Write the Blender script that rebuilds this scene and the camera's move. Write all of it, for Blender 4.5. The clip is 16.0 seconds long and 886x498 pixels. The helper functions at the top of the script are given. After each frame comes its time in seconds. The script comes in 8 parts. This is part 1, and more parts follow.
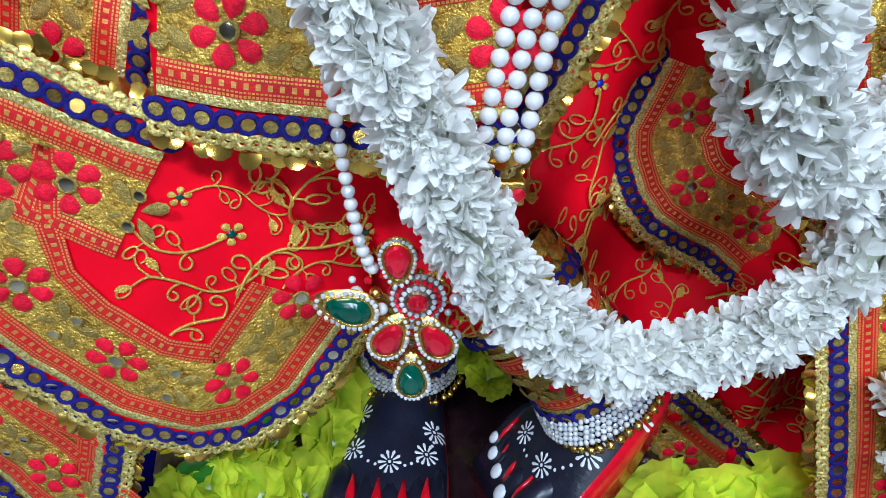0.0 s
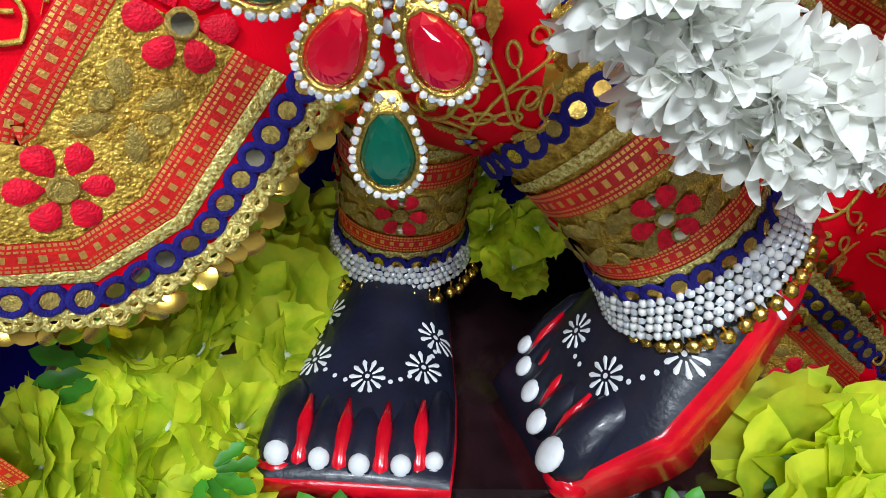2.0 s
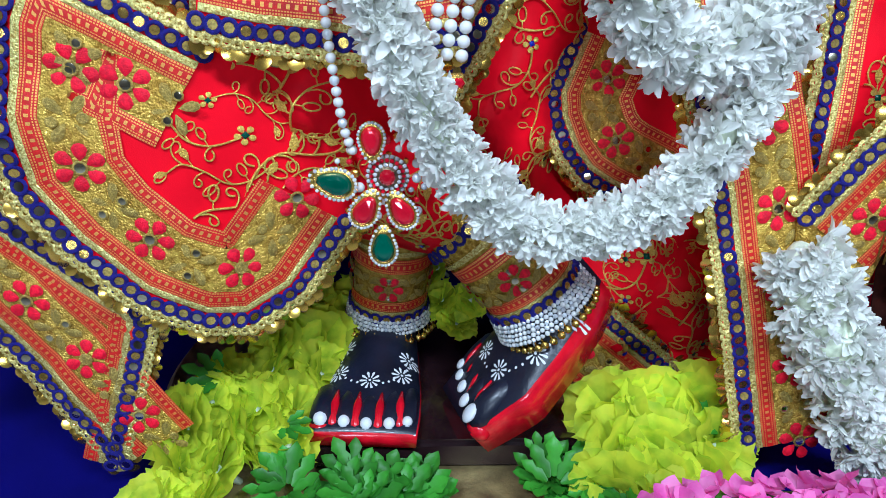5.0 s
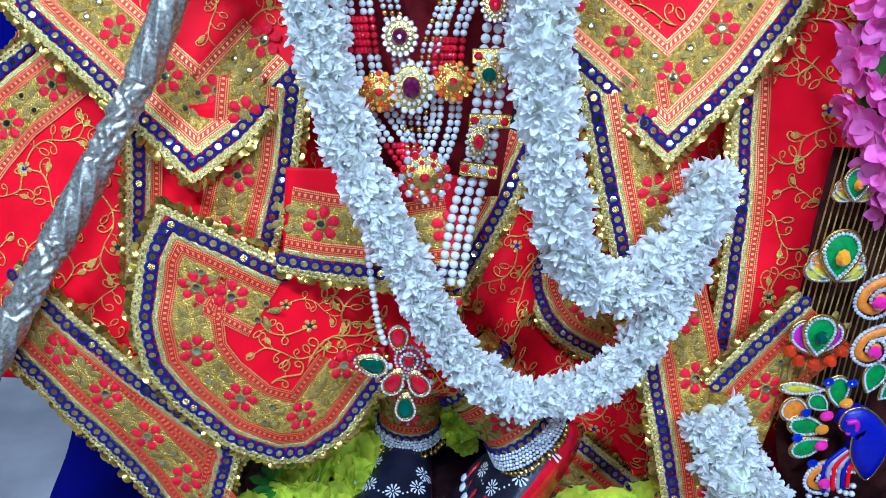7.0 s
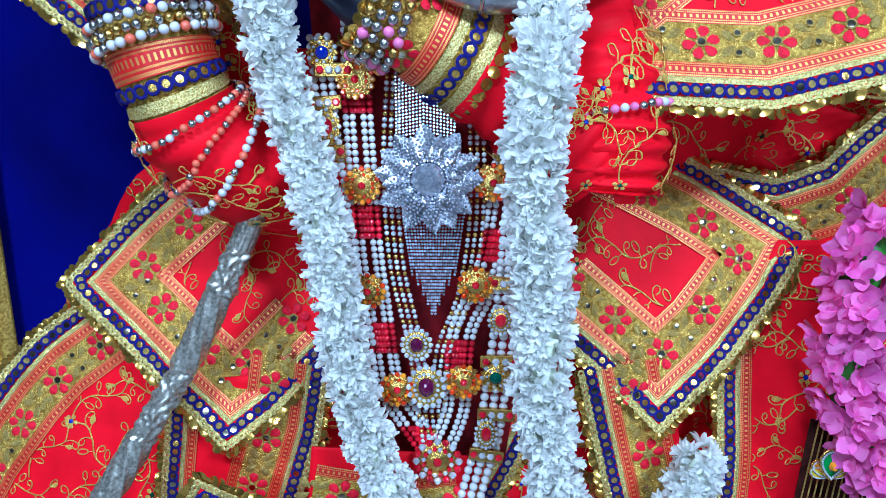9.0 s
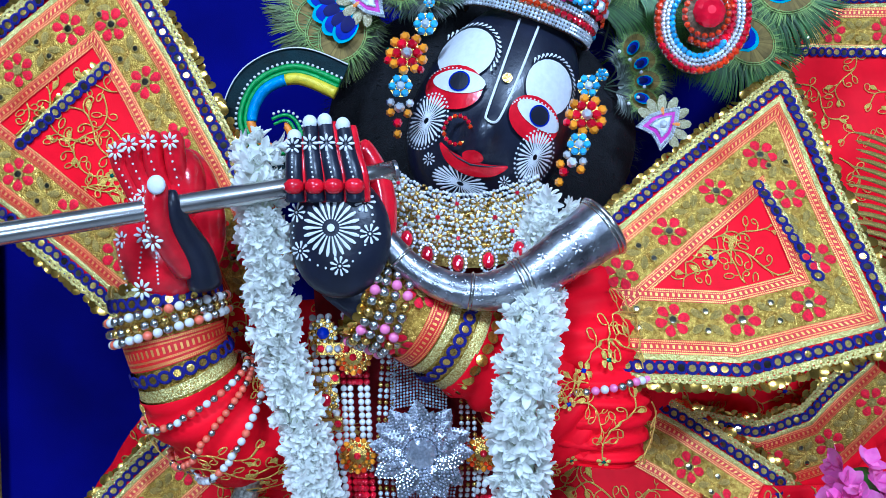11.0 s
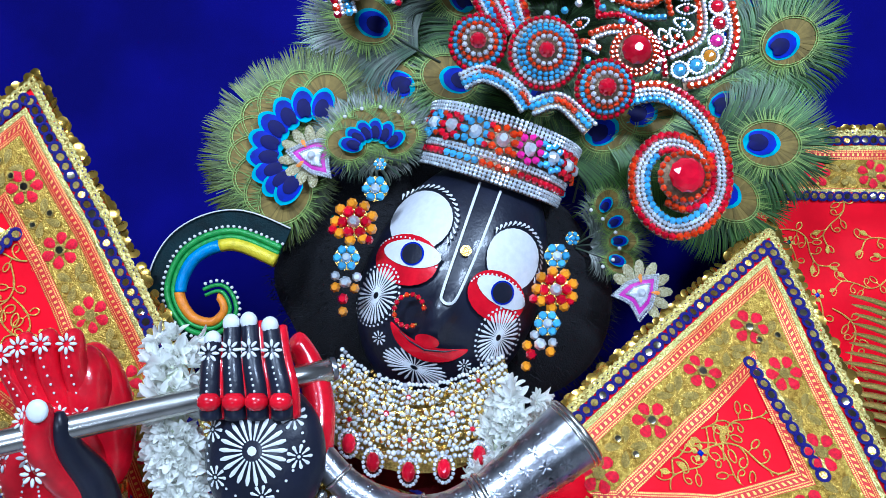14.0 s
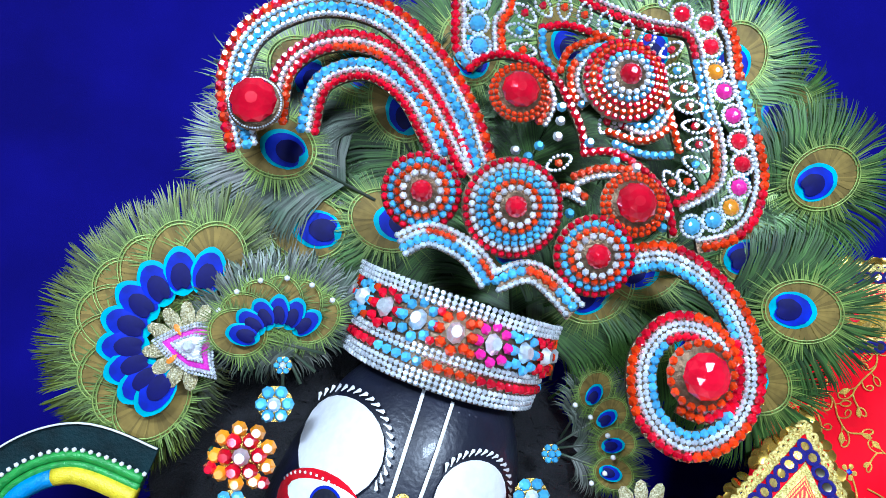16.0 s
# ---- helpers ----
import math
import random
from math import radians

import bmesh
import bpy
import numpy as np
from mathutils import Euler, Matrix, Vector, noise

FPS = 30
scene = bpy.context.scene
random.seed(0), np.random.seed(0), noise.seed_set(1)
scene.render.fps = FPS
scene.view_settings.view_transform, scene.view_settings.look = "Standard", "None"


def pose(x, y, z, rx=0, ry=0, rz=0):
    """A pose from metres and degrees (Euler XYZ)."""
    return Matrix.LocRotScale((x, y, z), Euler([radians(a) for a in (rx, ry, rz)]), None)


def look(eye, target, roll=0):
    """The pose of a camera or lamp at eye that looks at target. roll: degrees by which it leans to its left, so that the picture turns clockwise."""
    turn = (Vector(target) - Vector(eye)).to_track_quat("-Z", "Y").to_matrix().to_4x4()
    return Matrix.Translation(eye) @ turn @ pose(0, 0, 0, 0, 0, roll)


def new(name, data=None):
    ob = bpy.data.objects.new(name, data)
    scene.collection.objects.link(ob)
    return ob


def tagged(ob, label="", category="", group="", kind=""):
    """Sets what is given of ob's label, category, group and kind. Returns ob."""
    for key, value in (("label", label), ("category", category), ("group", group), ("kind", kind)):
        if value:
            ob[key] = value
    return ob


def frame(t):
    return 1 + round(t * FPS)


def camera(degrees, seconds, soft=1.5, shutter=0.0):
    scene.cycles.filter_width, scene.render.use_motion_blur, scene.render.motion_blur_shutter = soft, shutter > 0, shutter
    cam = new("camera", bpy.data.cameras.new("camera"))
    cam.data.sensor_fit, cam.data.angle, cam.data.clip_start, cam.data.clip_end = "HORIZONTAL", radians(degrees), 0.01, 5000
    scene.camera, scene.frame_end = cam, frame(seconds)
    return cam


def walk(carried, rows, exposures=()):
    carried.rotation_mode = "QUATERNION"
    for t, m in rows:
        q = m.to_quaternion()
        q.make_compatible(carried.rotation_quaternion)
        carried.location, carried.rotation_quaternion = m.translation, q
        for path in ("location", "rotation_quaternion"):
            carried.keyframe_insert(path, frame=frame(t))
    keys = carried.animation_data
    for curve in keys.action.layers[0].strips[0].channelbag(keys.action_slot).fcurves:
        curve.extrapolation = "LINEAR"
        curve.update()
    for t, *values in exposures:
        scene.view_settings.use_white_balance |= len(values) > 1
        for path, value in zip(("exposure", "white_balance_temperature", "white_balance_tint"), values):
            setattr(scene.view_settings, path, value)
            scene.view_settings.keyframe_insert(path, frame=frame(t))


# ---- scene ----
cam = camera(65.4, 16.0, 0.75)
METRES, EYE, TILT, LEAN, TURN = 1.4, 0.405, -30.0, 0.0, 0.0
ROWS = [
    (0.0, 0.0, 0.0, 0.0, -0.0, -0.0, -0.0),
    (0.5, 0.01, 0.0254, -0.0082, 0.0, -2.09, 0.02),
    (1.0, 0.0169, 0.0679, -0.0238, 0.19, -2.6, -0.12),
    (1.5, 0.0092, 0.0993, -0.0428, 0.24, -2.42, -0.04),
    (2.0, -0.0009, 0.1228, -0.0589, 0.31, -1.74, -0.29),
    (2.5, 0.0047, 0.1328, -0.0784, 0.17, 0.55, -0.09),
    (3.0, 0.0103, 0.1264, -0.0885, -0.53, 2.5, 0.37),
    (5.5, 0.0125, -0.1116, -0.0764, -0.62, 9.49, 0.68),
    (6.0, 0.0165, -0.1475, -0.0617, -0.46, 10.95, 0.36),
    (6.5, 0.0117, -0.1781, -0.0563, 0.29, 11.74, -0.08),
    (7.0, 0.0201, -0.2015, -0.0398, 0.98, 12.25, -0.37),
    (7.5, 0.0235, -0.2205, -0.0196, 1.19, 12.41, -0.55),
    (8.0, 0.0233, -0.2342, 0.0074, 1.04, 13.04, -0.56),
    (8.5, 0.0194, -0.2566, 0.0445, 1.28, 14.66, -0.68),
    (9.0, 0.0169, -0.2787, 0.0752, 1.36, 17.91, -0.72),
    (9.5, 0.0155, -0.298, 0.0947, 1.21, 21.52, -0.52),
    (10.0, 0.0196, -0.3109, 0.1116, 1.38, 24.11, -0.6),
    (12.5, 0.0218, -0.3601, 0.1699, 0.84, 33.4, -0.17),
    (13.0, 0.0301, -0.3562, 0.1765, 0.74, 34.15, -0.07),
    (13.5, 0.0359, -0.3437, 0.1933, 0.58, 34.31, 0.06),
    (14.0, 0.0382, -0.325, 0.2241, 0.23, 34.48, 0.31),
    (14.5, 0.0457, -0.305, 0.2573, -0.52, 34.13, 0.65),
    (15.0, 0.0469, -0.2907, 0.2872, -0.94, 35.15, 1.23),
    (15.5, 0.048, -0.2887, 0.3194, -1.71, 35.51, 1.6),
    (16.0, 0.0532, -0.2819, 0.3571, -2.19, 36.64, 1.98),
]
walk(cam, [(t, pose(0, 0, EYE, TILT, LEAN, TURN) @ pose(METRES * x, METRES * y, METRES * z, 90 + pitch, roll, yaw)) for t, x, y, z, yaw, pitch, roll in ROWS],
     [(0.0, 0.0, 5750, 13), (1.0, 0.0, 5950, 14), (2.0, 0.22, 6700, 13), (3.2, 0.5, 6800, 10), (5.5, 0.05, 5250, 11), (7.0, 0.02, 4900, 14), (8.5, -0.1, 4800, 11), (10.0, -0.25, 4800, 10),
      (12.5, -0.30, 5150, 15), (14.5, -0.16, 5450, 13), (16.0, 0.13, 5700, 12)])


# ---- light: a closed temple room with assumed, unseen cool lamps in front of the altar ----
world = bpy.data.worlds.new("world")
scene.world = world
world.use_nodes = True
world.node_tree.nodes["Background"].inputs[0].default_value = (0.75, 0.82, 1.0, 1)
world.node_tree.nodes["Background"].inputs[1].default_value = 0.02
scene.view_settings.exposure = 0.0


def area_lamp(name, eye, target, size, power, colour):
    data = bpy.data.lights.new(name, "AREA")
    data.shape, data.size, data.size_y, data.energy, data.color = "RECTANGLE", size[0], size[1], power, colour
    ob = new(name, data)
    ob.matrix_world = look(eye, target)
    return tagged(ob, kind="structure")


# Overhead pair is assumed: no fixture stands in view or is modelled.
area_lamp("assumed_overhead_lamp", (-0.5, -1.2, 1.9), (0.0, 0.35, 0.3), (0.50, 0.18), 34, (0.77, 0.90, 1.0))
area_lamp("assumed_overhead_lamp", (0.8, -1.3, 1.7), (0.1, 0.35, 0.5), (0.50, 0.2), 33, (0.77, 0.90, 1.0))
# Frontal fill without a visible source, added to brighten the lower parts.
area_lamp("added_front_fill", (-0.2, -1.9, 0.6), (0.05, 0.35, 0.3), (0.7, 0.3), 11, (0.77, 0.90, 1.0))


# ---- materials ----
def material(name, base, rough=0.5, metal=0.0, vary=0.15, scale=60.0, bump=0.0, bump_scale=400.0, second=None,
             sheen=0.0, coat=0.0, spread=0.0, subsurface=0.0, specular=0.5, distance=0.002, thin=0.0):
    m = bpy.data.materials.new(name)
    m.use_nodes = True
    t = m.node_tree
    b = t.nodes["Principled BSDF"]
    b.inputs["Roughness"].default_value, b.inputs["Metallic"].default_value = rough, metal
    b.inputs["Coat Weight"].default_value = coat
    b.inputs["Coat Roughness"].default_value = 0.05
    b.inputs["Sheen Weight"].default_value = sheen
    b.inputs["Specular IOR Level"].default_value = specular
    b.inputs["Subsurface Weight"].default_value = subsurface
    b.inputs["Subsurface Scale"].default_value = 0.004
    co = t.nodes.new("ShaderNodeTexCoord")
    n = t.nodes.new("ShaderNodeTexNoise")
    n.inputs["Scale"].default_value, n.inputs["Detail"].default_value = scale, 4
    t.links.new(co.outputs["Object"], n.inputs["Vector"])
    ramp = t.nodes.new("ShaderNodeValToRGB")
    other = second or tuple(c * (1 - vary) for c in base)
    ramp.color_ramp.elements[0].position, ramp.color_ramp.elements[1].position = 0.35, 0.65
    ramp.color_ramp.elements[0].color = (*other, 1)
    ramp.color_ramp.elements[1].color = (*[min(1, c * (1 + vary * 0.5)) for c in base], 1)
    t.links.new(n.outputs["Fac"], ramp.inputs["Fac"])
    colour = ramp.outputs["Color"]
    if spread:
        info = t.nodes.new("ShaderNodeObjectInfo")
        geo = t.nodes.new("ShaderNodeNewGeometry")
        add = t.nodes.new("ShaderNodeMath")
        t.links.new(info.outputs["Random"], add.inputs[0])
        t.links.new(geo.outputs["Random Per Island"], add.inputs[1])
        wrap = t.nodes.new("ShaderNodeMath")
        wrap.operation = "FRACT"
        t.links.new(add.outputs[0], wrap.inputs[0])
        span = t.nodes.new("ShaderNodeMapRange")
        span.inputs["To Min"].default_value, span.inputs["To Max"].default_value = 1 - spread, 1 + spread
        t.links.new(wrap.outputs[0], span.inputs["Value"])
        hsv = t.nodes.new("ShaderNodeHueSaturation")
        t.links.new(colour, hsv.inputs["Color"])
        t.links.new(span.outputs[0], hsv.inputs["Value"])
        colour = hsv.outputs["Color"]
    t.links.new(colour, b.inputs["Base Color"])
    if bump:
        n2 = t.nodes.new("ShaderNodeTexNoise")
        n2.inputs["Scale"].default_value, n2.inputs["Detail"].default_value = bump_scale, 3
        t.links.new(co.outputs["Object"], n2.inputs["Vector"])
        bp = t.nodes.new("ShaderNodeBump")
        bp.inputs["Strength"].default_value, bp.inputs["Distance"].default_value = bump, distance
        t.links.new(n2.outputs["Fac"], bp.inputs["Height"])
        t.links.new(bp.outputs["Normal"], b.inputs["Normal"])
    if thin:
        glow = t.nodes.new("ShaderNodeBsdfTranslucent")
        t.links.new(colour, glow.inputs["Color"])
        mix = t.nodes.new("ShaderNodeMixShader")
        mix.inputs[0].default_value = thin
        t.links.new(b.outputs[0], mix.inputs[1])
        t.links.new(glow.outputs[0], mix.inputs[2])
        t.links.new(mix.outputs[0], t.nodes["Material Output"].inputs["Surface"])
    return m


def ribbon_material(name, dark, light, pitch):
    """Woven ribbon: lengthwise gold cords with a row of bright stitches down the middle; UV in metres along, 0 to 1 across."""
    m = material(name, dark, 0.45, 0.2, 0.2, 200, 0.3, 900)
    t = m.node_tree
    b = t.nodes["Principled BSDF"]
    uv = t.nodes.new("ShaderNodeUVMap")
    sep = t.nodes.new("ShaderNodeSeparateXYZ")
    t.links.new(uv.outputs["UV"], sep.inputs[0])

    def node(op, a, bb=None):
        q = t.nodes.new("ShaderNodeMath")
        q.operation = op
        for k, v in enumerate((a, bb)):
            if v is None:
                continue
            if isinstance(v, (int, float)):
                q.inputs[k].default_value = v
            else:
                t.links.new(v, q.inputs[k])
        return q.outputs[0]
    along = node("FRACT", node("DIVIDE", sep.outputs[0], pitch))
    dash = node("LESS_THAN", along, 0.42)
    across = node("ABSOLUTE", node("SUBTRACT", sep.outputs[1], 0.5))
    mid = node("LESS_THAN", across, 0.12)
    cords = node("MAXIMUM", node("LESS_THAN", node("ABSOLUTE", node("SUBTRACT", across, 0.25)), 0.035), node("LESS_THAN", node("ABSOLUTE", node("SUBTRACT", across, 0.41)), 0.05))
    twist = node("LESS_THAN", node("FRACT", node("DIVIDE", sep.outputs[0], pitch * 0.35)), 0.7)
    bright = node("MAXIMUM", node("MULTIPLY", dash, mid), node("MULTIPLY", cords, twist))
    mix = t.nodes.new("ShaderNodeMix")
    mix.data_type = "RGBA"
    t.links.new(bright, mix.inputs[0])
    old = b.inputs["Base Color"].links[0].from_socket
    t.links.new(old, mix.inputs[6])
    mix.inputs[7].default_value = (*light, 1)
    t.links.new(mix.outputs[2], b.inputs["Base Color"])
    t.links.new(node("MULTIPLY", bright, 0.85), b.inputs["Metallic"])
    return m


def brocade_material():
    """Gold tissue with woven grain and a trailing darker leaf pattern."""
    m = material("gold_brocade", (0.94, 0.57, 0.095), 0.27, 0.5, 0.35, 260, 1.0, 700, second=(0.48, 0.27, 0.032))
    t = m.node_tree
    b = t.nodes["Principled BSDF"]
    co = t.nodes.new("ShaderNodeTexCoord")
    w = t.nodes.new("ShaderNodeTexWave")
    w.inputs["Scale"].default_value, w.inputs["Distortion"].default_value = 11, 9
    w.inputs["Detail"].default_value, w.inputs["Detail Scale"].default_value = 2, 3.0
    t.links.new(co.outputs["Object"], w.inputs["Vector"])
    r = t.nodes.new("ShaderNodeValToRGB")
    r.color_ramp.elements[0].position, r.color_ramp.elements[1].position = 0.12, 0.3
    r.color_ramp.elements[0].color, r.color_ramp.elements[1].color = (0.74, 0.64, 0.46, 1), (1, 1, 1, 1)
    t.links.new(w.outputs["Fac"], r.inputs["Fac"])
    mix = t.nodes.new("ShaderNodeMix")
    mix.data_type, mix.blend_type = "RGBA", "MULTIPLY"
    mix.inputs[0].default_value = 0.55
    t.links.new(b.inputs["Base Color"].links[0].from_socket, mix.inputs[6])
    t.links.new(r.outputs["Color"], mix.inputs[7])
    t.links.new(mix.outputs[2], b.inputs["Base Color"])
    return m


RED = material("red_satin", (0.97, 0.002, 0.016), 0.5, 0.0, 0.14, 25, 0.2, 1500, specular=0.08, distance=0.001)
DEEP_RED = material("red_petal_thread", (0.9, 0.003, 0.03), 0.5, 0.0, 0.3, 300, 0.5, 1200, spread=0.12, specular=0.3)
BROCADE = brocade_material()
RIBBON = ribbon_material("red_gold_ribbon", (0.72, 0.010, 0.007), (0.95, 0.50, 0.13), 0.0048)
# Red cloth darkened in its colour to stand for the necklaces' shade.
SHADED_RED = material("red_cotton_in_shade", (0.20, 0.004, 0.008), 0.7, 0.0, 0.4, 60, 0.3, 900, specular=0.15)
GOLD = material("gold_metal", (0.85, 0.55, 0.13), 0.25, 1.0, 0.2, 300, 0.2, 900, spread=0.2)
SPARKLE = material("gold_glitter_trim", (1.0, 0.78, 0.28), 0.26, 0.6, 0.3, 700, 0.6, 900, second=(0.5, 0.30, 0.05))
SEQUIN = material("gold_sequin", (0.9, 0.56, 0.1), 0.2, 0.95, 0.15, 60, spread=0.3)
THREAD = material("gold_thread", (1.0, 0.62, 0.12), 0.3, 0.55, 0.3, 900, 0.5, 2000)
DARK_GOLD = material("antique_gold_thread", (0.50, 0.35, 0.08), 0.36, 0.6, 0.35, 600, 0.6, 1500)
BLUE_LACE = material("navy_blue_lace", (0.012, 0.008, 0.19), 0.6, 0.0, 0.4, 700, 0.6, 1800, specular=0.3)
MIRROR = material("mirror_disc", (0.75, 0.68, 0.48), 0.12, 1.0, 0.2, 100, spread=0.3)
VELVET = material("blue_velvet", (0.005, 0.003, 0.165), 0.9, 0.0, 0.35, 5, 0.2, 900, specular=0.08)
PETAL = material("white_jasmine_petal", (0.99, 0.99, 0.93), 0.5, 0.0, 0.05, 120, spread=0.03, specular=0.25, thin=0.36)
BUD = material("cream_green_bud", (0.86, 0.92, 0.70), 0.5, 0.0, 0.2, 200)
BLACK = material("black_painted_stone", (0.010, 0.012, 0.026), 0.36, 0.0, 0.3, 40, 0.15, 300, coat=0.12)
STONE_RED = material("red_lacquer_paint", (0.72, 0.004, 0.018), 0.2, 0.0, 0.25, 60, 0.1, 300, coat=0.4)
CARD = material("gilt_setting", (0.20, 0.13, 0.08), 0.35, 0.85, 0.4, 300, 0.4, 700)
WHITE = material("white_paint", (0.74, 0.75, 0.77), 0.45, 0.0, 0.06, 200, 0.1, 500)
HAIR = material("black_velvet_hair", (0.004, 0.004, 0.006), 0.95, 0.0, 0.4, 200, 0.8, 600)
SILVER = material("engraved_silver", (0.74, 0.71, 0.60), 0.36, 0.8, 0.3, 300, 0.3, 420, second=(0.38, 0.35, 0.27))
HORN = material("polished_silver", (0.56, 0.57, 0.60), 0.3, 1.0, 0.25, 90, 0.15, 260, second=(0.32, 0.32, 0.35))
STEEL = material("brushed_silver_tube", (0.60, 0.58, 0.54), 0.26, 1.0, 0.15, 60)
PEARL = material("white_pearl", (0.74, 0.73, 0.71), 0.22, 0.0, 0.06, 90, coat=0.6)
GEM_RED = material("ruby_glass", (0.85, 0.004, 0.03), 0.09, 0.3, 0.3, 60, coat=1.0, spread=0.3)
GEM_ORANGE = material("orange_red_glass", (0.98, 0.06, 0.004), 0.1, 0.3, 0.2, 60, coat=1.0, spread=0.25)
GEM_AMBER = material("amber_glass", (0.95, 0.33, 0.01), 0.16, 0.0, 0.2, 60, coat=1.0, spread=0.25)
GEM_GREEN = material("emerald_glass", (0.0, 0.085, 0.05), 0.12, 0.0, 0.3, 60, coat=0.6)
GEM_BLUE = material("sky_blue_glass", (0.13, 0.56, 0.95), 0.09, 0.3, 0.2, 60, coat=0.8, spread=0.25)
GEM_NAVY = material("sapphire_glass", (0.01, 0.03, 0.5), 0.08, 0.2, 0.2, 60, coat=1.0)
# The spread lightens or darkens each rhinestone's colour to imitate sparkle.
GEM_CLEAR = material("clear_rhinestone", (0.80, 0.85, 0.90), 0.16, 0.4, 0.2, 300, coat=1.0, spread=0.3)
GEM_SMOKE = material("smoky_rhinestone", (0.66, 0.68, 0.77), 0.12, 0.6, 0.2, 300, coat=1.0, spread=0.5)
CRYSTAL = material("cut_crystal", (0.55, 0.58, 0.66), 0.05, 0.7, 0.3, 500, coat=1.0)
GEM_PLUM = material("plum_glass", (0.12, 0.005, 0.05), 0.08, 0.2, 0.2, 60, coat=1.0)
GEM_PINK = material("magenta_glass", (0.85, 0.02, 0.32), 0.16, 0.0, 0.2, 60, coat=1.0)
PINK = material("pink_orchid_petal", (0.95, 0.25, 0.58), 0.55, 0.0, 0.2, 60, spread=0.2, second=(0.85, 0.10, 0.48), thin=0.35)
PINK_BEAD = material("pink_bead", (0.85, 0.2, 0.42), 0.25, 0.0, 0.1, 60, coat=0.5)
CORAL = material("coral_bead", (0.85, 0.16, 0.08), 0.3, 0.0, 0.1, 60, coat=0.5)
LIME = material("lime_carnation_petal", (0.80, 0.84, 0.05), 0.6, 0.0, 0.2, 50, second=(0.46, 0.66, 0.03), spread=0.2, specular=0.3, thin=0.5)
LEAF = material("green_leaf", (0.06, 0.30, 0.025), 0.45, 0.0, 0.4, 60, spread=0.3, thin=0.25)
BARB = material("peacock_green_barb", (0.045, 0.105, 0.018), 0.38, 0.3, 0.5, 30, spread=0.6, second=(0.018, 0.045, 0.012))
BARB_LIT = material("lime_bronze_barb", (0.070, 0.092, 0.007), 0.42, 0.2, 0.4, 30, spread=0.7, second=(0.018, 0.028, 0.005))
BARB_GREY = material("mauve_grey_barb", (0.085, 0.085, 0.075), 0.38, 0.35, 0.4, 30, spread=0.6, second=(0.030, 0.06, 0.03))
EYE_BRONZE = material("feather_eye_bronze", (0.19, 0.13, 0.03), 0.5, 0.15, 0.3, 80, spread=0.25, specular=0.2)
EYE_RIM = material("feather_eye_green_rim", (0.13, 0.20, 0.035), 0.4, 0.3, 0.3, 80, spread=0.5)
EYE_TEAL = material("feather_eye_teal", (0.0, 0.36, 0.46), 0.5, 0.1, 0.3, 80, specular=0.2)
EYE_CORE = material("feather_eye_core", (0.003, 0.003, 0.09), 0.55, 0.0, 0.4, 80, specular=0.15)
EYE_BLUE = material("feather_eye_blue", (0.003, 0.018, 0.42), 0.55, 0.0, 0.4, 80, specular=0.15)


# ---- mesh helpers ----
FINE = {"stone_inlay", "bead_string", "beading", "pearl_strand", "tassel", "mesh_strap", "stone_scatter", "pearl_filling", "bead_edge",
        "stone_edge", "pearl_trim", "crystal_rim", "engraving", "leaf_sprigs"}
def finish(name, bm, mats, parent=None, label="", smooth=True):
    me = bpy.data.meshes.new(name)
    if smooth:
        for f in bm.faces:
            f.smooth = True
    bm.to_mesh(me)
    bm.free()
    for m in (mats if isinstance(mats, (list, tuple)) else [mats]):
        me.materials.append(m)
    ob = new(name, me)
    if parent:
        ob.parent = parent
    if name in FINE:
        ob["kind"] = "stuff"
    return tagged(ob, label)


def part(name, bm, mat, parent, label="", smooth=True):
    return finish(name, bm, mat, parent, label, smooth)


def thing(name, label, category, group="", at=(0, 0, 0)):
    ob = new(name)
    ob.location = at
    ob.empty_display_size = 0.02
    return tagged(ob, label, category, group)


def piece(name, mesh, parent, m):
    ob = new(name, mesh)
    ob.parent = parent
    ob.matrix_parent_inverse = Matrix.Translation(-parent.location)
    ob.matrix_basis = m
    return ob


def basis(p, x, z):
    """A pose at p with its x axis along x and its z axis along z."""
    z = Vector(z).normalized()
    x = Vector(x)
    x = (x - z * x.dot(z)).normalized()
    return Matrix.Translation(p) @ Matrix((x, z.cross(x), z)).transposed().to_4x4()


FACING = Matrix(((1, 0, 0, 0), (0, 0, -1, 0), (0, 1, 0, 0), (0, 0, 0, 1)))   # local x right, y up, z towards the viewer


def facing(x, y, z, spin=0, pitch=0, yaw=0, scale=1.0):
    return Matrix.Translation((x, y, z)) @ pose(0, 0, 0, 0, 0, yaw) @ pose(0, 0, 0, pitch) @ FACING @ pose(0, 0, 0, 0, 0, spin) @ Matrix.Scale(scale, 4)


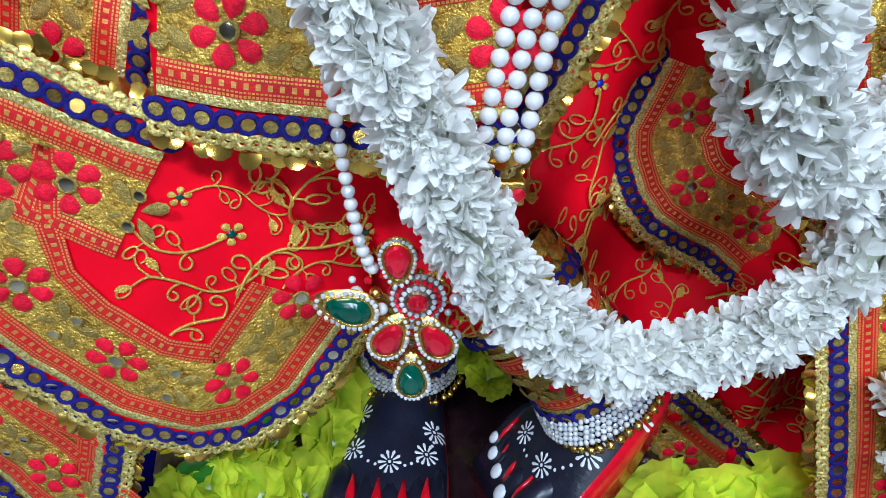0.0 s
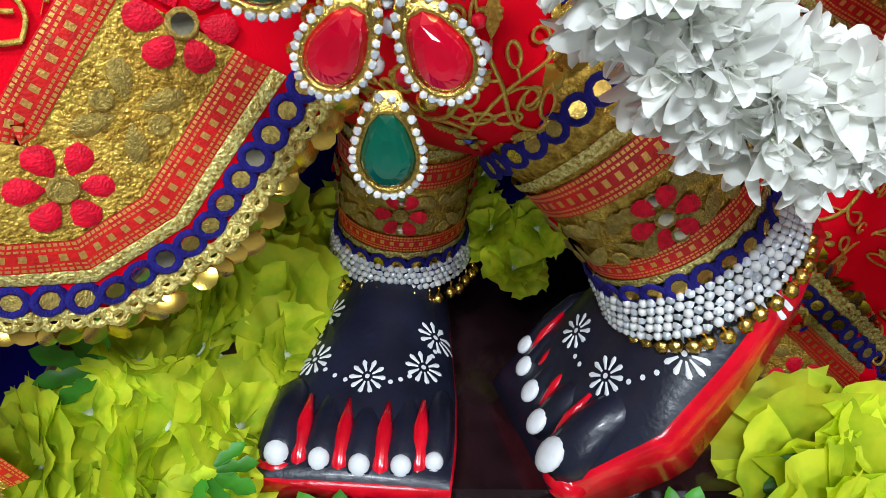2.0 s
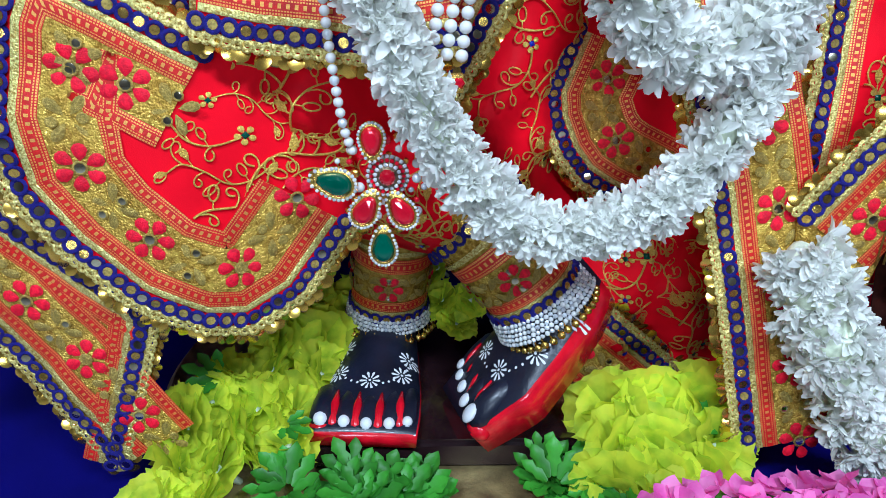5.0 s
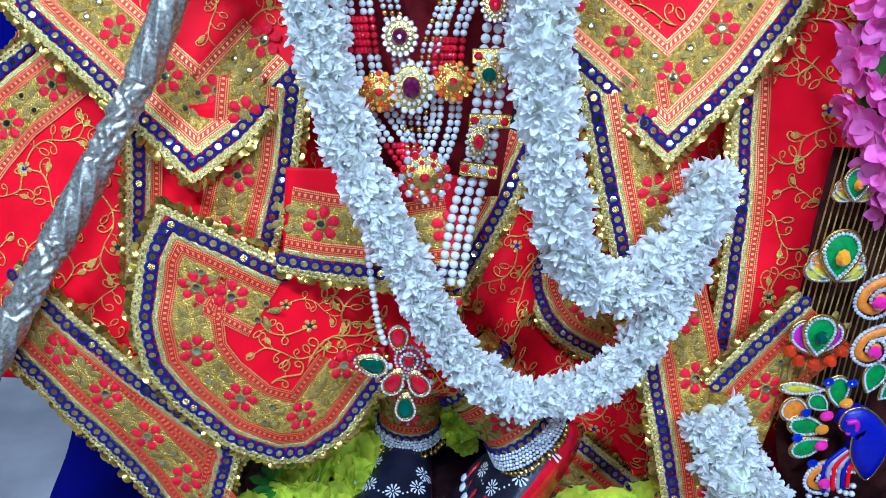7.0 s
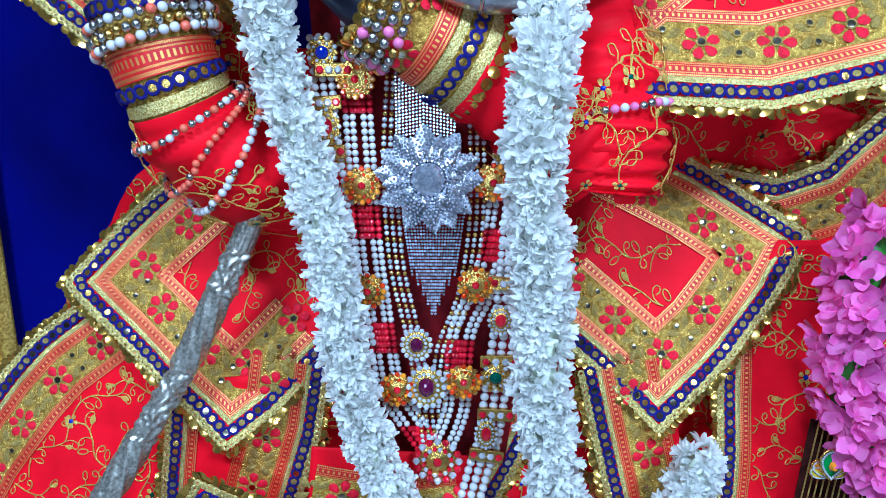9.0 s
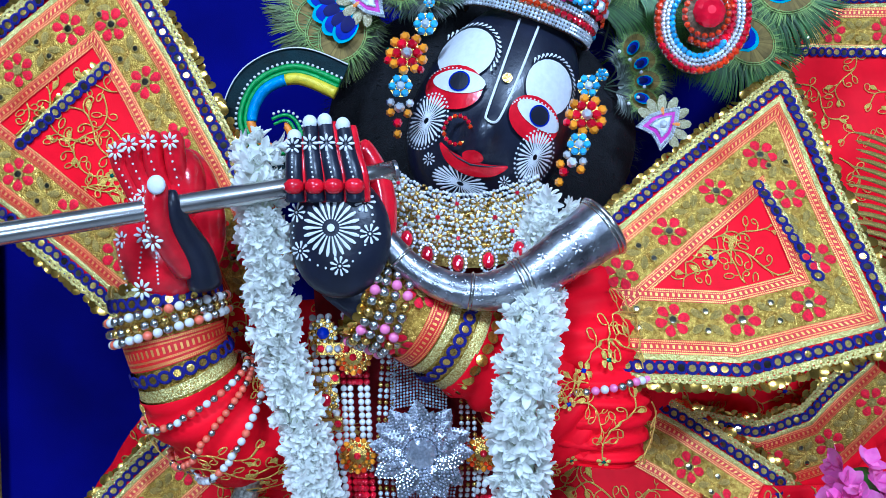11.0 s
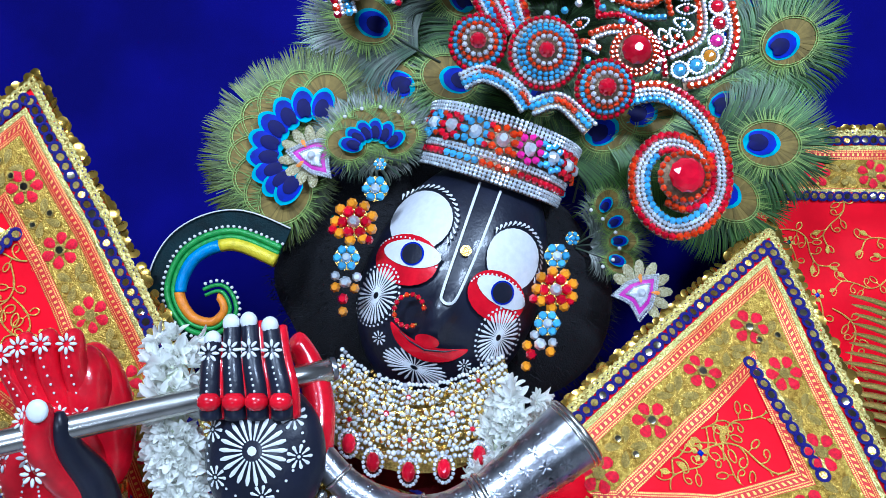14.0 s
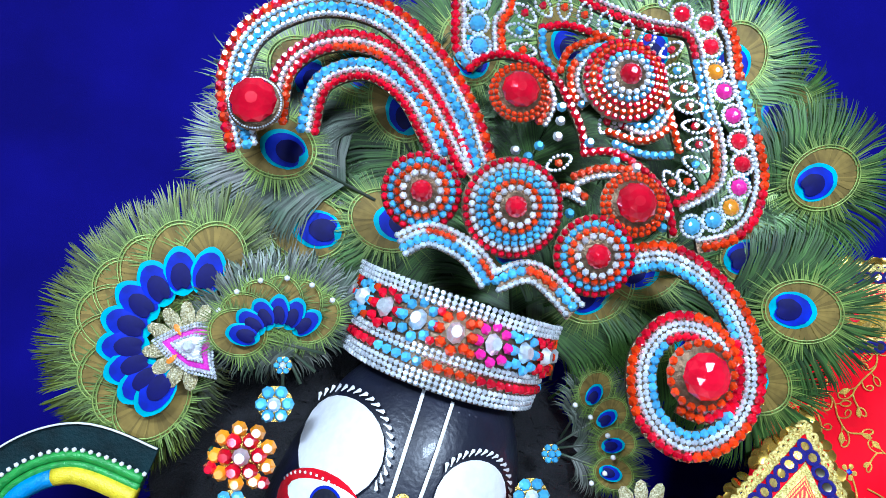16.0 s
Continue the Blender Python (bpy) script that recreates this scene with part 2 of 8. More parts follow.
def tube(bm, pts, radii, seg=8, mat=0, caps=True, flat=1.0, uvs=None):
    pts = [Vector(p) for p in pts]
    n = len(pts)
    if not isinstance(radii, (list, tuple)):
        radii = [radii] * n
    rings = []
    side = None
    for i, p in enumerate(pts):
        d = (pts[min(i + 1, n - 1)] - pts[max(i - 1, 0)]).normalized()
        if side is None:
            side = d.orthogonal().normalized()
        side = (side - d * side.dot(d)).normalized()
        up = d.cross(side)
        rings.append([bm.verts.new(p + (side * math.cos(a) + up * math.sin(a) * flat) * radii[i])
                      for a in [2 * math.pi * k / seg for k in range(seg)]])
    for a, b in zip(rings, rings[1:]):
        for k in range(seg):
            bm.faces.new((a[k], a[(k + 1) % seg], b[(k + 1) % seg], b[k])).material_index = mat
    if caps:
        bm.faces.new(rings[0][::-1]).material_index = mat
        bm.faces.new(rings[-1]).material_index = mat
    return rings


def spline(pts, per=8, closed=False):
    """Catmull-Rom through the points."""
    pts = [Vector(p) for p in pts]
    n = len(pts)
    out = []
    for i in range(n if closed else n - 1):
        q = [pts[(i + k) % n] if closed else pts[min(max(i + k, 0), n - 1)] for k in (-1, 0, 1, 2)]
        for s in range(per):
            t = s / per
            out.append(0.5 * ((2 * q[1]) + (q[2] - q[0]) * t + (2 * q[0] - 5 * q[1] + 4 * q[2] - q[3]) * t * t
                              + (3 * q[1] - q[0] - 3 * q[2] + q[3]) * t * t * t))
    if not closed:
        out.append(pts[-1])
    return out


def resample(pts, step):
    """Points at even steps along a polyline, with directions."""
    out, left = [], 0.0
    for a, b in zip(pts, pts[1:]):
        d = b - a
        length = d.length
        if length < 1e-9:
            continue
        while left <= length:
            out.append((a + d * (left / length), d / length))
            left += step
        left -= length
    return out


def ball(bm, m, mat=0, sub=1):
    r = bmesh.ops.create_icosphere(bm, subdivisions=sub, radius=1.0, matrix=m)
    for v in r["verts"]:
        for f in v.link_faces:
            f.material_index = mat


ICO = bmesh.new()
bmesh.ops.create_icosphere(ICO, subdivisions=1, radius=1.0)
ICO_V = [v.co.copy() for v in ICO.verts]
ICO_F = [[v.index for v in f.verts] for f in ICO.faces]
ICO.free()


ICO = bmesh.new()
bmesh.ops.create_icosphere(ICO, subdivisions=2, radius=1.0)
FINE_V = [v.co.copy() for v in ICO.verts]
FINE_F = [[v.index for v in f.verts] for f in ICO.faces]
ICO.free()


def bead(bm, p, r, mat=0, squash=None, m=None):
    """A small ball, finer when large; m turns and stretches it."""
    if m is None and r > 0.0027:
        vs = [bm.verts.new((p[0] + c.x * r, p[1] + c.y * r, p[2] + c.z * r)) for c in FINE_V]
        for f in FINE_F:
            bm.faces.new([vs[i] for i in f]).material_index = mat
        return
    if m is None:
        vs = [bm.verts.new((p[0] + c.x * r, p[1] + c.y * r, p[2] + c.z * r)) for c in ICO_V]
    else:
        vs = [bm.verts.new(m @ c) for c in ICO_V]
    for f in ICO_F:
        bm.faces.new([vs[i] for i in f]).material_index = mat


def disc(bm, m, r, h=0.0, seg=10, mat=0, inner=0.0, squash=1.0):
    """A low dome (or a ring when inner is set) in the local xy plane of m."""
    rim = [bm.verts.new(m @ Vector((r * math.cos(a), r * squash * math.sin(a), 0))) for a in [2 * math.pi * k / seg for k in range(seg)]]
    if inner:
        top = [bm.verts.new(m @ Vector(((r + inner) / 2 * math.cos(a), (r + inner) / 2 * squash * math.sin(a), h))) for a in [2 * math.pi * k / seg for k in range(seg)]]
        hole = [bm.verts.new(m @ Vector((inner * math.cos(a), inner * squash * math.sin(a), 0))) for a in [2 * math.pi * k / seg for k in range(seg)]]
        for a, b in ((rim, top), (top, hole)):
            for k in range(seg):
                bm.faces.new((a[k], a[(k + 1) % seg], b[(k + 1) % seg], b[k])).material_index = mat
    else:
        c = bm.verts.new(m @ Vector((0, 0, h)))
        for k in range(seg):
            bm.faces.new((rim[k], rim[(k + 1) % seg], c)).material_index = mat


def stone(bm, m, r, h, mat=0, seg=8, squash=1.0, table=0.55):
    """A cut stone: girdle, sloping facets and a flat table."""
    low = [bm.verts.new(m @ Vector((r * math.cos(a), r * squash * math.sin(a), 0))) for a in [2 * math.pi * k / seg for k in range(seg)]]
    top = [bm.verts.new(m @ Vector((r * table * math.cos(a), r * table * squash * math.sin(a), h))) for a in [2 * math.pi * (k + 0.5) / seg for k in range(seg)]]
    for k in range(seg):
        bm.faces.new((low[k], low[(k + 1) % seg], top[k])).material_index = mat
        bm.faces.new((top[k], low[(k + 1) % seg], top[(k + 1) % seg])).material_index = mat
    bm.faces.new(top).material_index = mat


def gem(bm, m, r, h, mat=0, seg=10, squash=1.0):
    """A large faceted stone: three girdles of triangles and a small table."""
    rings = []
    for k, (f, z) in enumerate(((1.0, 0.0), (0.86, 0.45), (0.58, 0.82), (0.26, 1.0))):
        rings.append([bm.verts.new(m @ Vector((r * f * math.cos(a), r * f * squash * math.sin(a), h * z))) for a in [2 * math.pi * (j + 0.5 * (k % 2)) / seg for j in range(seg)]])
    for k, (a, b) in enumerate(zip(rings, rings[1:])):
        for j in range(seg):
            n = (j + 1) % seg
            if k % 2:
                bm.faces.new((a[j], a[n], b[n])).material_index = mat
                bm.faces.new((a[j], b[n], b[j])).material_index = mat
            else:
                bm.faces.new((a[j], a[n], b[j])).material_index = mat
                bm.faces.new((a[n], b[n], b[j])).material_index = mat
    bm.faces.new(rings[-1]).material_index = mat


def petal_fan(bm, m, n, r0, r1, width, rise=0.0, lift=0.0, mat=0, phase=0.0, cup=0.0):
    """n pillowed petals round the local z axis."""
    for k in range(n):
        a = 2 * math.pi * k / n + phase
        rot = m @ Matrix.Rotation(a, 4, "Z")
        outline = [(r0, 0), (r0 + (r1 - r0) * 0.3, width * 0.7), (r0 + (r1 - r0) * 0.65, width), (r0 + (r1 - r0) * 0.92, width * 0.62), (r1, 0)]
        outline += [(x, -y) for x, y in outline[-2:0:-1]]
        vs = [bm.verts.new(rot @ Vector((x, y, lift * (x - r0) / (r1 - r0) + cup * abs(y)))) for x, y in outline]
        c = bm.verts.new(rot @ Vector((r0 + (r1 - r0) * 0.6, 0, rise + lift * 0.6)))
        for i in range(len(vs)):
            bm.faces.new((vs[i], vs[(i + 1) % len(vs)], c)).material_index = mat


def mesh_of(name, build, mats, smooth=True):
    bm = bmesh.new()
    build(bm)
    me = bpy.data.meshes.new(name)
    if smooth:
        for f in bm.faces:
            f.smooth = True
    bm.to_mesh(me)
    bm.free()
    for m in mats:
        me.materials.append(m)
    return me


I4 = Matrix.Identity(4)


# ---- embroidered cloth: shared motifs ----
def lace_ring_build(bm):
    disc(bm, I4, 0.0058, 0.0016, 12, 0, 0.0030)
    disc(bm, Matrix.Translation((0, 0, 0.0004)), 0.0031, 0.0002, 8, 1)


LACE_RING = mesh_of("lace_ring", lace_ring_build, [BLUE_LACE, MIRROR])
LACE_RING_GOLD = mesh_of("lace_ring", lace_ring_build, [BLUE_LACE, GOLD])
LACE_RING_DARK = mesh_of("lace_ring", lace_ring_build, [BLUE_LACE, DARK_GOLD])
SEQUIN_DISC = mesh_of("sequin", lambda bm: disc(bm, I4, 0.0050, 0.0010, 10), [SEQUIN])


def flower_build(bm):
    petal_fan(bm, I4, 6, 0.0042, 0.0155, 0.0046, 0.0022, 0, 0)
    disc(bm, Matrix.Translation((0, 0, 0.0008)), 0.0048, 0.001, 10, 1, 0.003)
    disc(bm, Matrix.Translation((0, 0, 0.0012)), 0.0032, 0.0004, 8, 2)


FLOWERS = [mesh_of("embroidered_flower", flower_build, [DEEP_RED, DARK_GOLD, m]) for m in (MIRROR, DARK_GOLD, MIRROR)]


def spray_build(bm):
    for a in (40, 140, 220, 320):
        m = pose(0, 0, 0, 0, 0, a)
        petal_fan(bm, m, 1, 0.003, 0.0165, 0.0034, 0.0014, 0, 0)
    for x, y in ((0, 0.008), (0.001, -0.009)):
        disc(bm, Matrix.Translation((x, y, 0.0009)), 0.0036, 0.0008, 8, 0, 0.0022)
        disc(bm, Matrix.Translation((x, y, 0.0011)), 0.0024, 0.0003, 8, 1)


SPRAYS = [mesh_of("embroidered_leaves", spray_build, [DARK_GOLD, m]) for m in (MIRROR, DARK_GOLD)]


def loop_leaf(bm, x, y, a, size, mat=0):
    pts = []
    for k in range(13):
        t = 2 * math.pi * k / 12
        u, v = size * (1 - math.cos(t)) / 2, size * 0.26 * math.sin(t)
        pts.append((x + u * math.cos(a) - v * math.sin(a), y + u * math.sin(a) + v * math.cos(a), 0.0006))
    tube(bm, pts, 0.0008, 4, mat, False)


def beaded_leaf(bm, x, y, a, size, mat=0):
    m = Matrix.Translation((x, y, 0.0004)) @ Matrix.Rotation(a, 4, "Z")
    petal_fan(bm, m, 1, 0, size, size * 0.26, 0.0008, 0, mat)
    for k, wide in ((0.2, 1), (0.36, 2), (0.52, 3), (0.68, 3), (0.83, 2), (0.96, 1)):
        for j in range(wide):
            v = (j - (wide - 1) / 2) * size * 0.19
            disc(bm, m @ Matrix.Translation((k * size, v, 0.0006)), size * 0.095, size * 0.09, 6, mat)


def vine_build(seed):
    """A flowing gold stem with curling side shoots, beaded leaves and, on some, a small stone flower."""
    def build(bm):
        r = random.Random(seed)
        bend = r.uniform(0.8, 1.2)
        stem = spline([(-0.040, -0.010 * bend, 0.0005), (-0.024, 0.004, 0.0005), (-0.006, 0.007 * bend, 0.0005), (0.012, -0.002, 0.0005), (0.028, -0.006 * bend, 0.0005), (0.040, 0.002, 0.0005)], 6)
        tube(bm, stem, [0.00095] * len(stem), 4, 0)
        for k, s in ((4, 1), (11, -1), (18, 1), (24, -1)):
            p = stem[k]
            size = r.uniform(0.008, 0.012)
            curl = []
            for j in range(15):
                t = j / 14
                a = s * (math.pi * 0.5 - t * (math.pi * 1.75))
                rad = size * (1 - 0.62 * t)
                curl.append((p.x + size * 0.75 * t + rad * math.cos(a) * 0.8, p.y + s * size + rad * math.sin(a) * -0.9 * 1.0, 0.0005))
            curl[0] = (p.x, p.y, 0.0005)
            tube(bm, spline(curl[::2], 3), 0.0008, 4, 0, False)
        for k, s in ((7, -1), (14, 1), (21, -1), (28, 1)):
            p = stem[k]
            a = s * r.uniform(0.7, 1.15)
            q = (p.x + 0.006 * math.cos(a), p.y + 0.006 * math.sin(a))
            tube(bm, [(p.x, p.y, 0.0005), (*q, 0.0005)], 0.0006, 4, 0, False)
            (loop_leaf if k % 3 else beaded_leaf)(bm, q[0], q[1], a, r.uniform(0.010, 0.013))
        beaded_leaf(bm, 0.040, 0.002, 0.4, 0.011)
        if seed % 2:
            m = Matrix.Translation((-0.042, -0.012, 0.0005))
            petal_fan(bm, m, 5, 0.002, 0.0085, 0.0027, 0.0012, 0, 0, 0.6)
            stone(bm, m @ pose(0, 0, 0.0006, 0, 0, 20), 0.0034, 0.001, 1, 4)
    return build


VINES = [mesh_of("gold_vine", vine_build(k), [THREAD, g]) for k, g in ((0, GEM_GREEN), (1, GEM_NAVY), (2, GEM_GREEN), (3, GEM_GREEN))]


# ---- embroidered cloth: a panel with its borders ----
def inside(p, poly):
    hit = False
    for (ax, az), (bx, bz) in zip(poly, poly[1:] + poly[:1]):
        if (az > p[1]) != (bz > p[1]) and p[0] < (bx - ax) * (p[1] - az) / (bz - az) + ax:
            hit = not hit
    return hit


def gap(p, chain):
    best = 9.0
    for a, b in zip(chain, chain[1:]):
        a, b, q = Vector(a), Vector(b), Vector(p)
        t = max(0.0, min(1.0, (q - a).dot(b - a) / max((b - a).length_squared, 1e-9)))
        best = min(best, (a + (b - a) * t - q).length)
    return best


class Sheet:
    """A cloth surface over the (x, z) plane: depth y by a plane and soft folds."""

    def __init__(self, plane, folds=0.004, freq=14.0, seed=0, extra=None):
        self.plane, self.folds, self.freq, self.seed, self.extra = plane, folds, freq, seed, extra

    def y(self, x, z):
        y0, kx, xc, kz, zc = self.plane
        d = y0 + kx * (x - xc) + kz * (z - zc)
        d += self.folds * noise.noise(Vector((x * self.freq, z * self.freq, self.seed * 7.3)))
        d += self.folds * 0.45 * (1 - 2 * abs(noise.noise(Vector((x * self.freq * 1.9, z * self.freq * 1.3, self.seed * 3.1 + 5)))))
        return d + (self.extra(x, z) if self.extra else 0.0)

    def at(self, x, z, off=0.0):
        n = self.normal(x, z)
        return Vector((x, self.y(x, z), z)) + n * off

    def normal(self, x, z):
        e = 0.003
        gx = (self.y(x + e, z) - self.y(x - e, z)) / (2 * e)
        gz = (self.y(x, z + e) - self.y(x, z - e)) / (2 * e)
        return Vector((gx, -1, gz)).normalized()

    def axes(self, x, z, d, off=0.0):
        p = self.at(x, z, off)
        q = self.at(x + d[0] * 0.003, z + d[1] * 0.003, off)
        return basis(p, q - p, self.normal(x, z))


def cloth_mesh(sheet, outline, step=0.012):
    bm = bmesh.new()
    bm.faces.new([bm.verts.new((x, 0, z)) for x, z in outline])
    xs, zs = [p[0] for p in outline], [p[1] for p in outline]
    for axis, lo, hi in ((0, min(xs), max(xs)), (2, min(zs), max(zs))):
        c = lo + step
        while c < hi:
            co, no = [0, 0, 0], [0, 0, 0]
            co[axis], no[axis] = c, 1
            bmesh.ops.bisect_plane(bm, geom=bm.verts[:] + bm.edges[:] + bm.faces[:], dist=1e-5, plane_co=co, plane_no=no)
            c += step
    for v in bm.verts:
        v.co.y = sheet.y(v.co.x, v.co.z)
    bmesh.ops.recalc_face_normals(bm, faces=bm.faces[:])
    if sum(f.normal.y for f in bm.faces) > 0:
        bmesh.ops.reverse_faces(bm, faces=bm.faces[:])
    return bm


class Edge:
    """A chain of outline points with mitred inward directions."""

    def __init__(self, chain, sign):
        self.pts = [Vector(p) for p in chain]
        normals = []
        for a, b in zip(self.pts, self.pts[1:]):
            d = (b - a).normalized()
            normals.append(Vector((-d.y, d.x)) * sign)
        self.miter = []
        for i in range(len(self.pts)):
            if i == 0:
                m = normals[0]
            elif i == len(self.pts) - 1:
                m = normals[-1]
            else:
                m = (normals[i - 1] + normals[i]).normalized()
                m = m / max(0.4, m.dot(normals[i]))
            self.miter.append(m)

    def line(self, d):
        return [p + m * d for p, m in zip(self.pts, self.miter)]


def strip(sheet, edge, d0, d1, off, parent, name, mat, step=0.007, cross=3):
    bm = bmesh.new()
    uv = bm.loops.layers.uv.new("UVMap")
    rows, us, u = [], [], 0.0
    for i in range(len(edge.pts) - 1):
        n = max(1, math.ceil((edge.pts[i + 1] - edge.pts[i]).length / step))
        for s in range(n + (i == len(edge.pts) - 2)):
            f = s / n
            p = edge.pts[i].lerp(edge.pts[i + 1], f)
            m = edge.miter[i].lerp(edge.miter[i + 1], f)
            if rows:
                u += (p + m * (d0 + d1) / 2 - last).length
            last = p + m * (d0 + d1) / 2
            row = []
            for c in range(cross):
                q = p + m * (d0 + (d1 - d0) * c / (cross - 1))
                row.append(bm.verts.new(sheet.at(q.x, q.y, off + (0.0006 if 0 < c < cross - 1 else 0.0))))
            rows.append(row)
            us.append(u)
    for i in range(len(rows) - 1):
        for c in range(cross - 1):
            f = bm.faces.new((rows[i][c], rows[i + 1][c], rows[i + 1][c + 1], rows[i][c + 1]))
            for loop, (a, b) in zip(f.loops, ((us[i], c), (us[i + 1], c), (us[i + 1], c + 1), (us[i], c + 1))):
                loop[uv].uv = (a, b / (cross - 1))
    bmesh.ops.recalc_face_normals(bm, faces=bm.faces[:])
    if sum((f.normal.y for f in bm.faces)) > 0:
        bmesh.ops.reverse_faces(bm, faces=bm.faces[:])
    return part(name, bm, mat, parent)


def along(edge, d, step, start=0.0):
    line = edge.line(d)
    total = sum((b - a).length for a, b in zip(line, line[1:]))
    n = max(1, round((total - start) / step))
    return resample(line, total / n * 0.9999)


def lace(sheet, edge, d, parent, rng, gold=0.75, off=0.0022):
    for p, t in along(edge, d, 0.0089):
        piece("lace_ring", (LACE_RING_DARK if rng.random() < 0.55 else LACE_RING_GOLD) if rng.random() < gold else LACE_RING, parent, sheet.axes(p.x, p.y, t, off) @ pose(0, 0, 0, rng.uniform(-14, 14), rng.uniform(-14, 14)))


def sequins(sheet, edge, d, parent, rng, step=0.0062, fill=0.95):
    for p, t in along(edge, d, step):
        if rng.random() < fill:
            piece("sequin", SEQUIN_DISC, parent, sheet.axes(p.x, p.y, t, -0.0005) @ pose(0, rng.uniform(-0.002, 0.002), 0, rng.uniform(-28, 28), rng.uniform(-28, 28)) @ Matrix.Scale(rng.uniform(0.8, 1.15), 4))


def full_border(sheet, edge, parent, rng, wide=True, seq=True, phase=0.0, pitch=0.058):
    """Sequins, blue ring lace, glitter trim, ribbon, gold band with flowers and the inner ribbon, from the hem inwards."""
    if seq:
        sequins(sheet, edge, -0.0075, parent, rng)
    bm = bmesh.new()
    for p, t in along(edge, -0.0022, 0.0058):
        disc(bm, sheet.axes(p.x, p.y, t, 0.0012) @ pose(0, 0, 0, rng.uniform(-12, 12), rng.uniform(-12, 12)), 0.0043, 0.0012, 9, 0, 0.0012)
    part("picot_trim", bm, SPARKLE, parent)
    strip(sheet, edge, -0.0025, 0.0015, 0.0008, parent, "picot_tape", SPARKLE)
    lace(sheet, edge, 0.0062, parent, rng)
    strip(sheet, edge, 0.0118, 0.0165, 0.0016, parent, "glitter_trim", SPARKLE)
    strip(sheet, edge, 0.0165, 0.0275, 0.0014, parent, "ribbon", RIBBON)
    if not wide:
        return
    strip(sheet, edge, 0.0275, 0.0585, 0.0011, parent, "gold_band", BROCADE, cross=4)
    strip(sheet, edge, 0.0585, 0.0695, 0.0014, parent, "ribbon", RIBBON)
    for k, (p, t) in enumerate(along(edge, 0.043, pitch / 2, phase)):
        m = sheet.axes(p.x, p.y, t, 0.0022)
        if k % 2:
            piece("embroidered_flower", rng.choice(FLOWERS), parent, m @ pose(0, 0, 0, 0, 0, rng.uniform(0, 60)))
        else:
            piece("embroidered_leaves", rng.choice(SPRAYS), parent, m)


def vines(sheet, outline, keep, parent, rng, pitch=0.05, inset=0.006):
    """Gold vines over the cloth, clear of the chains in keep: (chain, distance)."""
    xs, zs = [p[0] for p in outline], [p[1] for p in outline]
    closed = list(outline) + [outline[0]]
    placed = []
    for _ in range(1500):
        p = Vector((rng.uniform(min(xs), max(xs)), rng.uniform(min(zs), max(zs))))
        if not inside(p, list(outline)) or gap(p, closed) < inset or any(apart(np.array([p]), c)[0] < d - 0.006 for c, d in keep):
            continue
        if any((p - q).length < pitch for q in placed):
            continue
        placed.append(p)
        vine_on(sheet, p.x, p.y, rng.uniform(0, 360), rng.uniform(0.7, 0.95), parent, rng, keep, list(outline))


def apart(pts, chain):
    """Distances of many (x, z) points from a chain."""
    best = np.full(len(pts), 9.0)
    for k, (a, b) in enumerate(zip(chain, chain[1:])):
        a, d = np.array(a), np.array(b) - np.array(a)
        u = (pts - a) @ d / max(d @ d, 1e-9)
        t = np.clip(u, 0, 1)
        far = np.linalg.norm(pts - a - t[:, None] * d, axis=1)
        far[((u < 0) & (k == 0)) | ((u > 1) & (k == len(chain) - 2))] += 0.06
        best = np.minimum(best, far)
    return best


def vine_on(sheet, x, z, angle, scale, parent, rng, keep=(), outline=None):
    """One vine motif laid over the folds of the cloth, cut off where a border covers it."""
    src = rng.choice(VINES)
    ca, sa = math.cos(radians(angle)) * scale, math.sin(radians(angle)) * scale
    bm = bmesh.new()
    bm.from_mesh(src)
    pts = np.array([(x + v.co.x * ca - v.co.y * sa, z + v.co.x * sa + v.co.y * ca) for v in bm.verts])
    lost = np.zeros(len(pts), bool)
    for chain, d in keep:
        lost |= apart(pts, chain) < d - 0.012
    if outline is not None and gap((x, z), outline + outline[:1]) < 0.045 * scale:
        lost |= np.array([not inside(p, outline) for p in pts])
    for v, p in zip(bm.verts, pts):
        v.co = sheet.at(p[0], p[1], 0.0009 + v.co.z * scale)
    bmesh.ops.delete(bm, geom=[v for v, k in zip(list(bm.verts), lost) if k], context="VERTS")
    if len(bm.faces) < 30:
        bm.free()
        return
    part("gold_vine", bm, list(src.materials), parent)


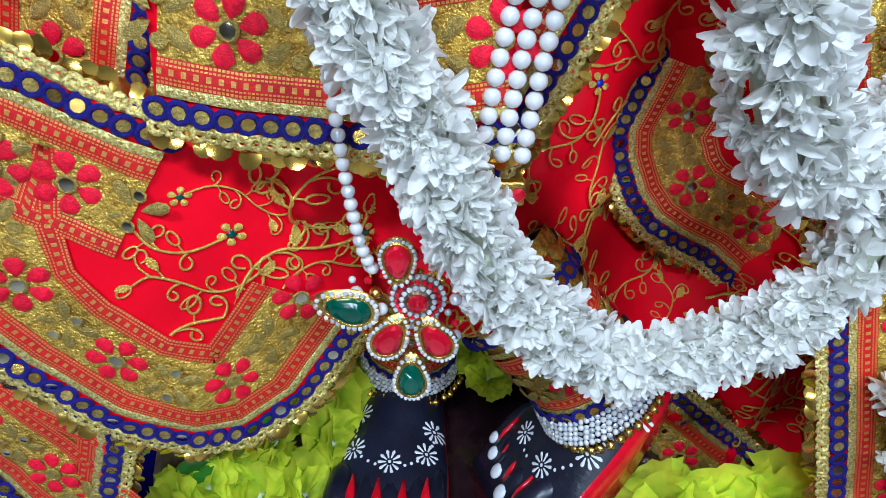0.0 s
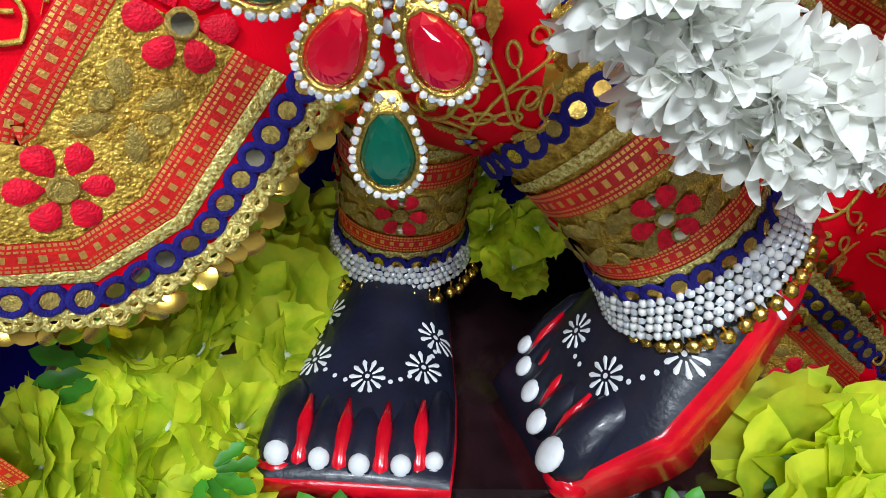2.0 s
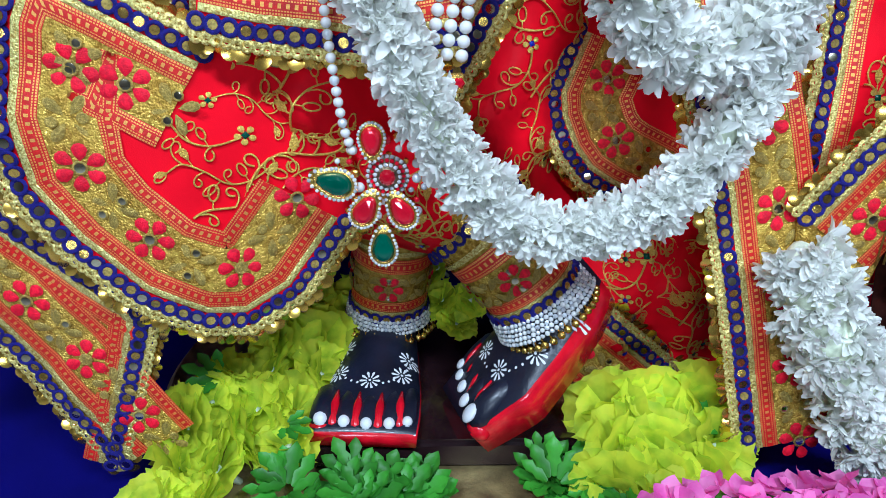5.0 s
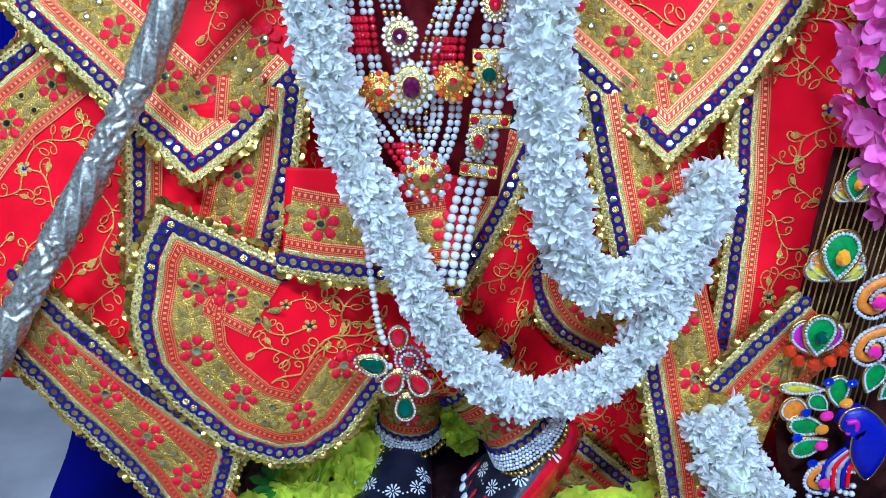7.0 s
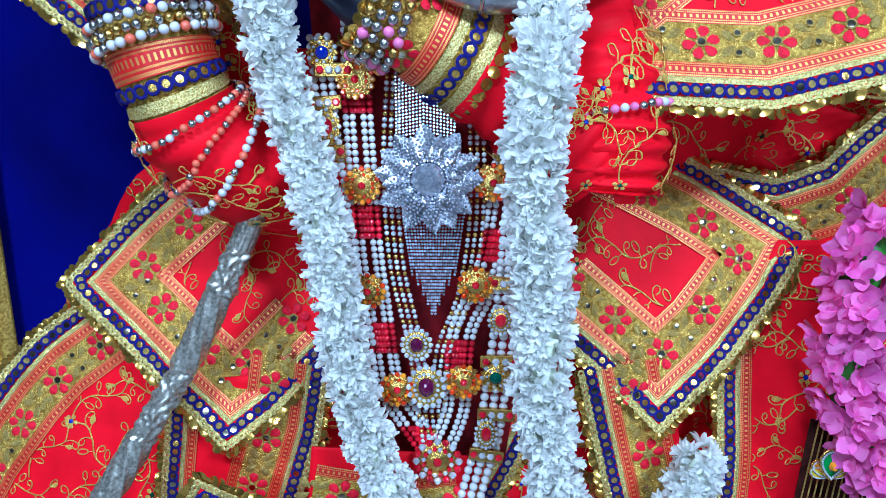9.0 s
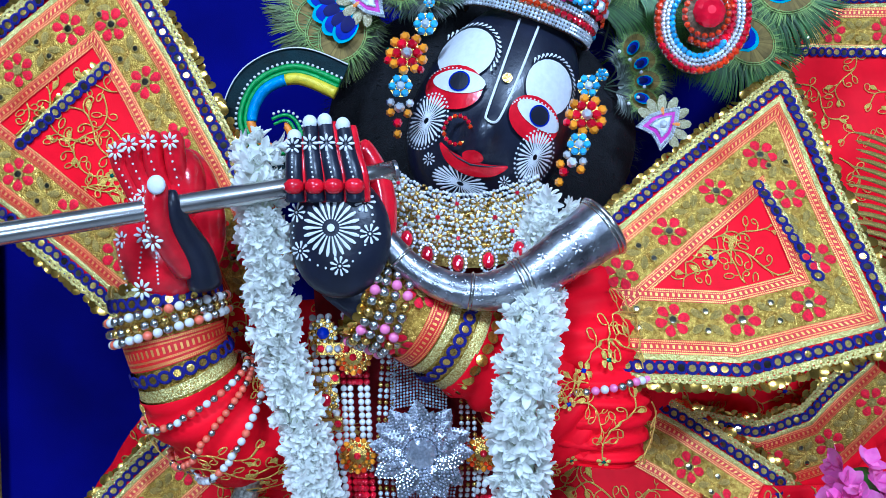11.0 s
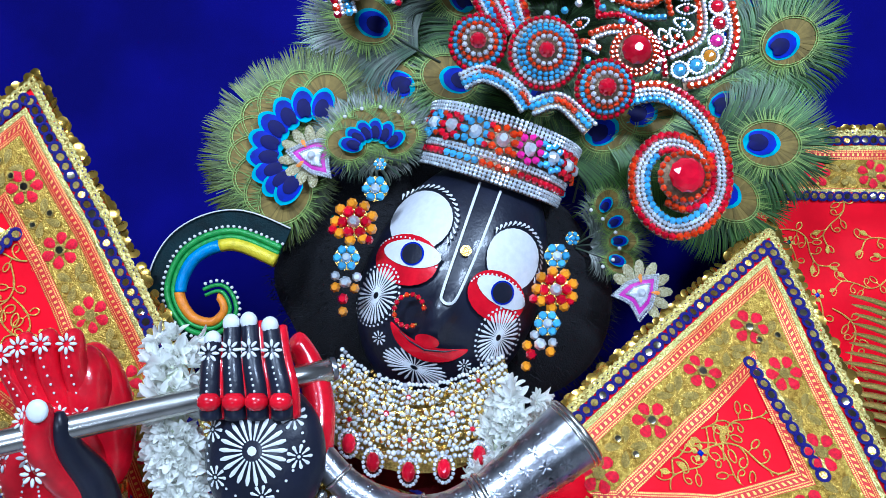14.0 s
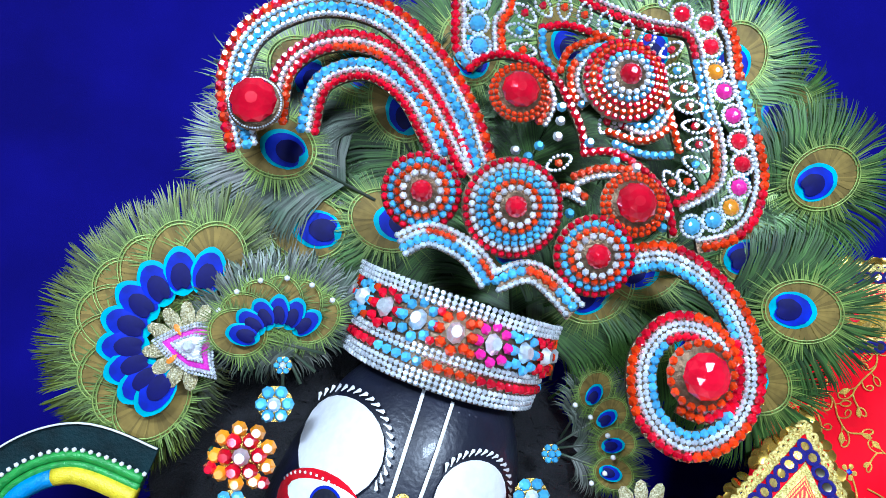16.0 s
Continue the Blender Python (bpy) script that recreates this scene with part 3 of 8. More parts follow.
def panel(name, label, outline, borders, plane, seed, folds=0.004, freq=14.0, extra=None, narrow=(), vine=True, seq=True, mat=None, group="embroidered garment pieces", vine_pitch=0.036, more=(), inner=()):
    """outline: (x, z) corners; borders, narrow: index runs of the outline that carry the wide or the lace-only border."""
    rng = random.Random(seed)
    n = len(outline)
    area = sum(a[0] * b[1] - b[0] * a[1] for a, b in zip(outline, outline[1:] + outline[:1]))
    sign = 1 if area > 0 else -1
    sheet = Sheet(plane, folds, freq, seed, extra)
    cx, cz = sum(p[0] for p in outline) / n, min(p[1] for p in outline)
    root = thing(name, label, "garment", group)
    cloth = part("cloth", cloth_mesh(sheet, outline), mat or RED, root)
    sol = cloth.modifiers.new("thickness", "SOLIDIFY")
    sol.thickness, sol.offset = 0.002, -1
    keep = []
    for kind, runs in (("wide", borders), ("narrow", narrow)):
        for a, b in runs:
            chain = [outline[k % n] for k in range(a, b + 1)]
            edge = Edge(chain, sign)
            full_border(sheet, edge, root, rng, kind == "wide", seq)
            keep.append((chain, 0.082 if kind == "wide" else 0.04))
    if vine:
        vines(sheet, outline, keep, root, rng, vine_pitch * 1.2)
    for x, z, a, k in more:
        vine_on(sheet, x, z, a, k, root, rng, keep, list(outline))
    for a, b in inner:
        e = Edge([a, b], sign)
        lace(sheet, e, 0.0, root, rng)
        sequins(sheet, e, 0.008, root, rng)
        strip(sheet, e, 0.004, 0.008, 0.0016, root, "glitter_trim", SPARKLE)
    return root, sheet


# ---- the setting: room, altar, curtain ----
def slab(name, lo, hi, mat, label="", bevel=0.0):
    bm = bmesh.new()
    r = bmesh.ops.create_cube(bm, size=1.0)
    for v in r["verts"]:
        v.co = Vector([lo[k] + (v.co[k] + 0.5) * (hi[k] - lo[k]) for k in range(3)])
    if bevel:
        bmesh.ops.bevel(bm, geom=bm.edges[:], offset=bevel, segments=2, affect="EDGES")
    return tagged(finish(name, bm, mat, smooth=False), label, kind="structure")


PLASTER = material("pale_plaster", (0.3, 0.29, 0.28), 0.8, 0, 0.1, 4, 0.2, 200)
PALE = material("pale_grey_wall", (0.8, 0.8, 0.8), 0.7, 0, 0.1, 6, 0.1, 100)
MARBLE = material("grey_marble", (0.42, 0.41, 0.4), 0.35, 0, 0.25, 9, 0.05, 60)
# Assumed room shell, out of view; its grey sets how much light bounces back.
slab("floor", (-2.5, -3, -0.9), (2.5, 1.3, -0.8), MARBLE)
slab("ceiling", (-2.5, -3, 2.4), (2.5, 1.3, 2.5), PLASTER)
slab("wall_north", (-2.5, 1.2, -0.8), (2.5, 1.3, 2.4), PLASTER)
slab("wall_south", (-2.5, -3, -0.8), (2.5, -2.9, 2.4), PLASTER)
slab("wall_west", (-2.5, -2.9, -0.8), (-2.4, 1.2, 2.4), PLASTER)
slab("wall_east", (2.4, -2.9, -0.8), (2.5, 1.2, 2.4), PLASTER)
slab("niche_wall", (-1.2, 0.75, -0.06), (1.2, 0.8, 1.95), PALE, "pale grey niche wall behind the curtain")
slab("altar_platform", (-1.2, 0.12, -0.8), (1.2, 1.1, -0.05), MARBLE, "grey marble altar block", 0.01)
BRASS = material("worn_brass_tray", (0.36, 0.27, 0.11), 0.45, 0.35, 0.4, 40, 0.3, 300, second=(0.16, 0.11, 0.05))
LACQUER = material("black_red_lacquer", (0.020, 0.008, 0.010), 0.22, 0, 0.3, 60, 0.1, 200, coat=0.5)
tagged(slab("plinth", (-0.105, 0.308, -0.030), (0.17, 0.56, -0.004), LACQUER, "black lacquered base under the statue's feet", 0.004), category="plinth")
bm = bmesh.new()
tray = [(0.0, -0.03), (0.26, -0.03), (0.268, -0.022), (0.275, -0.030), (0.26, -0.046), (0.0, -0.046)]
rings = [[bm.verts.new((0.03 + r0 * math.cos(t), 0.47 + r0 * math.sin(t), z0)) for t in np.linspace(0, 2 * math.pi, 65)[:-1]] for r0, z0 in tray[1:-1]]
for a, b in zip(rings, rings[1:]):
    for k in range(64):
        bm.faces.new((a[k], b[k], b[(k + 1) % 64], a[(k + 1) % 64]))
bm.faces.new(rings[0])
bm.faces.new(rings[-1][::-1])
bmesh.ops.recalc_face_normals(bm, faces=bm.faces[:])
tagged(finish("brass_tray", bm, BRASS, smooth=False), "round worn brass tray under the base and flowers", "tray")


def curtain(name, x0, x1, z0, z1, y, mat, label, depth=0.012, waves=9, slant=0.0):
    bm = bmesh.new()
    nx, nz = 140, 16
    grid = []
    for j in range(nz + 1):
        z = z0 + (z1 - z0) * j / nz
        row = []
        for i in range(nx + 1):
            u = i / nx
            x = x0 + (x1 - x0) * u + slant * max(0.0, (0.35 - z) / 0.4) * (1 - u)
            yy = y + depth * math.sin(u * waves * 2 * math.pi + 1.3 * noise.noise(Vector((u * 4, z * 0.8, 3)))) + 0.01 * noise.noise(Vector((x * 3, z * 2, 1)))
            row.append(bm.verts.new((x, yy, z)))
        grid.append(row)
    for j in range(nz):
        for i in range(nx):
            bm.faces.new((grid[j][i], grid[j][i + 1], grid[j + 1][i + 1], grid[j + 1][i]))
    ob = finish(name, bm, mat)
    s = ob.modifiers.new("thickness", "SOLIDIFY")
    s.thickness = 0.002
    return tagged(ob, label, "curtain", kind="structure")


curtain("backdrop", -0.75, 1.4, -0.05, 1.9, 0.66, VELVET, "deep blue velvet backdrop curtain", 0.006, 5, 0.22)
curtain("curtain", -0.9, -0.616, 0.22, 0.93, 0.64, BROCADE, "gold brocade side curtain with red edge", 0.012, 6)

# ---- clothing of the statue: flaps of the skirt and shawl ----
panel("skirt_flap", "red half-round skirt flap with gold flowered border and sequins",
      [(-0.116, 0.301), (-0.163, 0.330), (-0.209, 0.356), (-0.228, 0.321), (-0.241, 0.266), (-0.239, 0.218), (-0.216, 0.177),
       (-0.181, 0.138), (-0.142, 0.116), (-0.113, 0.109), (-0.078, 0.127), (-0.042, 0.174), (-0.035, 0.254), (-0.085, 0.299)],
      [(0, 11)], (0.272, 0.15, -0.18, 0, 0), 1, extra=lambda x, z: 0.3 * max(0.0, x + 0.135), more=[(-0.118, 0.222, 170, 0.75), (-0.075, 0.226, 20, 0.95), (-0.055, 0.258, 100, 0.7), (-0.095, 0.262, -30, 0.6)])
panel("scarf_end", "gold flowered scarf end with blue ring lace edges",
      [(-0.377, 0.219), (-0.314, 0.139), (-0.270, 0.076), (-0.221, -0.004), (-0.197, 0.062), (-0.177, 0.123), (-0.256, 0.193), (-0.293, 0.233), (-0.354, 0.298)],
      [(0, 3)], (0.286, 0, 0, 0, 0), 2, narrow=[(3, 5), (5, 8)], vine=False, mat=BROCADE)
panel("skirt_flap", "pointed red skirt flap with vine embroidery and gold border",
      [(-0.250, 0.625), (-0.303, 0.577), (-0.358, 0.518), (-0.311, 0.479), (-0.252, 0.429), (-0.194, 0.379), (-0.154, 0.408), (-0.105, 0.458), (-0.101, 0.572), (-0.165, 0.631)],
      [(0, 7)], (0.346, 0, 0, 0.38, 0.495), 3, vine_pitch=0.032)
panel("draped_skirt", "red side of the skirt with vines and gold flowered hem",
      [(-0.345, 0.500), (-0.405, 0.456), (-0.437, 0.421), (-0.485, 0.356), (-0.515, 0.298), (-0.457, 0.190), (-0.23, 0.170), (-0.2, 0.375), (-0.26, 0.50)],
      [(0, 4)], (0.37, 0, 0, 0.25, 0.45), 4, vine_pitch=0.032)
panel("skirt_pleat", "narrow skirt pleat with gold flowers and ring lace",
      [(-0.249, 0.429), (-0.271, 0.274), (-0.146, 0.285), (-0.116, 0.380), (-0.104, 0.448)],
      [(2, 4)], (0.322, 0, 0, 0, 0), 5, narrow=[(0, 1)], vine=False)
panel("skirt_flap", "pointed red skirt flap with curling vines and gold border",
      [(0.150, 0.680), (0.260, 0.625), (0.357, 0.563), (0.323, 0.511), (0.277, 0.455), (0.209, 0.393), (0.165, 0.435), (0.100, 0.490), (0.110, 0.640)],
      [(0, 7)], (0.345, 0, 0, 0.38, 0.47), 6, vine_pitch=0.032)
panel("draped_skirt", "bright red side of the skirt with gold vines and blue stones",
      [(0.280, 0.470), (0.284, 0.326), (0.272, 0.17), (0.31, 0.205), (0.39, 0.300), (0.43, 0.40), (0.42, 0.56), (0.33, 0.56)],
      [], (0.345, 0, 0, 0.13, 0.33), 7, narrow=[(0, 2)], vine_pitch=0.032)
panel("skirt_pleat", "long straight skirt pleat with gold flowers and ring lace",
      [(0.140, 0.439), (0.153, 0.384), (0.172, 0.306), (0.203, 0.200), (0.223, 0.112), (0.244, 0.006), (0.276, 0.062), (0.269, 0.190), (0.253, 0.285), (0.231, 0.384), (0.222, 0.438)],
      [(0, 5)], (0.302, 0, 0, 0.12, 0.18), 8, vine=False, folds=0.002)
panel("skirt_pleat", "slanting skirt pleat with gold flowers and ring lace",
      [(0.262, 0.188), (0.293, 0.229), (0.330, 0.272), (0.348, 0.245), (0.318, 0.12), (0.272, 0.09)],
      [(0, 2)], (0.297, 0, 0, 0, 0), 9, vine=False, folds=0.002, mat=BROCADE)
panel("waist_sash", "gold flowered waist sash edged with blue lace",
      [(-0.117, 0.309), (-0.084, 0.302), (-0.046, 0.298), (-0.013, 0.293), (0.03, 0.30), (0.03, 0.385), (-0.108, 0.392)],
      [(0, 4)], (0.272, 0, 0, 0, 0), 10, vine=False, folds=0.002)
panel("drape", "dark red drape with gold flowered edge and blue ring lace",
      [(0.126, 0.300), (0.108, 0.250), (0.111, 0.226), (0.123, 0.197), (0.140, 0.175), (0.160, 0.162), (0.184, 0.150), (0.208, 0.129), (0.275, 0.150), (0.250, 0.270), (0.170, 0.330)],
      [(0, 7)], (0.425, 0, 0, 0, 0), 11, vine=False)
panel("drape", "folded drape edge with red ribbon and sequins",
      [(0.100, 0.404), (0.073, 0.342), (0.049, 0.296), (0.020, 0.245), (-0.02, 0.27), (0.046, 0.404)],
      [], (0.325, 0, 0, 0, 0), 12, narrow=[(0, 3)], vine=False)
panel("drape", "low red drape with gold flowered band beside the foot",
      [(0.280, -0.035), (0.205, 0.032), (0.150, 0.080), (0.110, 0.07), (0.204, -0.043), (0.286, -0.047)],
      [(0, 2)], (0.392, 0, 0, 0, 0), 13, vine=False)
panel("drape", "shaded drape under the shawl wing with ring lace and gold band",
      [(0.273, 0.622), (0.335, 0.611), (0.381, 0.627), (0.440, 0.688), (0.47, 0.60), (0.42, 0.55), (0.30, 0.53)],
      [(0, 3)], (0.404, 0, 0, 0, 0), 18, vine=False)
panel("shawl_wing", "large red shawl wing with vines and gold flowered border",
      [(0.120, 0.790), (0.235, 0.880), (0.349, 0.964), (0.372, 0.853), (0.402, 0.722), (0.262, 0.690), (0.149, 0.695), (0.115, 0.735)],
      [(0, 6)], (0.278, 0, 0, 0.45, 0.731), 14, vine_pitch=0.026, inner=[((0.339, 0.772), (0.304, 0.853))], more=[(0.245, 0.80, 40, 0.8), (0.285, 0.785, -20, 0.8), (0.21, 0.785, 10, 0.75)])
panel("shawl_wing", "pointed red shawl wing with gold flowered border against the curtain",
      [(-0.470, 0.940), (-0.392, 1.000), (-0.285, 1.085), (-0.222, 0.976), (-0.162, 0.861), (-0.125, 0.780), (-0.15, 0.70), (-0.240, 0.704), (-0.295, 0.746), (-0.386, 0.820), (-0.470, 0.885)],
      [(0, 5), (7, 10)], (0.318, 0, 0, 0, 0), 15, folds=0.003, vine_pitch=0.026, inner=[((-0.292, 0.962), (-0.372, 0.893))], more=[(-0.30, 0.90, 130, 0.9), (-0.265, 0.86, 60, 0.9), (-0.31, 0.85, 10, 0.8)])
panel("back_shawl", "red embroidered shawl hanging behind the shoulder",
      [(0.39, 1.00), (0.43, 1.085), (0.569, 1.081), (0.75, 1.05), (0.75, -0.05), (0.40, -0.05), (0.36, 0.6), (0.36, 0.9)],
      [(1, 3)], (0.5, 0, 0, 0, 0), 16, vine_pitch=0.032, folds=0.010, freq=9, inner=[((0.75, 0.985), (0.569, 1.014)), ((0.569, 1.014), (0.41, 1.018))])

# the skirt's full red cloth behind the flaps
SKIRT = [(-0.40, 0.16), (-0.10, 0.145), (-0.03, 0.138), (0.04, 0.14), (0.10, 0.11), (0.15, 0.05), (0.24, -0.03), (0.45, -0.03), (0.47, 0.3), (0.46, 0.66), (0.2, 0.76), (-0.14, 0.74), (-0.3, 0.62), (-0.42, 0.45)]


def skirt_folds(x, z):
    d = 0.0
    for cx, cz, wx, wz, h in ((-0.06, 0.27, 0.05, 0.06, -0.11), (0.0, 0.19, 0.05, 0.05, -0.075), (0.08, 0.24, 0.05, 0.09, -0.05), (0.06, 0.14, 0.06, 0.04, -0.06), (0.155, 0.21, 0.075, 0.085, 0.085), (0.05, 0.30, 0.05, 0.05, 0.03), (0.36, 0.62, 0.10, 0.08, 0.06)):
        d += h * math.exp(-((x - cx) / wx) ** 2 - ((z - cz) / wz) ** 2)
    return d + 0.009 * math.sin(70 * (x * 0.75 - z * 0.6) + 5 * noise.noise(Vector((x * 8, 0, z * 8)))) + 0.004 * math.sin(150 * (x * 0.5 + z * 0.6) + 4 * noise.noise(Vector((x * 14, 3, z * 14))))


panel("skirt", "full red satin skirt with gold vine embroidery", SKIRT, [], (0.40, 0, 0, 0, 0), 17, extra=skirt_folds, vine_pitch=0.032, more=[(-0.03, 0.165, 20, 0.9), (0.02, 0.175, 140, 0.8), (0.20, 0.06, 50, 0.9), (0.245, 0.03, 120, 0.85), (0.26, 0.075, 20, 0.9), (0.30, 0.02, 70, 0.9), (0.225, 0.115, -30, 0.85), (0.17, 0.10, 100, 0.7)])


# ---- flower garlands ----
def blossom_build(seed):
    """A jasmine flower: two rings of cupped, rounded petals, and some closed buds."""
    def build(bm):
        r = random.Random(seed)
        rings = ((7, 0.0125, 18), (6, 0.0115, 45), (4, 0.0095, 72)) if seed % 3 else ((5, 0.0125, 58), (4, 0.0115, 78))
        for ring, (n, size, lift) in enumerate(rings):
            for k in range(n):
                a = 2 * math.pi * (k + 0.5 * ring) / n + r.uniform(-0.25, 0.25)
                s = size * r.uniform(0.85, 1.2)
                rot = Matrix.Rotation(a, 4, "Z") @ Matrix.Rotation(-radians(lift + r.uniform(-14, 14)), 4, "Y")
                w = s * r.uniform(0.17, 0.25)
                curl = r.uniform(-0.3, 0.35)
                rows = []
                for f, ww in ((0.05, 0.4), (0.32, 0.85), (0.62, 1.0), (0.86, 0.80), (1.02, 0.34)):
                    rows.append([bm.verts.new(rot @ Vector((s * (f + (0.03 if u == 0 else 0)), w * ww * u, s * (0.17 * u * u * ww + curl * f * f)))) for u in (-1, 0, 1)])
                for x, y in zip(rows, rows[1:]):
                    for c in range(2):
                        bm.faces.new((x[c], x[c + 1], y[c + 1], y[c]))
        if seed % 3 == 0:
            bead(bm, (0, 0, 0.004), 0.0022, 1)
    return build


BLOSSOMS = [mesh_of("blossom", blossom_build(k), [PETAL, BUD]) for k in range(8)]


def garland(label, pts, radius, seed, meshes=BLOSSOMS, core=BUD, per=1250, scale=1.0, name="flower_garland", fill="petal_filling", limit=290):
    rng = random.Random(seed)
    root = thing(name, label, "garland", "flower garlands")
    path = spline(pts, 8)
    bm = bmesh.new()
    inner = radius * (0.72 if per > 1000 else 0.55)
    tube(bm, path, [inner * min(1.0, 0.15 + 0.2 * i, 0.15 + 0.2 * (len(path) - 1 - i)) for i in range(len(path))], 10)
    part("string_core", bm, core, root)
    steps = resample(path, 1.0 / per)
    spots = []
    for k, (p, d) in enumerate(steps):
        side = d.cross(Vector((0, -1, 0))).normalized()
        front = side.cross(d).normalized()
        if front.y > 0:
            front = -front
        a = k * 2.39996 + rng.uniform(-0.4, 0.4)
        if math.cos(a) < -0.45:
            continue
        n = (front * math.cos(a) + side * math.sin(a)).normalized()
        tilt = (n + d * rng.uniform(-0.6, 0.6) + side * rng.uniform(-0.3, 0.3)).normalized()
        m = basis(p + n * radius * (rng.uniform(0.55, 0.92) if per > 1000 else rng.uniform(0.5, 0.8)), d, tilt) @ pose(0, 0, 0, 0, 0, rng.uniform(0, 360)) @ Matrix.Scale(scale * rng.uniform(0.8, 1.15), 4)
        spots.append((math.cos(a), m, rng.choice(meshes)))
    spots.sort(key=lambda s: -s[0])
    for _, m, me in spots[:limit]:
        piece("blossom", me, root, m)
    if spots[limit:]:
        bm = bmesh.new()
        for _, m, me in spots[limit:]:
            first = len(bm.verts)
            vs = [bm.verts.new(m @ v.co) for v in me.vertices]
            for f in me.polygons:
                bm.faces.new([vs[i] for i in f.vertices]).material_index = f.material_index
        tagged(part(fill, bm, list(meshes[0].materials), root), kind="stuff")
    return root


garland("long white jasmine garland looped round the statue's neck",
        [(-0.127, 0.235, 0.88), (-0.124, 0.220, 0.84), (-0.120, 0.225, 0.79), (-0.109, 0.231, 0.71), (-0.090, 0.225, 0.645), (-0.074, 0.222, 0.571), (-0.068, 0.231, 0.494), (-0.056, 0.231, 0.440),
         (-0.040, 0.232, 0.391), (-0.019, 0.238, 0.341), (0.003, 0.247, 0.288), (0.030, 0.258, 0.234), (0.068, 0.268, 0.194), (0.108, 0.271, 0.186), (0.155, 0.272, 0.203),
         (0.191, 0.275, 0.242), (0.224, 0.290, 0.299), (0.239, 0.300, 0.355), (0.235, 0.295, 0.385)], 0.0118, 3, limit=300, scale=1.0, per=1100)
garland("white jasmine garland end folded up over the hip",
        [(0.240, 0.285, 0.385), (0.225, 0.275, 0.345), (0.200, 0.270, 0.315), (0.171, 0.26, 0.296), (0.134, 0.242, 0.308), (0.110, 0.225, 0.348), (0.097, 0.209, 0.407), (0.085, 0.200, 0.473),
         (0.084, 0.200, 0.523), (0.082, 0.200, 0.572), (0.073, 0.195, 0.641), (0.077, 0.192, 0.712), (0.084, 0.215, 0.745), (0.093, 0.27, 0.785), (0.112, 0.29, 0.835)], 0.0150, 4, limit=300, scale=1.04, per=1100)
garland("short thick white jasmine garland hanging beside the skirt",
        [(0.258, 0.285, 0.172), (0.269, 0.275, 0.139), (0.292, 0.270, 0.096), (0.320, 0.265, 0.047), (0.350, 0.262, 0.000), (0.39, 0.255, -0.04)], 0.026, 5)


# ---- the statue: one mesh of carved and painted stone ----
def blob(bm, centre, axes, mat, rot=I4, seg=20, rings=14):
    m = Matrix.Translation(centre) @ rot @ Matrix.Diagonal((*axes, 1))
    ends = [bm.verts.new(m @ Vector((0, 0, z))) for z in (-1, 1)]
    grid = [[bm.verts.new(m @ Vector((math.cos(v) * math.cos(2 * math.pi * k / seg), math.cos(v) * math.sin(2 * math.pi * k / seg), math.sin(v)))) for k in range(seg)]
            for v in [-math.pi / 2 + math.pi * j / rings for j in range(1, rings)]]
    for k in range(seg):
        n = (k + 1) % seg
        bm.faces.new((ends[0], grid[0][n], grid[0][k])).material_index = mat
        bm.faces.new((ends[1], grid[-1][k], grid[-1][n])).material_index = mat
        for a, b in zip(grid, grid[1:]):
            bm.faces.new((a[k], a[n], b[n], b[k])).material_index = mat


HEAD = Matrix.Translation((0.058, 0.362, 0.912)) @ Matrix.Rotation(radians(24), 4, "Y")
HA = (0.076, 0.072, 0.094)


def face_point(a, b, off=0.0):
    """A point of the head's front, from its own right and up."""
    s = max(0.02, 1 - (a / HA[0]) ** 2 - (b / (HA[2] if b < 0 else 0.125)) ** 2)
    y = -HA[1] * math.sqrt(s)
    y -= 0.02 * math.exp(-(a / 0.011) ** 2 - ((b + 0.018) / 0.02) ** 2)
    y -= 0.006 * math.exp(-(a / 0.025) ** 2 - ((b + 0.048) / 0.014) ** 2)
    return HEAD @ Vector((a, y - off, b))


def patch(bm, centre, size, mat, off, spin=0.0, shape=None, seg=24, surf=face_point):
    """A painted patch that follows the surface."""
    c, s = math.cos(radians(spin)), math.sin(radians(spin))
    rows = []
    for f in (0.34, 0.67, 1.0):
        row = []
        for k in range(seg):
            t = 2 * math.pi * k / seg
            k2 = shape(t) if shape else 1.0
            u, v = size[0] * f * k2 * math.cos(t), size[1] * f * k2 * math.sin(t)
            row.append(bm.verts.new(surf(centre[0] + u * c - v * s, centre[1] + u * s + v * c, off)))
        rows.append(row)
    mid = bm.verts.new(surf(centre[0], centre[1], off))
    for k in range(seg):
        bm.faces.new((rows[0][k], rows[0][(k + 1) % seg], mid)).material_index = mat
        for a, b in zip(rows, rows[1:]):
            bm.faces.new((b[k], b[(k + 1) % seg], a[(k + 1) % seg], a[k])).material_index = mat


def stroke(bm, pts, width, mat, off=0.0012, surf=face_point):
    """A painted line along points of the surface."""
    rows = []
    pts = [Vector(p[:2]) for p in pts]
    for i, p in enumerate(pts):
        d = (pts[min(i + 1, len(pts) - 1)] - pts[max(i - 1, 0)]).normalized()
        n = Vector((-d.y, d.x))
        w = width[i] if isinstance(width, list) else width
        rows.append([bm.verts.new(surf(*(p + n * w * s / 2), off + (0.0006 if s == 0 else 0))) for s in (-1, 0, 1)])
    for a, b in zip(rows, rows[1:]):
        for k in range(2):
            bm.faces.new((a[k], a[k + 1], b[k + 1], b[k])).material_index = mat


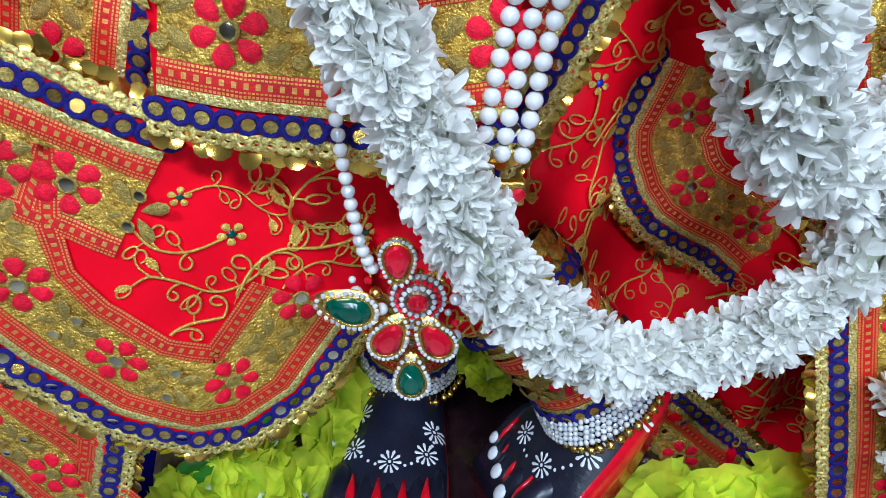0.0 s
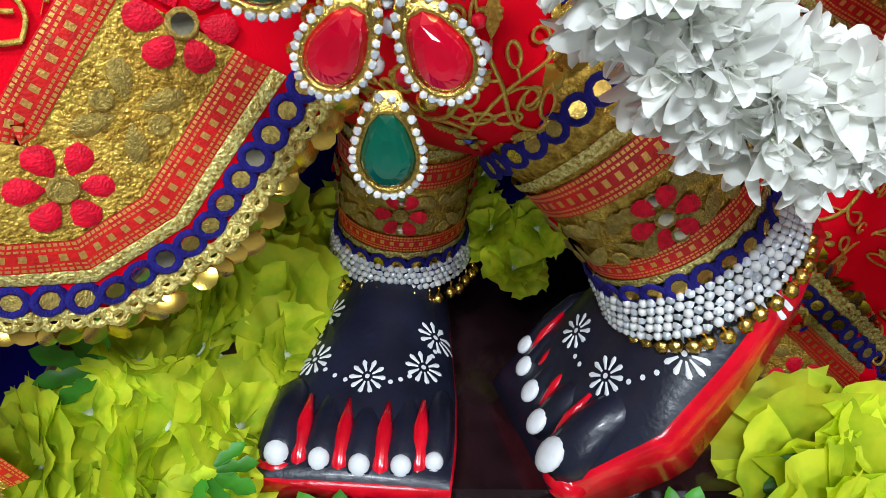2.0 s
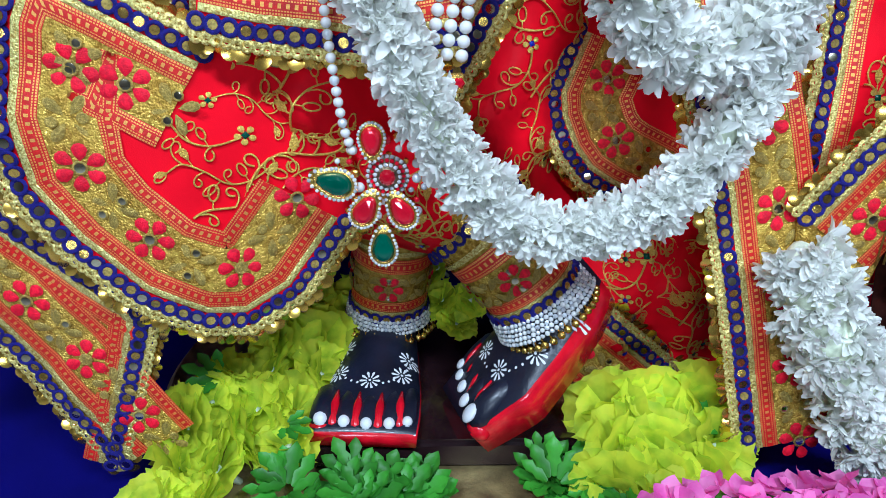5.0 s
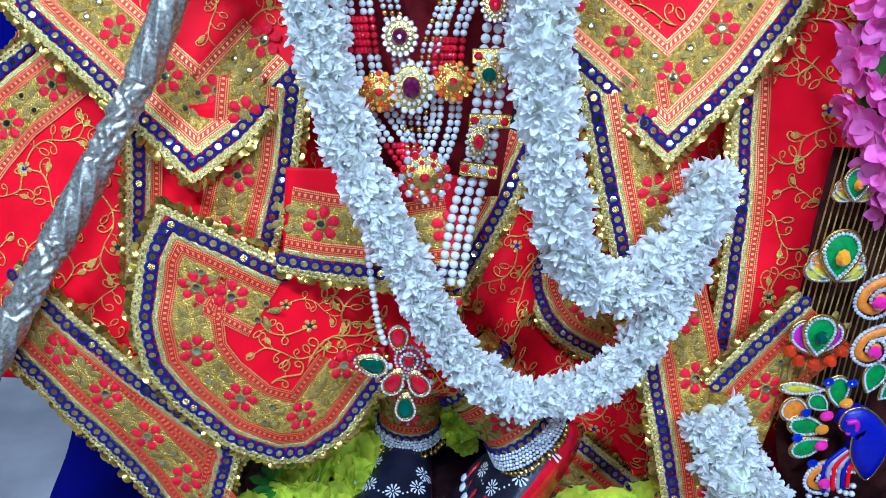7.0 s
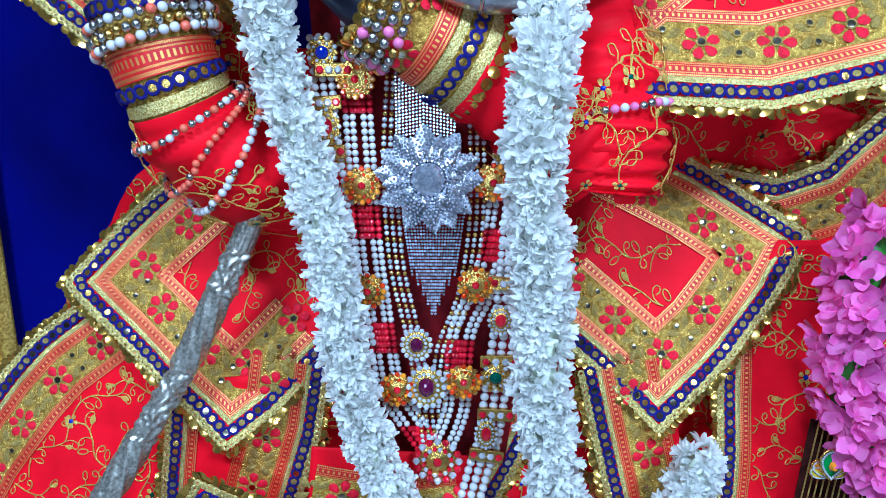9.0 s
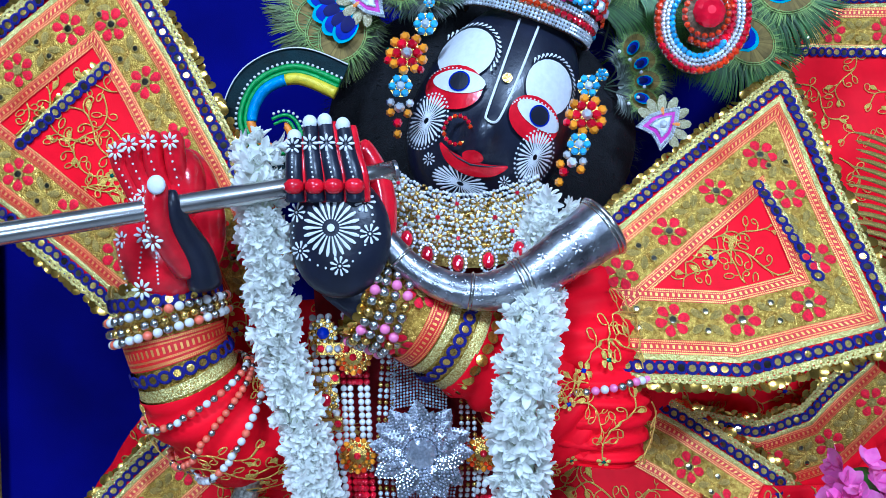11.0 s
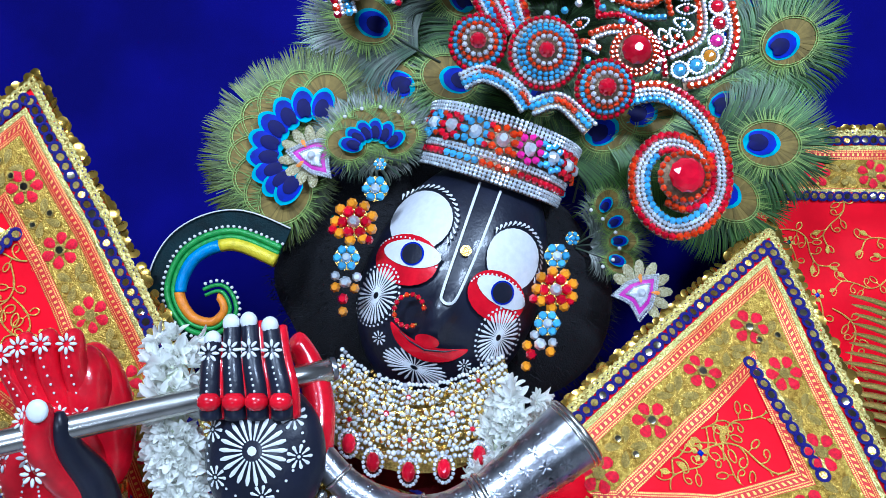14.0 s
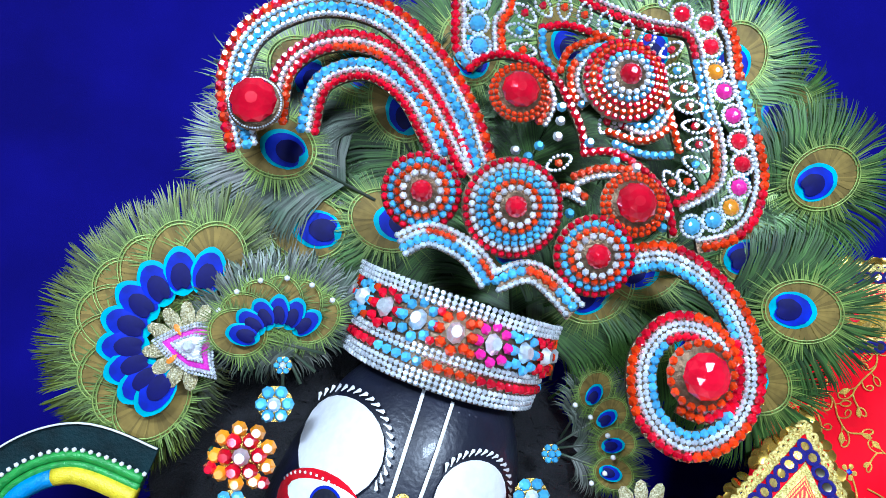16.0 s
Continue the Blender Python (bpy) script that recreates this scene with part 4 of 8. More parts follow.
def rosette(bm, c, r, n, mat, surf, start=0.25, off=0.0012, dots=True, sx=1.0, sy=1.0, thick=0.0):
    """A painted wheel of tapering strokes."""
    for k in range(n):
        a = 2 * math.pi * k / n
        p = [(c[0] + sx * r * f * math.cos(a), c[1] + sy * r * f * math.sin(a)) for f in (start, 0.6, 0.85, 1.0)]
        w = thick or r * min(0.3, 3.2 / n)
        stroke(bm, p, [w * 0.35, w * 0.6, w, w * 0.5], mat, off, surf)
    if dots:
        patch(bm, c, (r * 0.14, r * 0.14), mat, off + 0.0004, seg=8, surf=surf)


def dots(bm, pts, r, mat, surf, off=0.0012):
    for p in pts:
        patch(bm, p, (r, r), mat, off, seg=7, surf=surf)


B_, R_, W_, Y_, N_ = 0, 1, 2, 3, 4
bm = bmesh.new()
# trunk and thighs, under the clothes
blob(bm, (0.03, 0.46, 0.55), (0.15, 0.085, 0.32), B_)
blob(bm, (0.03, 0.45, 0.75), (0.12, 0.08, 0.14), B_)
# head: a fine grid so that the brow, nose and lips have relief
rows = []
for j in range(33):
    v = -math.pi / 2 + math.pi * j / 32
    row = []
    for i in range(48):
        u = 2 * math.pi * i / 48
        x, y, z = HA[0] * math.cos(v) * math.cos(u), HA[1] * math.cos(v) * math.sin(u), (HA[2] if v < 0 else 0.125) * math.sin(v)
        if y < -0.01:
            row.append(bm.verts.new(face_point(x, z)))
        else:
            row.append(bm.verts.new(HEAD @ Vector((x, y, z))))
    rows.append(row)
for a, b in zip(rows, rows[1:]):
    for i in range(48):
        bm.faces.new((a[i], a[(i + 1) % 48], b[(i + 1) % 48], b[i])).material_index = B_
for s, (bx, bz, bw, bh), (ex, ez, ew, eh, et), (rx, rz, rw, rh), (cx, cz, cw, ch) in (
        (-1, (-0.0445, 0.0455, 0.0255, 0.0265), (-0.0389, 0.0163, 0.0215, 0.0128, 11), (-0.0415, 0.0105, 0.0280, 0.0190), (-0.0523, -0.0248, 0.0165, 0.0235)),
        (1, (0.0355, 0.0455, 0.0220, 0.0250), (0.0372, 0.0165, 0.0198, 0.0122, -5), (0.0350, 0.0120, 0.0262, 0.0178), (0.0490, -0.0165, 0.0155, 0.0225))):
    patch(bm, (bx, bz), (bw, bh), W_, 0.0030, 10 * s, lambda t: 1 - 0.06 * math.sin(t) ** 3)
    patch(bm, (rx, rz), (rw, rh), R_, 0.0042, et, lambda t: 1.0 - 0.08 * math.cos(2 * t))
    patch(bm, (ex, ez), (ew, eh), W_, 0.0052, et, lambda t: 1 - 0.16 * math.sin(t) ** 2 + 0.10 * math.cos(t) ** 8)
    patch(bm, (ex + 0.0004, ez), (0.0094, 0.0094), N_, 0.0060)
    patch(bm, (ex + 0.0004, ez), (0.0080, 0.0080), B_, 0.0066)
    rosette(bm, (cx, cz), 1.0, 30, W_, face_point, 0.12, 0.0042, False, cw, ch, 0.0021)
    dots(bm, [(cx + 1.10 * cw * math.cos(t), cz + 1.08 * ch * math.sin(t)) for t in np.linspace(0, 2 * math.pi, 35)[:-1] if abs(cx + 1.1 * cw * math.cos(t)) < 0.0685], 0.0010, W_, face_point, 0.0042)
    for t in np.linspace(-0.35, math.pi + 0.35, 26):
        q = [(bx + bw * k * math.cos(t + e), bz + bh * k * math.sin(t + e)) for k, e in ((1.05, 0.12), (1.10, 0.06), (1.16, 0.0), (1.19, -0.01))]
        if abs(q[-1][0]) < 0.0715 and abs(q[-1][0]) > 0.012:
            stroke(bm, q, [0.0006, 0.0012, 0.0024, 0.0012], W_, 0.0034)
    dots(bm, [(rx + 0.90 * rw * math.cos(t), rz + 0.88 * rh * math.sin(t)) for t in np.linspace(0.2, 2.95, 19)], 0.0008, W_, face_point, 0.0056)
for p in ((-0.0369, -0.0547), (0.0334, -0.0473)):
    rosette(bm, p, 0.0058, 9, W_, face_point, 0.3)
stroke(bm, spline([(-0.0128, 0.092, 0), (-0.0086, 0.040, 0), (-0.0052, -0.001, 0), (-0.0025, -0.0075, 0), (0.0030, -0.0080, 0), (0.0064, -0.0030, 0), (0.0072, 0.012, 0), (0.0070, 0.046, 0), (0.0052, 0.092, 0)], 5), 0.0021, W_, 0.0016)
patch(bm, (0, -0.079), (0.022, 0.012), B_, 0.0004)
rosette(bm, (-0.002, -0.0640), 1.0, 26, W_, face_point, 0.12, 0.002, False, 0.027, 0.0125, 0.0021)
lip = spline([(-0.0325, -0.0385, 0), (-0.025, -0.0440, 0), (-0.0156, -0.0480, 0), (0.0004, -0.0498, 0), (0.0161, -0.0450, 0), (0.0242, -0.0400, 0), (0.0305, -0.0345, 0)], 5)
stroke(bm, lip, [0.0008 + 0.0108 * math.sin(math.pi * k / (len(lip) - 1)) ** 0.8 for k in range(len(lip))], R_, 0.0036)
stroke(bm, [(-0.024, -0.0415), (-0.013, -0.0455), (0.0, -0.0470), (0.014, -0.0425), (0.024, -0.0370)], [0.0004, 0.0012, 0.0016, 0.0012, 0.0004], B_, 0.0058)
patch(bm, (-0.001, -0.0400), (0.0095, 0.0050), R_, 0.0040, 8)
patch(bm, (-0.0012, 0.0345), (0.0044, 0.0044), Y_, 0.0028)
# arms as plain cores inside the sleeves
tube(bm, [(-0.150, 0.31, 0.635), (-0.19, 0.262, 0.69), (-0.208, 0.252, 0.745), (-0.202, 0.235, 0.775)], [0.03, 0.026, 0.025, 0.024], 14, B_)
tube(bm, [(0.13, 0.295, 0.65), (0.06, 0.28, 0.70), (-0.04, 0.248, 0.757), (-0.062, 0.225, 0.778)], [0.03, 0.028, 0.024, 0.022], 14, B_)

def daub(c, r, n=8, up=(0, -1, 0)):
    """A small raised paint flower of n drops round the point c."""
    m = basis(c, (1, 0, 0), up)
    for k in range(n):
        a = 2 * math.pi * k / n
        blob(bm, m @ Vector((0.66 * r * math.cos(a), 0.66 * r * math.sin(a), 0)), (0.40 * r, 0.17 * r, 0.0007), W_, m.to_3x3().to_4x4() @ Matrix.Rotation(a, 4, "Z"), 8, 5)


def drops(a, b, n, r=0.0009):
    """A row of paint dots from a to b."""
    for k in range(n):
        blob(bm, Vector(a).lerp(Vector(b), k / (n - 1)), (r, r * 0.6, r), W_, seg=6, rings=4)


# the far hand: red palm under the flute, thumb closed over it
blob(bm, (-0.203, 0.226, 0.799), (0.034, 0.026, 0.043), R_, pose(0, 0, 0, 0, -10), 24, 16)
blob(bm, (-0.181, 0.243, 0.830), (0.021, 0.020, 0.050), R_, pose(0, 0, 0, 0, -10), 24, 16)
blob(bm, (-0.184, 0.231, 0.848), (0.015, 0.016, 0.030), R_, pose(0, 0, 0, 0, -6), 20, 14)
for k, (x0, x1, z1) in enumerate(((-0.2215, -0.2285, 0.874), (-0.2110, -0.2180, 0.879), (-0.1980, -0.2035, 0.881), (-0.1840, -0.1870, 0.881))):
    tip = Vector((x1, 0.214, z1))
    tube(bm, spline([(x0 + 0.004, 0.232, 0.822), (x0, 0.226, 0.842), (x1 - 0.001, 0.219, 0.864), tip, (x1 + 0.001, 0.217, z1 + 0.007)], 3), [0.0082, 0.0084, 0.0086, 0.0086, 0.0085, 0.0084, 0.0082, 0.008, 0.0078, 0.0074, 0.0066, 0.0052, 0.003], 12, R_)
    daub(tip + Vector((0, -0.0085, -0.001)), 0.0068, 8)
    drops(tip + Vector((0, -0.0078, -0.010)), (x0, 0.2175, 0.842), 6)
    daub(Vector((x0 + 0.002, 0.2170, 0.834)), 0.0060, 8)
tube(bm, spline([(-0.176, 0.212, 0.786), (-0.181, 0.196, 0.800), (-0.184, 0.179, 0.818), (-0.182, 0.170, 0.836), (-0.179, 0.170, 0.848)], 4), [0.013, 0.0125, 0.012, 0.0115, 0.011, 0.0105, 0.010, 0.0096, 0.0093, 0.0090, 0.0087, 0.0084, 0.0081, 0.0077, 0.0070, 0.0056, 0.0032], 14, R_)
tube(bm, spline([(-0.166, 0.218, 0.772), (-0.167, 0.206, 0.795), (-0.1725, 0.186, 0.818), (-0.1735, 0.177, 0.834), (-0.173, 0.176, 0.842)], 4), [0.013, 0.0128, 0.0125, 0.012, 0.0115, 0.011, 0.010, 0.0092, 0.0085, 0.008, 0.0074, 0.0068, 0.006, 0.005, 0.004, 0.003, 0.002], 12, B_)
blob(bm, (-0.178, 0.1610, 0.8445), (0.0066, 0.003, 0.0068), W_, seg=12, rings=8)
daub(Vector((-0.189, 0.1650, 0.838)), 0.0055)
daub(Vector((-0.187, 0.1745, 0.806)), 0.0075)
drops((-0.188, 0.164, 0.832), (-0.187, 0.168, 0.815), 5)
drops((-0.188, 0.182, 0.797), (-0.194, 0.1985, 0.774), 8)
for c, r in (((-0.2045, 0.1995, 0.8100), 0.0078), ((-0.2240, 0.2050, 0.8065), 0.0065), ((-0.2085, 0.2030, 0.7690), 0.0078)):
    daub(Vector(c), r)
drops((-0.206, 0.1985, 0.801), (-0.210, 0.2010, 0.778), 7)
drops((-0.229, 0.2090, 0.799), (-0.222, 0.2080, 0.768), 8)
# the near hand: black back with red finger sides
P2 = Matrix.Translation((-0.0605, 0.208, 0.8085))


def palm_point(a, b, off=0.0):
    s = max(0.05, 1 - (a / 0.0385) ** 2 - (b / 0.047) ** 2)
    return P2 @ Vector((a, 0.004 - 0.019 * math.sqrt(s) - off, b))


blob(bm, P2 @ Vector((0, 0.004, 0)), (0.0385, 0.019, 0.047), B_, seg=28, rings=18)
for k, (x0, x1, z1) in enumerate(((-0.0300, -0.0320, 0.0725), (-0.0150, -0.0205, 0.0830), (-0.0010, -0.0095, 0.0842), (0.0140, 0.0040, 0.0812))):
    f = spline([P2 @ Vector((x0, -0.011, 0.026)), P2 @ Vector((x0 - 0.0005, -0.0135, 0.043)), P2 @ Vector(((x0 + x1) / 2, -0.011, 0.060)), P2 @ Vector((x1, -0.003, z1))], 4)
    n = len(f)
    tube(bm, f, [0.0072 - 0.0016 * i / (n - 1) for i in range(n)], 12, B_)
    tube(bm, [p + Vector((0.0058, 0.003, 0)) for p in f], [0.0050 - 0.0012 * i / (n - 1) for i in range(n)], 10, R_)
    blob(bm, f[-1] + Vector((0, -0.003, 0.001)), (0.0056, 0.004, 0.0060), W_, seg=12, rings=8)
    blob(bm, P2 @ Vector((x0, -0.0175, 0.0365)), (0.0078, 0.0062, 0.0062), R_, seg=8, rings=5)
    c = f[n - 4]
    daub(c + Vector((0, -0.0068, 0.002)), 0.0066)
    drops(f[n - 5] + Vector((0, -0.0068, -0.003)), f[4] + Vector((0, -0.0068, 0)), 5)
tube(bm, spline([P2 @ Vector((0.030, 0.014, -0.002)), P2 @ Vector((0.0305, 0.024, 0.026)), P2 @ Vector((0.0235, 0.030, 0.052)), P2 @ Vector((0.0145, 0.030, 0.068)), P2 @ Vector((0.011, 0.028, 0.072))], 3), [0.0115, 0.0112, 0.011, 0.0108, 0.0105, 0.010, 0.0095, 0.009, 0.0088, 0.0085, 0.008, 0.0068, 0.0035], 12, R_)
rosette(bm, (-0.0035, 0.0065), 0.0212, 22, W_, palm_point, 0.3, thick=0.0028)
for p in ((-0.0310, 0.0180), (-0.0275, -0.0105), (0.0025, -0.0215), (0.0245, 0.0020), (0.0205, 0.0255)):
    rosette(bm, p, 0.0075, 9, W_, palm_point, 0.3)
dots(bm, [(-0.033, 0.008), (-0.034, 0.003), (-0.033, -0.001), (-0.020, -0.017), (-0.014, -0.021), (-0.008, -0.023), (0.012, -0.018), (0.017, -0.012), (0.021, -0.006), (0.027, 0.011), (0.026, 0.016)], 0.0009, W_, palm_point)


# feet
def foot(m, wide_l, wide_r, toes, flowers, trail, rise, red, sole, tuck, flat=False):
    """A painted foot; widths run along b (towards the toes), toes: across, reach, radius."""
    bs, wl, wr = zip(*[(b, l, r) for (b, l), r in zip(wide_l, wide_r)])

    def top(a, b, off=0.0):
        h = 0.010 + rise * max(0.0, 0.03 - b) / 0.105
        fall = max(0.10, 1 - 0.80 * max(0.0, (b - 0.034) / 0.030))
        w = float(np.interp(b, bs, wr if a > 0 else wl))
        return m @ Vector((a, -b, 0.008 + (h + 0.004) * fall * math.sqrt(max(0.0, 1 - (a / (w * 1.02)) ** 2)) + off))
    rows = []
    for j in range(19):
        b = bs[0] + (bs[-1] - bs[0]) * j / 18
        l, r = float(np.interp(b, bs, wl)), float(np.interp(b, bs, wr))
        t = tuck * max(0.0, (0.03 - b) / 0.115)
        row = [bm.verts.new(m @ Vector((-l * 0.97, -b, sole))), bm.verts.new(m @ Vector((-l * 1.02, -b, 0.008)))]
        for i in range(21):
            u = -math.cos(math.pi * (i + 0.5) / 21)
            row.append(bm.verts.new(top(u * (r if u > 0 else l), b)))
        row += [bm.verts.new(m @ Vector((r * 1.02, -b, 0.008))), bm.verts.new(m @ Vector((r - t, -b, sole)))]
        rows.append(row)
    n = len(rows[0])
    for a, b in zip(rows, rows[1:]):
        for i in range(n - 1):
            bm.faces.new((a[i], a[i + 1], b[i + 1], b[i])).material_index = R_ if i <= 1 or i >= n - 2 - red else B_
        bm.faces.new((a[0], b[0], b[-1], a[-1])).material_index = R_
    bm.faces.new(rows[0]).material_index = B_
    bm.faces.new(rows[-1]).material_index = R_
    turn = m.to_3x3().to_4x4()
    for k, (x, reach, r) in enumerate(toes):
        tube(bm, [m @ Vector((x * 0.96, -reach + 0.052, 0.010)), m @ Vector((x, -reach + 0.034, 0.0135)), m @ Vector((x, -reach + 0.020, 0.0125)), m @ Vector((x, -reach + 0.006, 0.0095)), m @ Vector((x, -reach - 0.001, 0.0065))], [r * 0.3, r * 0.85, r * 0.98, r, r * 0.7], 12, B_)
        blob(bm, m @ Vector((x, -reach - 0.001, 0.003)), (r * 1.08, r * 0.75, r * 0.85), R_, turn, 14, 10)
        blob(bm, m @ Vector((x, -reach + 0.0005, 0.0095 + 0.34 * r)), (r * 0.56, r * 0.42, r * 0.60), W_, turn @ pose(0, 0, 0, -38), 14, 10) if not flat else blob(bm, m @ Vector((x, -reach + 0.002, 0.0082 + 0.93 * r)), (r * 0.60, r * 0.72, r * 0.30), W_, turn @ pose(0, 0, 0, 14), 14, 10)
        if k < len(toes) - 1:
            x2, reach2, r2 = toes[k + 1]
            xm, rm = (x + x2) / 2, (reach + reach2) / 2
            tube(bm, [m @ Vector((xm, -rm + 0.030, 0.0205)), m @ Vector((xm, -rm + 0.016, 0.0180)), m @ Vector((xm, -rm + 0.002, 0.0100)), m @ Vector((xm, -rm - 0.003, 0.002))], [0.0012, 0.0036, 0.0042, 0.0042] if not flat else [0.0010, 0.0024, 0.0030, 0.0034], 8, R_)
    for p in flowers:
        rosette(bm, p, 0.0086, 10, W_, top, 0.3, thick=0.0024)
    dots(bm, trail, 0.0012, W_, top)


BACK = (-0.085, -0.06, -0.02, 0.02, 0.05, 0.071)
foot(Matrix.Translation((-0.036, 0.375, 0.0)) @ pose(0, 0, 0, 0, 0, -4), list(zip(BACK, (0.026, 0.031, 0.035, 0.0395, 0.0425, 0.0430))), (0.026, 0.031, 0.036, 0.0410, 0.0425, 0.0415),
     ((-0.0350, 0.0610, 0.0105), (-0.0160, 0.0625, 0.0088), (0.0020, 0.0645, 0.0086), (0.0200, 0.0635, 0.0084), (0.0340, 0.0600, 0.0074)),
     ((-0.0290, 0.0104), (-0.0007, 0.0229), (0.0250, 0.0136), (0.0290, -0.0070), (-0.0275, -0.0190)),
     ((-0.022, 0.018), (-0.0165, 0.022), (-0.011, 0.0245), (0.0105, 0.0245), (0.015, 0.0225), (0.019, 0.020), (0.0285, 0.005), (0.0295, 0.0015), (-0.0295, -0.001), (-0.0295, -0.006), (-0.029, -0.010)), 0.034, 1, -0.004, 0.0)
foot(Matrix.Translation((0.090, 0.358, 0.043)) @ Matrix(((0.277, 0.756, -0.593), (-0.959, 0.252, -0.127), (0.053, 0.605, 0.795))).to_4x4(), list(zip(BACK, (0.022, 0.028, 0.032, 0.036, 0.0385, 0.034))), (0.024, 0.0390, 0.0500, 0.0560, 0.0470, 0.0400),
     ((-0.0325, 0.0470, 0.0072), (-0.0205, 0.0530, 0.0078), (-0.0045, 0.0565, 0.0084), (0.0130, 0.0610, 0.0090), (0.0340, 0.0625, 0.0118)),
     ((-0.0058, 0.0200), (0.0240, 0.0220), (0.0410, -0.0080), (0.0365, -0.0470)),
     ((0.004, 0.0275), (0.009, 0.028), (0.0335, 0.016), (0.0365, 0.0105), (0.039, 0.005), (0.043, -0.020), (0.043, -0.026), (0.042, -0.032), (0.040, -0.037), (0.034, -0.058), (0.032, -0.064)), 0.030, 2, -0.016, 0.016, True)
tube(bm, [(-0.030, 0.445, 0.02), (-0.026, 0.445, 0.09), (-0.02, 0.44, 0.2)], [0.028, 0.029, 0.036], 16, B_)
tube(bm, [(0.108, 0.350, 0.095), (0.085, 0.358, 0.12), (0.04, 0.39, 0.19)], [0.030, 0.032, 0.036], 16, B_)
bmesh.ops.recalc_face_normals(bm, faces=bm.faces[:])
tagged(finish("statue", bm, [BLACK, STONE_RED, WHITE, GOLD, GEM_NAVY]), "black stone statue with red and white painted decoration", "statue")


# ---- hair, crown and feathers ----
def wig():
    bm = bmesh.new()
    m = Matrix.Translation((0.053, 0.435, 0.925)) @ Matrix.Rotation(radians(14), 4, "Y")
    r = bmesh.ops.create_uvsphere(bm, u_segments=40, v_segments=28, radius=1.0)
    for v in r["verts"]:
        c = v.co
        k = 1 + 0.05 * noise.noise(c * 2.3)
        v.co = m @ Vector((c.x * 0.164 * k, c.y * 0.088 * k, c.z * (0.124 if c.z > 0 else 0.128) * k))
    rng = random.Random(5)
    tufts = [f.calc_center_median() for f in bm.faces]
    normals = [f.normal.copy() for f in bm.faces]
    for p, n in zip(tufts, normals):
        if p.y > 0.45:
            continue
        n = (p - m.translation).normalized()
        for _ in range(4):
            q = p + Vector((rng.uniform(-1, 1), rng.uniform(-1, 1), rng.uniform(-1, 1))) * 0.006
            t = (n + Vector((rng.uniform(-1, 1), rng.uniform(-1, 1), rng.uniform(-1.4, 0.4))) * 0.8).normalized()
            s = t.orthogonal().normalized() * 0.0006
            e = q + t * rng.uniform(0.006, 0.012)
            bm.faces.new([bm.verts.new(q - s), bm.verts.new(q + s), bm.verts.new(e)])
    tagged(finish("wig", bm, HAIR), "fuzzy black velvet wig round the statue's head", "wig")


wig()


def barbs_build(seed, rx=0.05, rz=0.056, barbs=170, droop=0.006, width=0.00046):
    """The barbs of one peacock feather tip, swept from the shaft to an oval outline; local y points to the tip."""
    def build(bm):
        r = random.Random(seed)
        for k in range(barbs):
            side = 1 if k % 2 else -1
            f = (k // 2) / (barbs // 2 - 1)
            a = radians(128 * (1 - f) ** 0.9) + r.uniform(-0.05, 0.05)
            reach = 1 + r.uniform(-0.09, 0.05)
            p0 = Vector((0, -rz * 0.75 + rz * 0.95 * f, 0.001))
            p1 = Vector((side * rx * math.sin(a) * reach, rz * math.cos(a) * reach, 0.001 + r.uniform(0.0, 0.004)))
            ctrl = (p0 + p1) / 2 + Vector((side * 0.1 * rx, 0.22 * rz, 0.002))
            tip = p1 + Vector((side * r.uniform(-0.002, 0.004), -droop * r.random(), -0.003))
            prev = None
            n = Vector((-(p1 - p0).y, (p1 - p0).x, 0)).normalized() * width
            for t, ww in ((0.0, 0.8), (0.3, 1.2), (0.6, 1.2), (0.85, 0.8), (1.0, 0.12)):
                p = p0 * (1 - t) ** 2 + ctrl * 2 * t * (1 - t) + tip * t * t
                cur = [bm.verts.new(p - n * ww), bm.verts.new(p + n * ww)]
                if prev:
                    bm.faces.new((prev[0], prev[1], cur[1], cur[0]))
                prev = cur
        tube(bm, [(0, -rz * 1.1, 0.001), (0, -0.01, 0.002), (0, rz * 0.35, 0.003)], [0.0012, 0.001, 0.0004], 5)
    return build


EYE_LIME = material("feather_eye_lime_ring", (0.22, 0.30, 0.06), 0.4, 0.3, 0.3, 80)


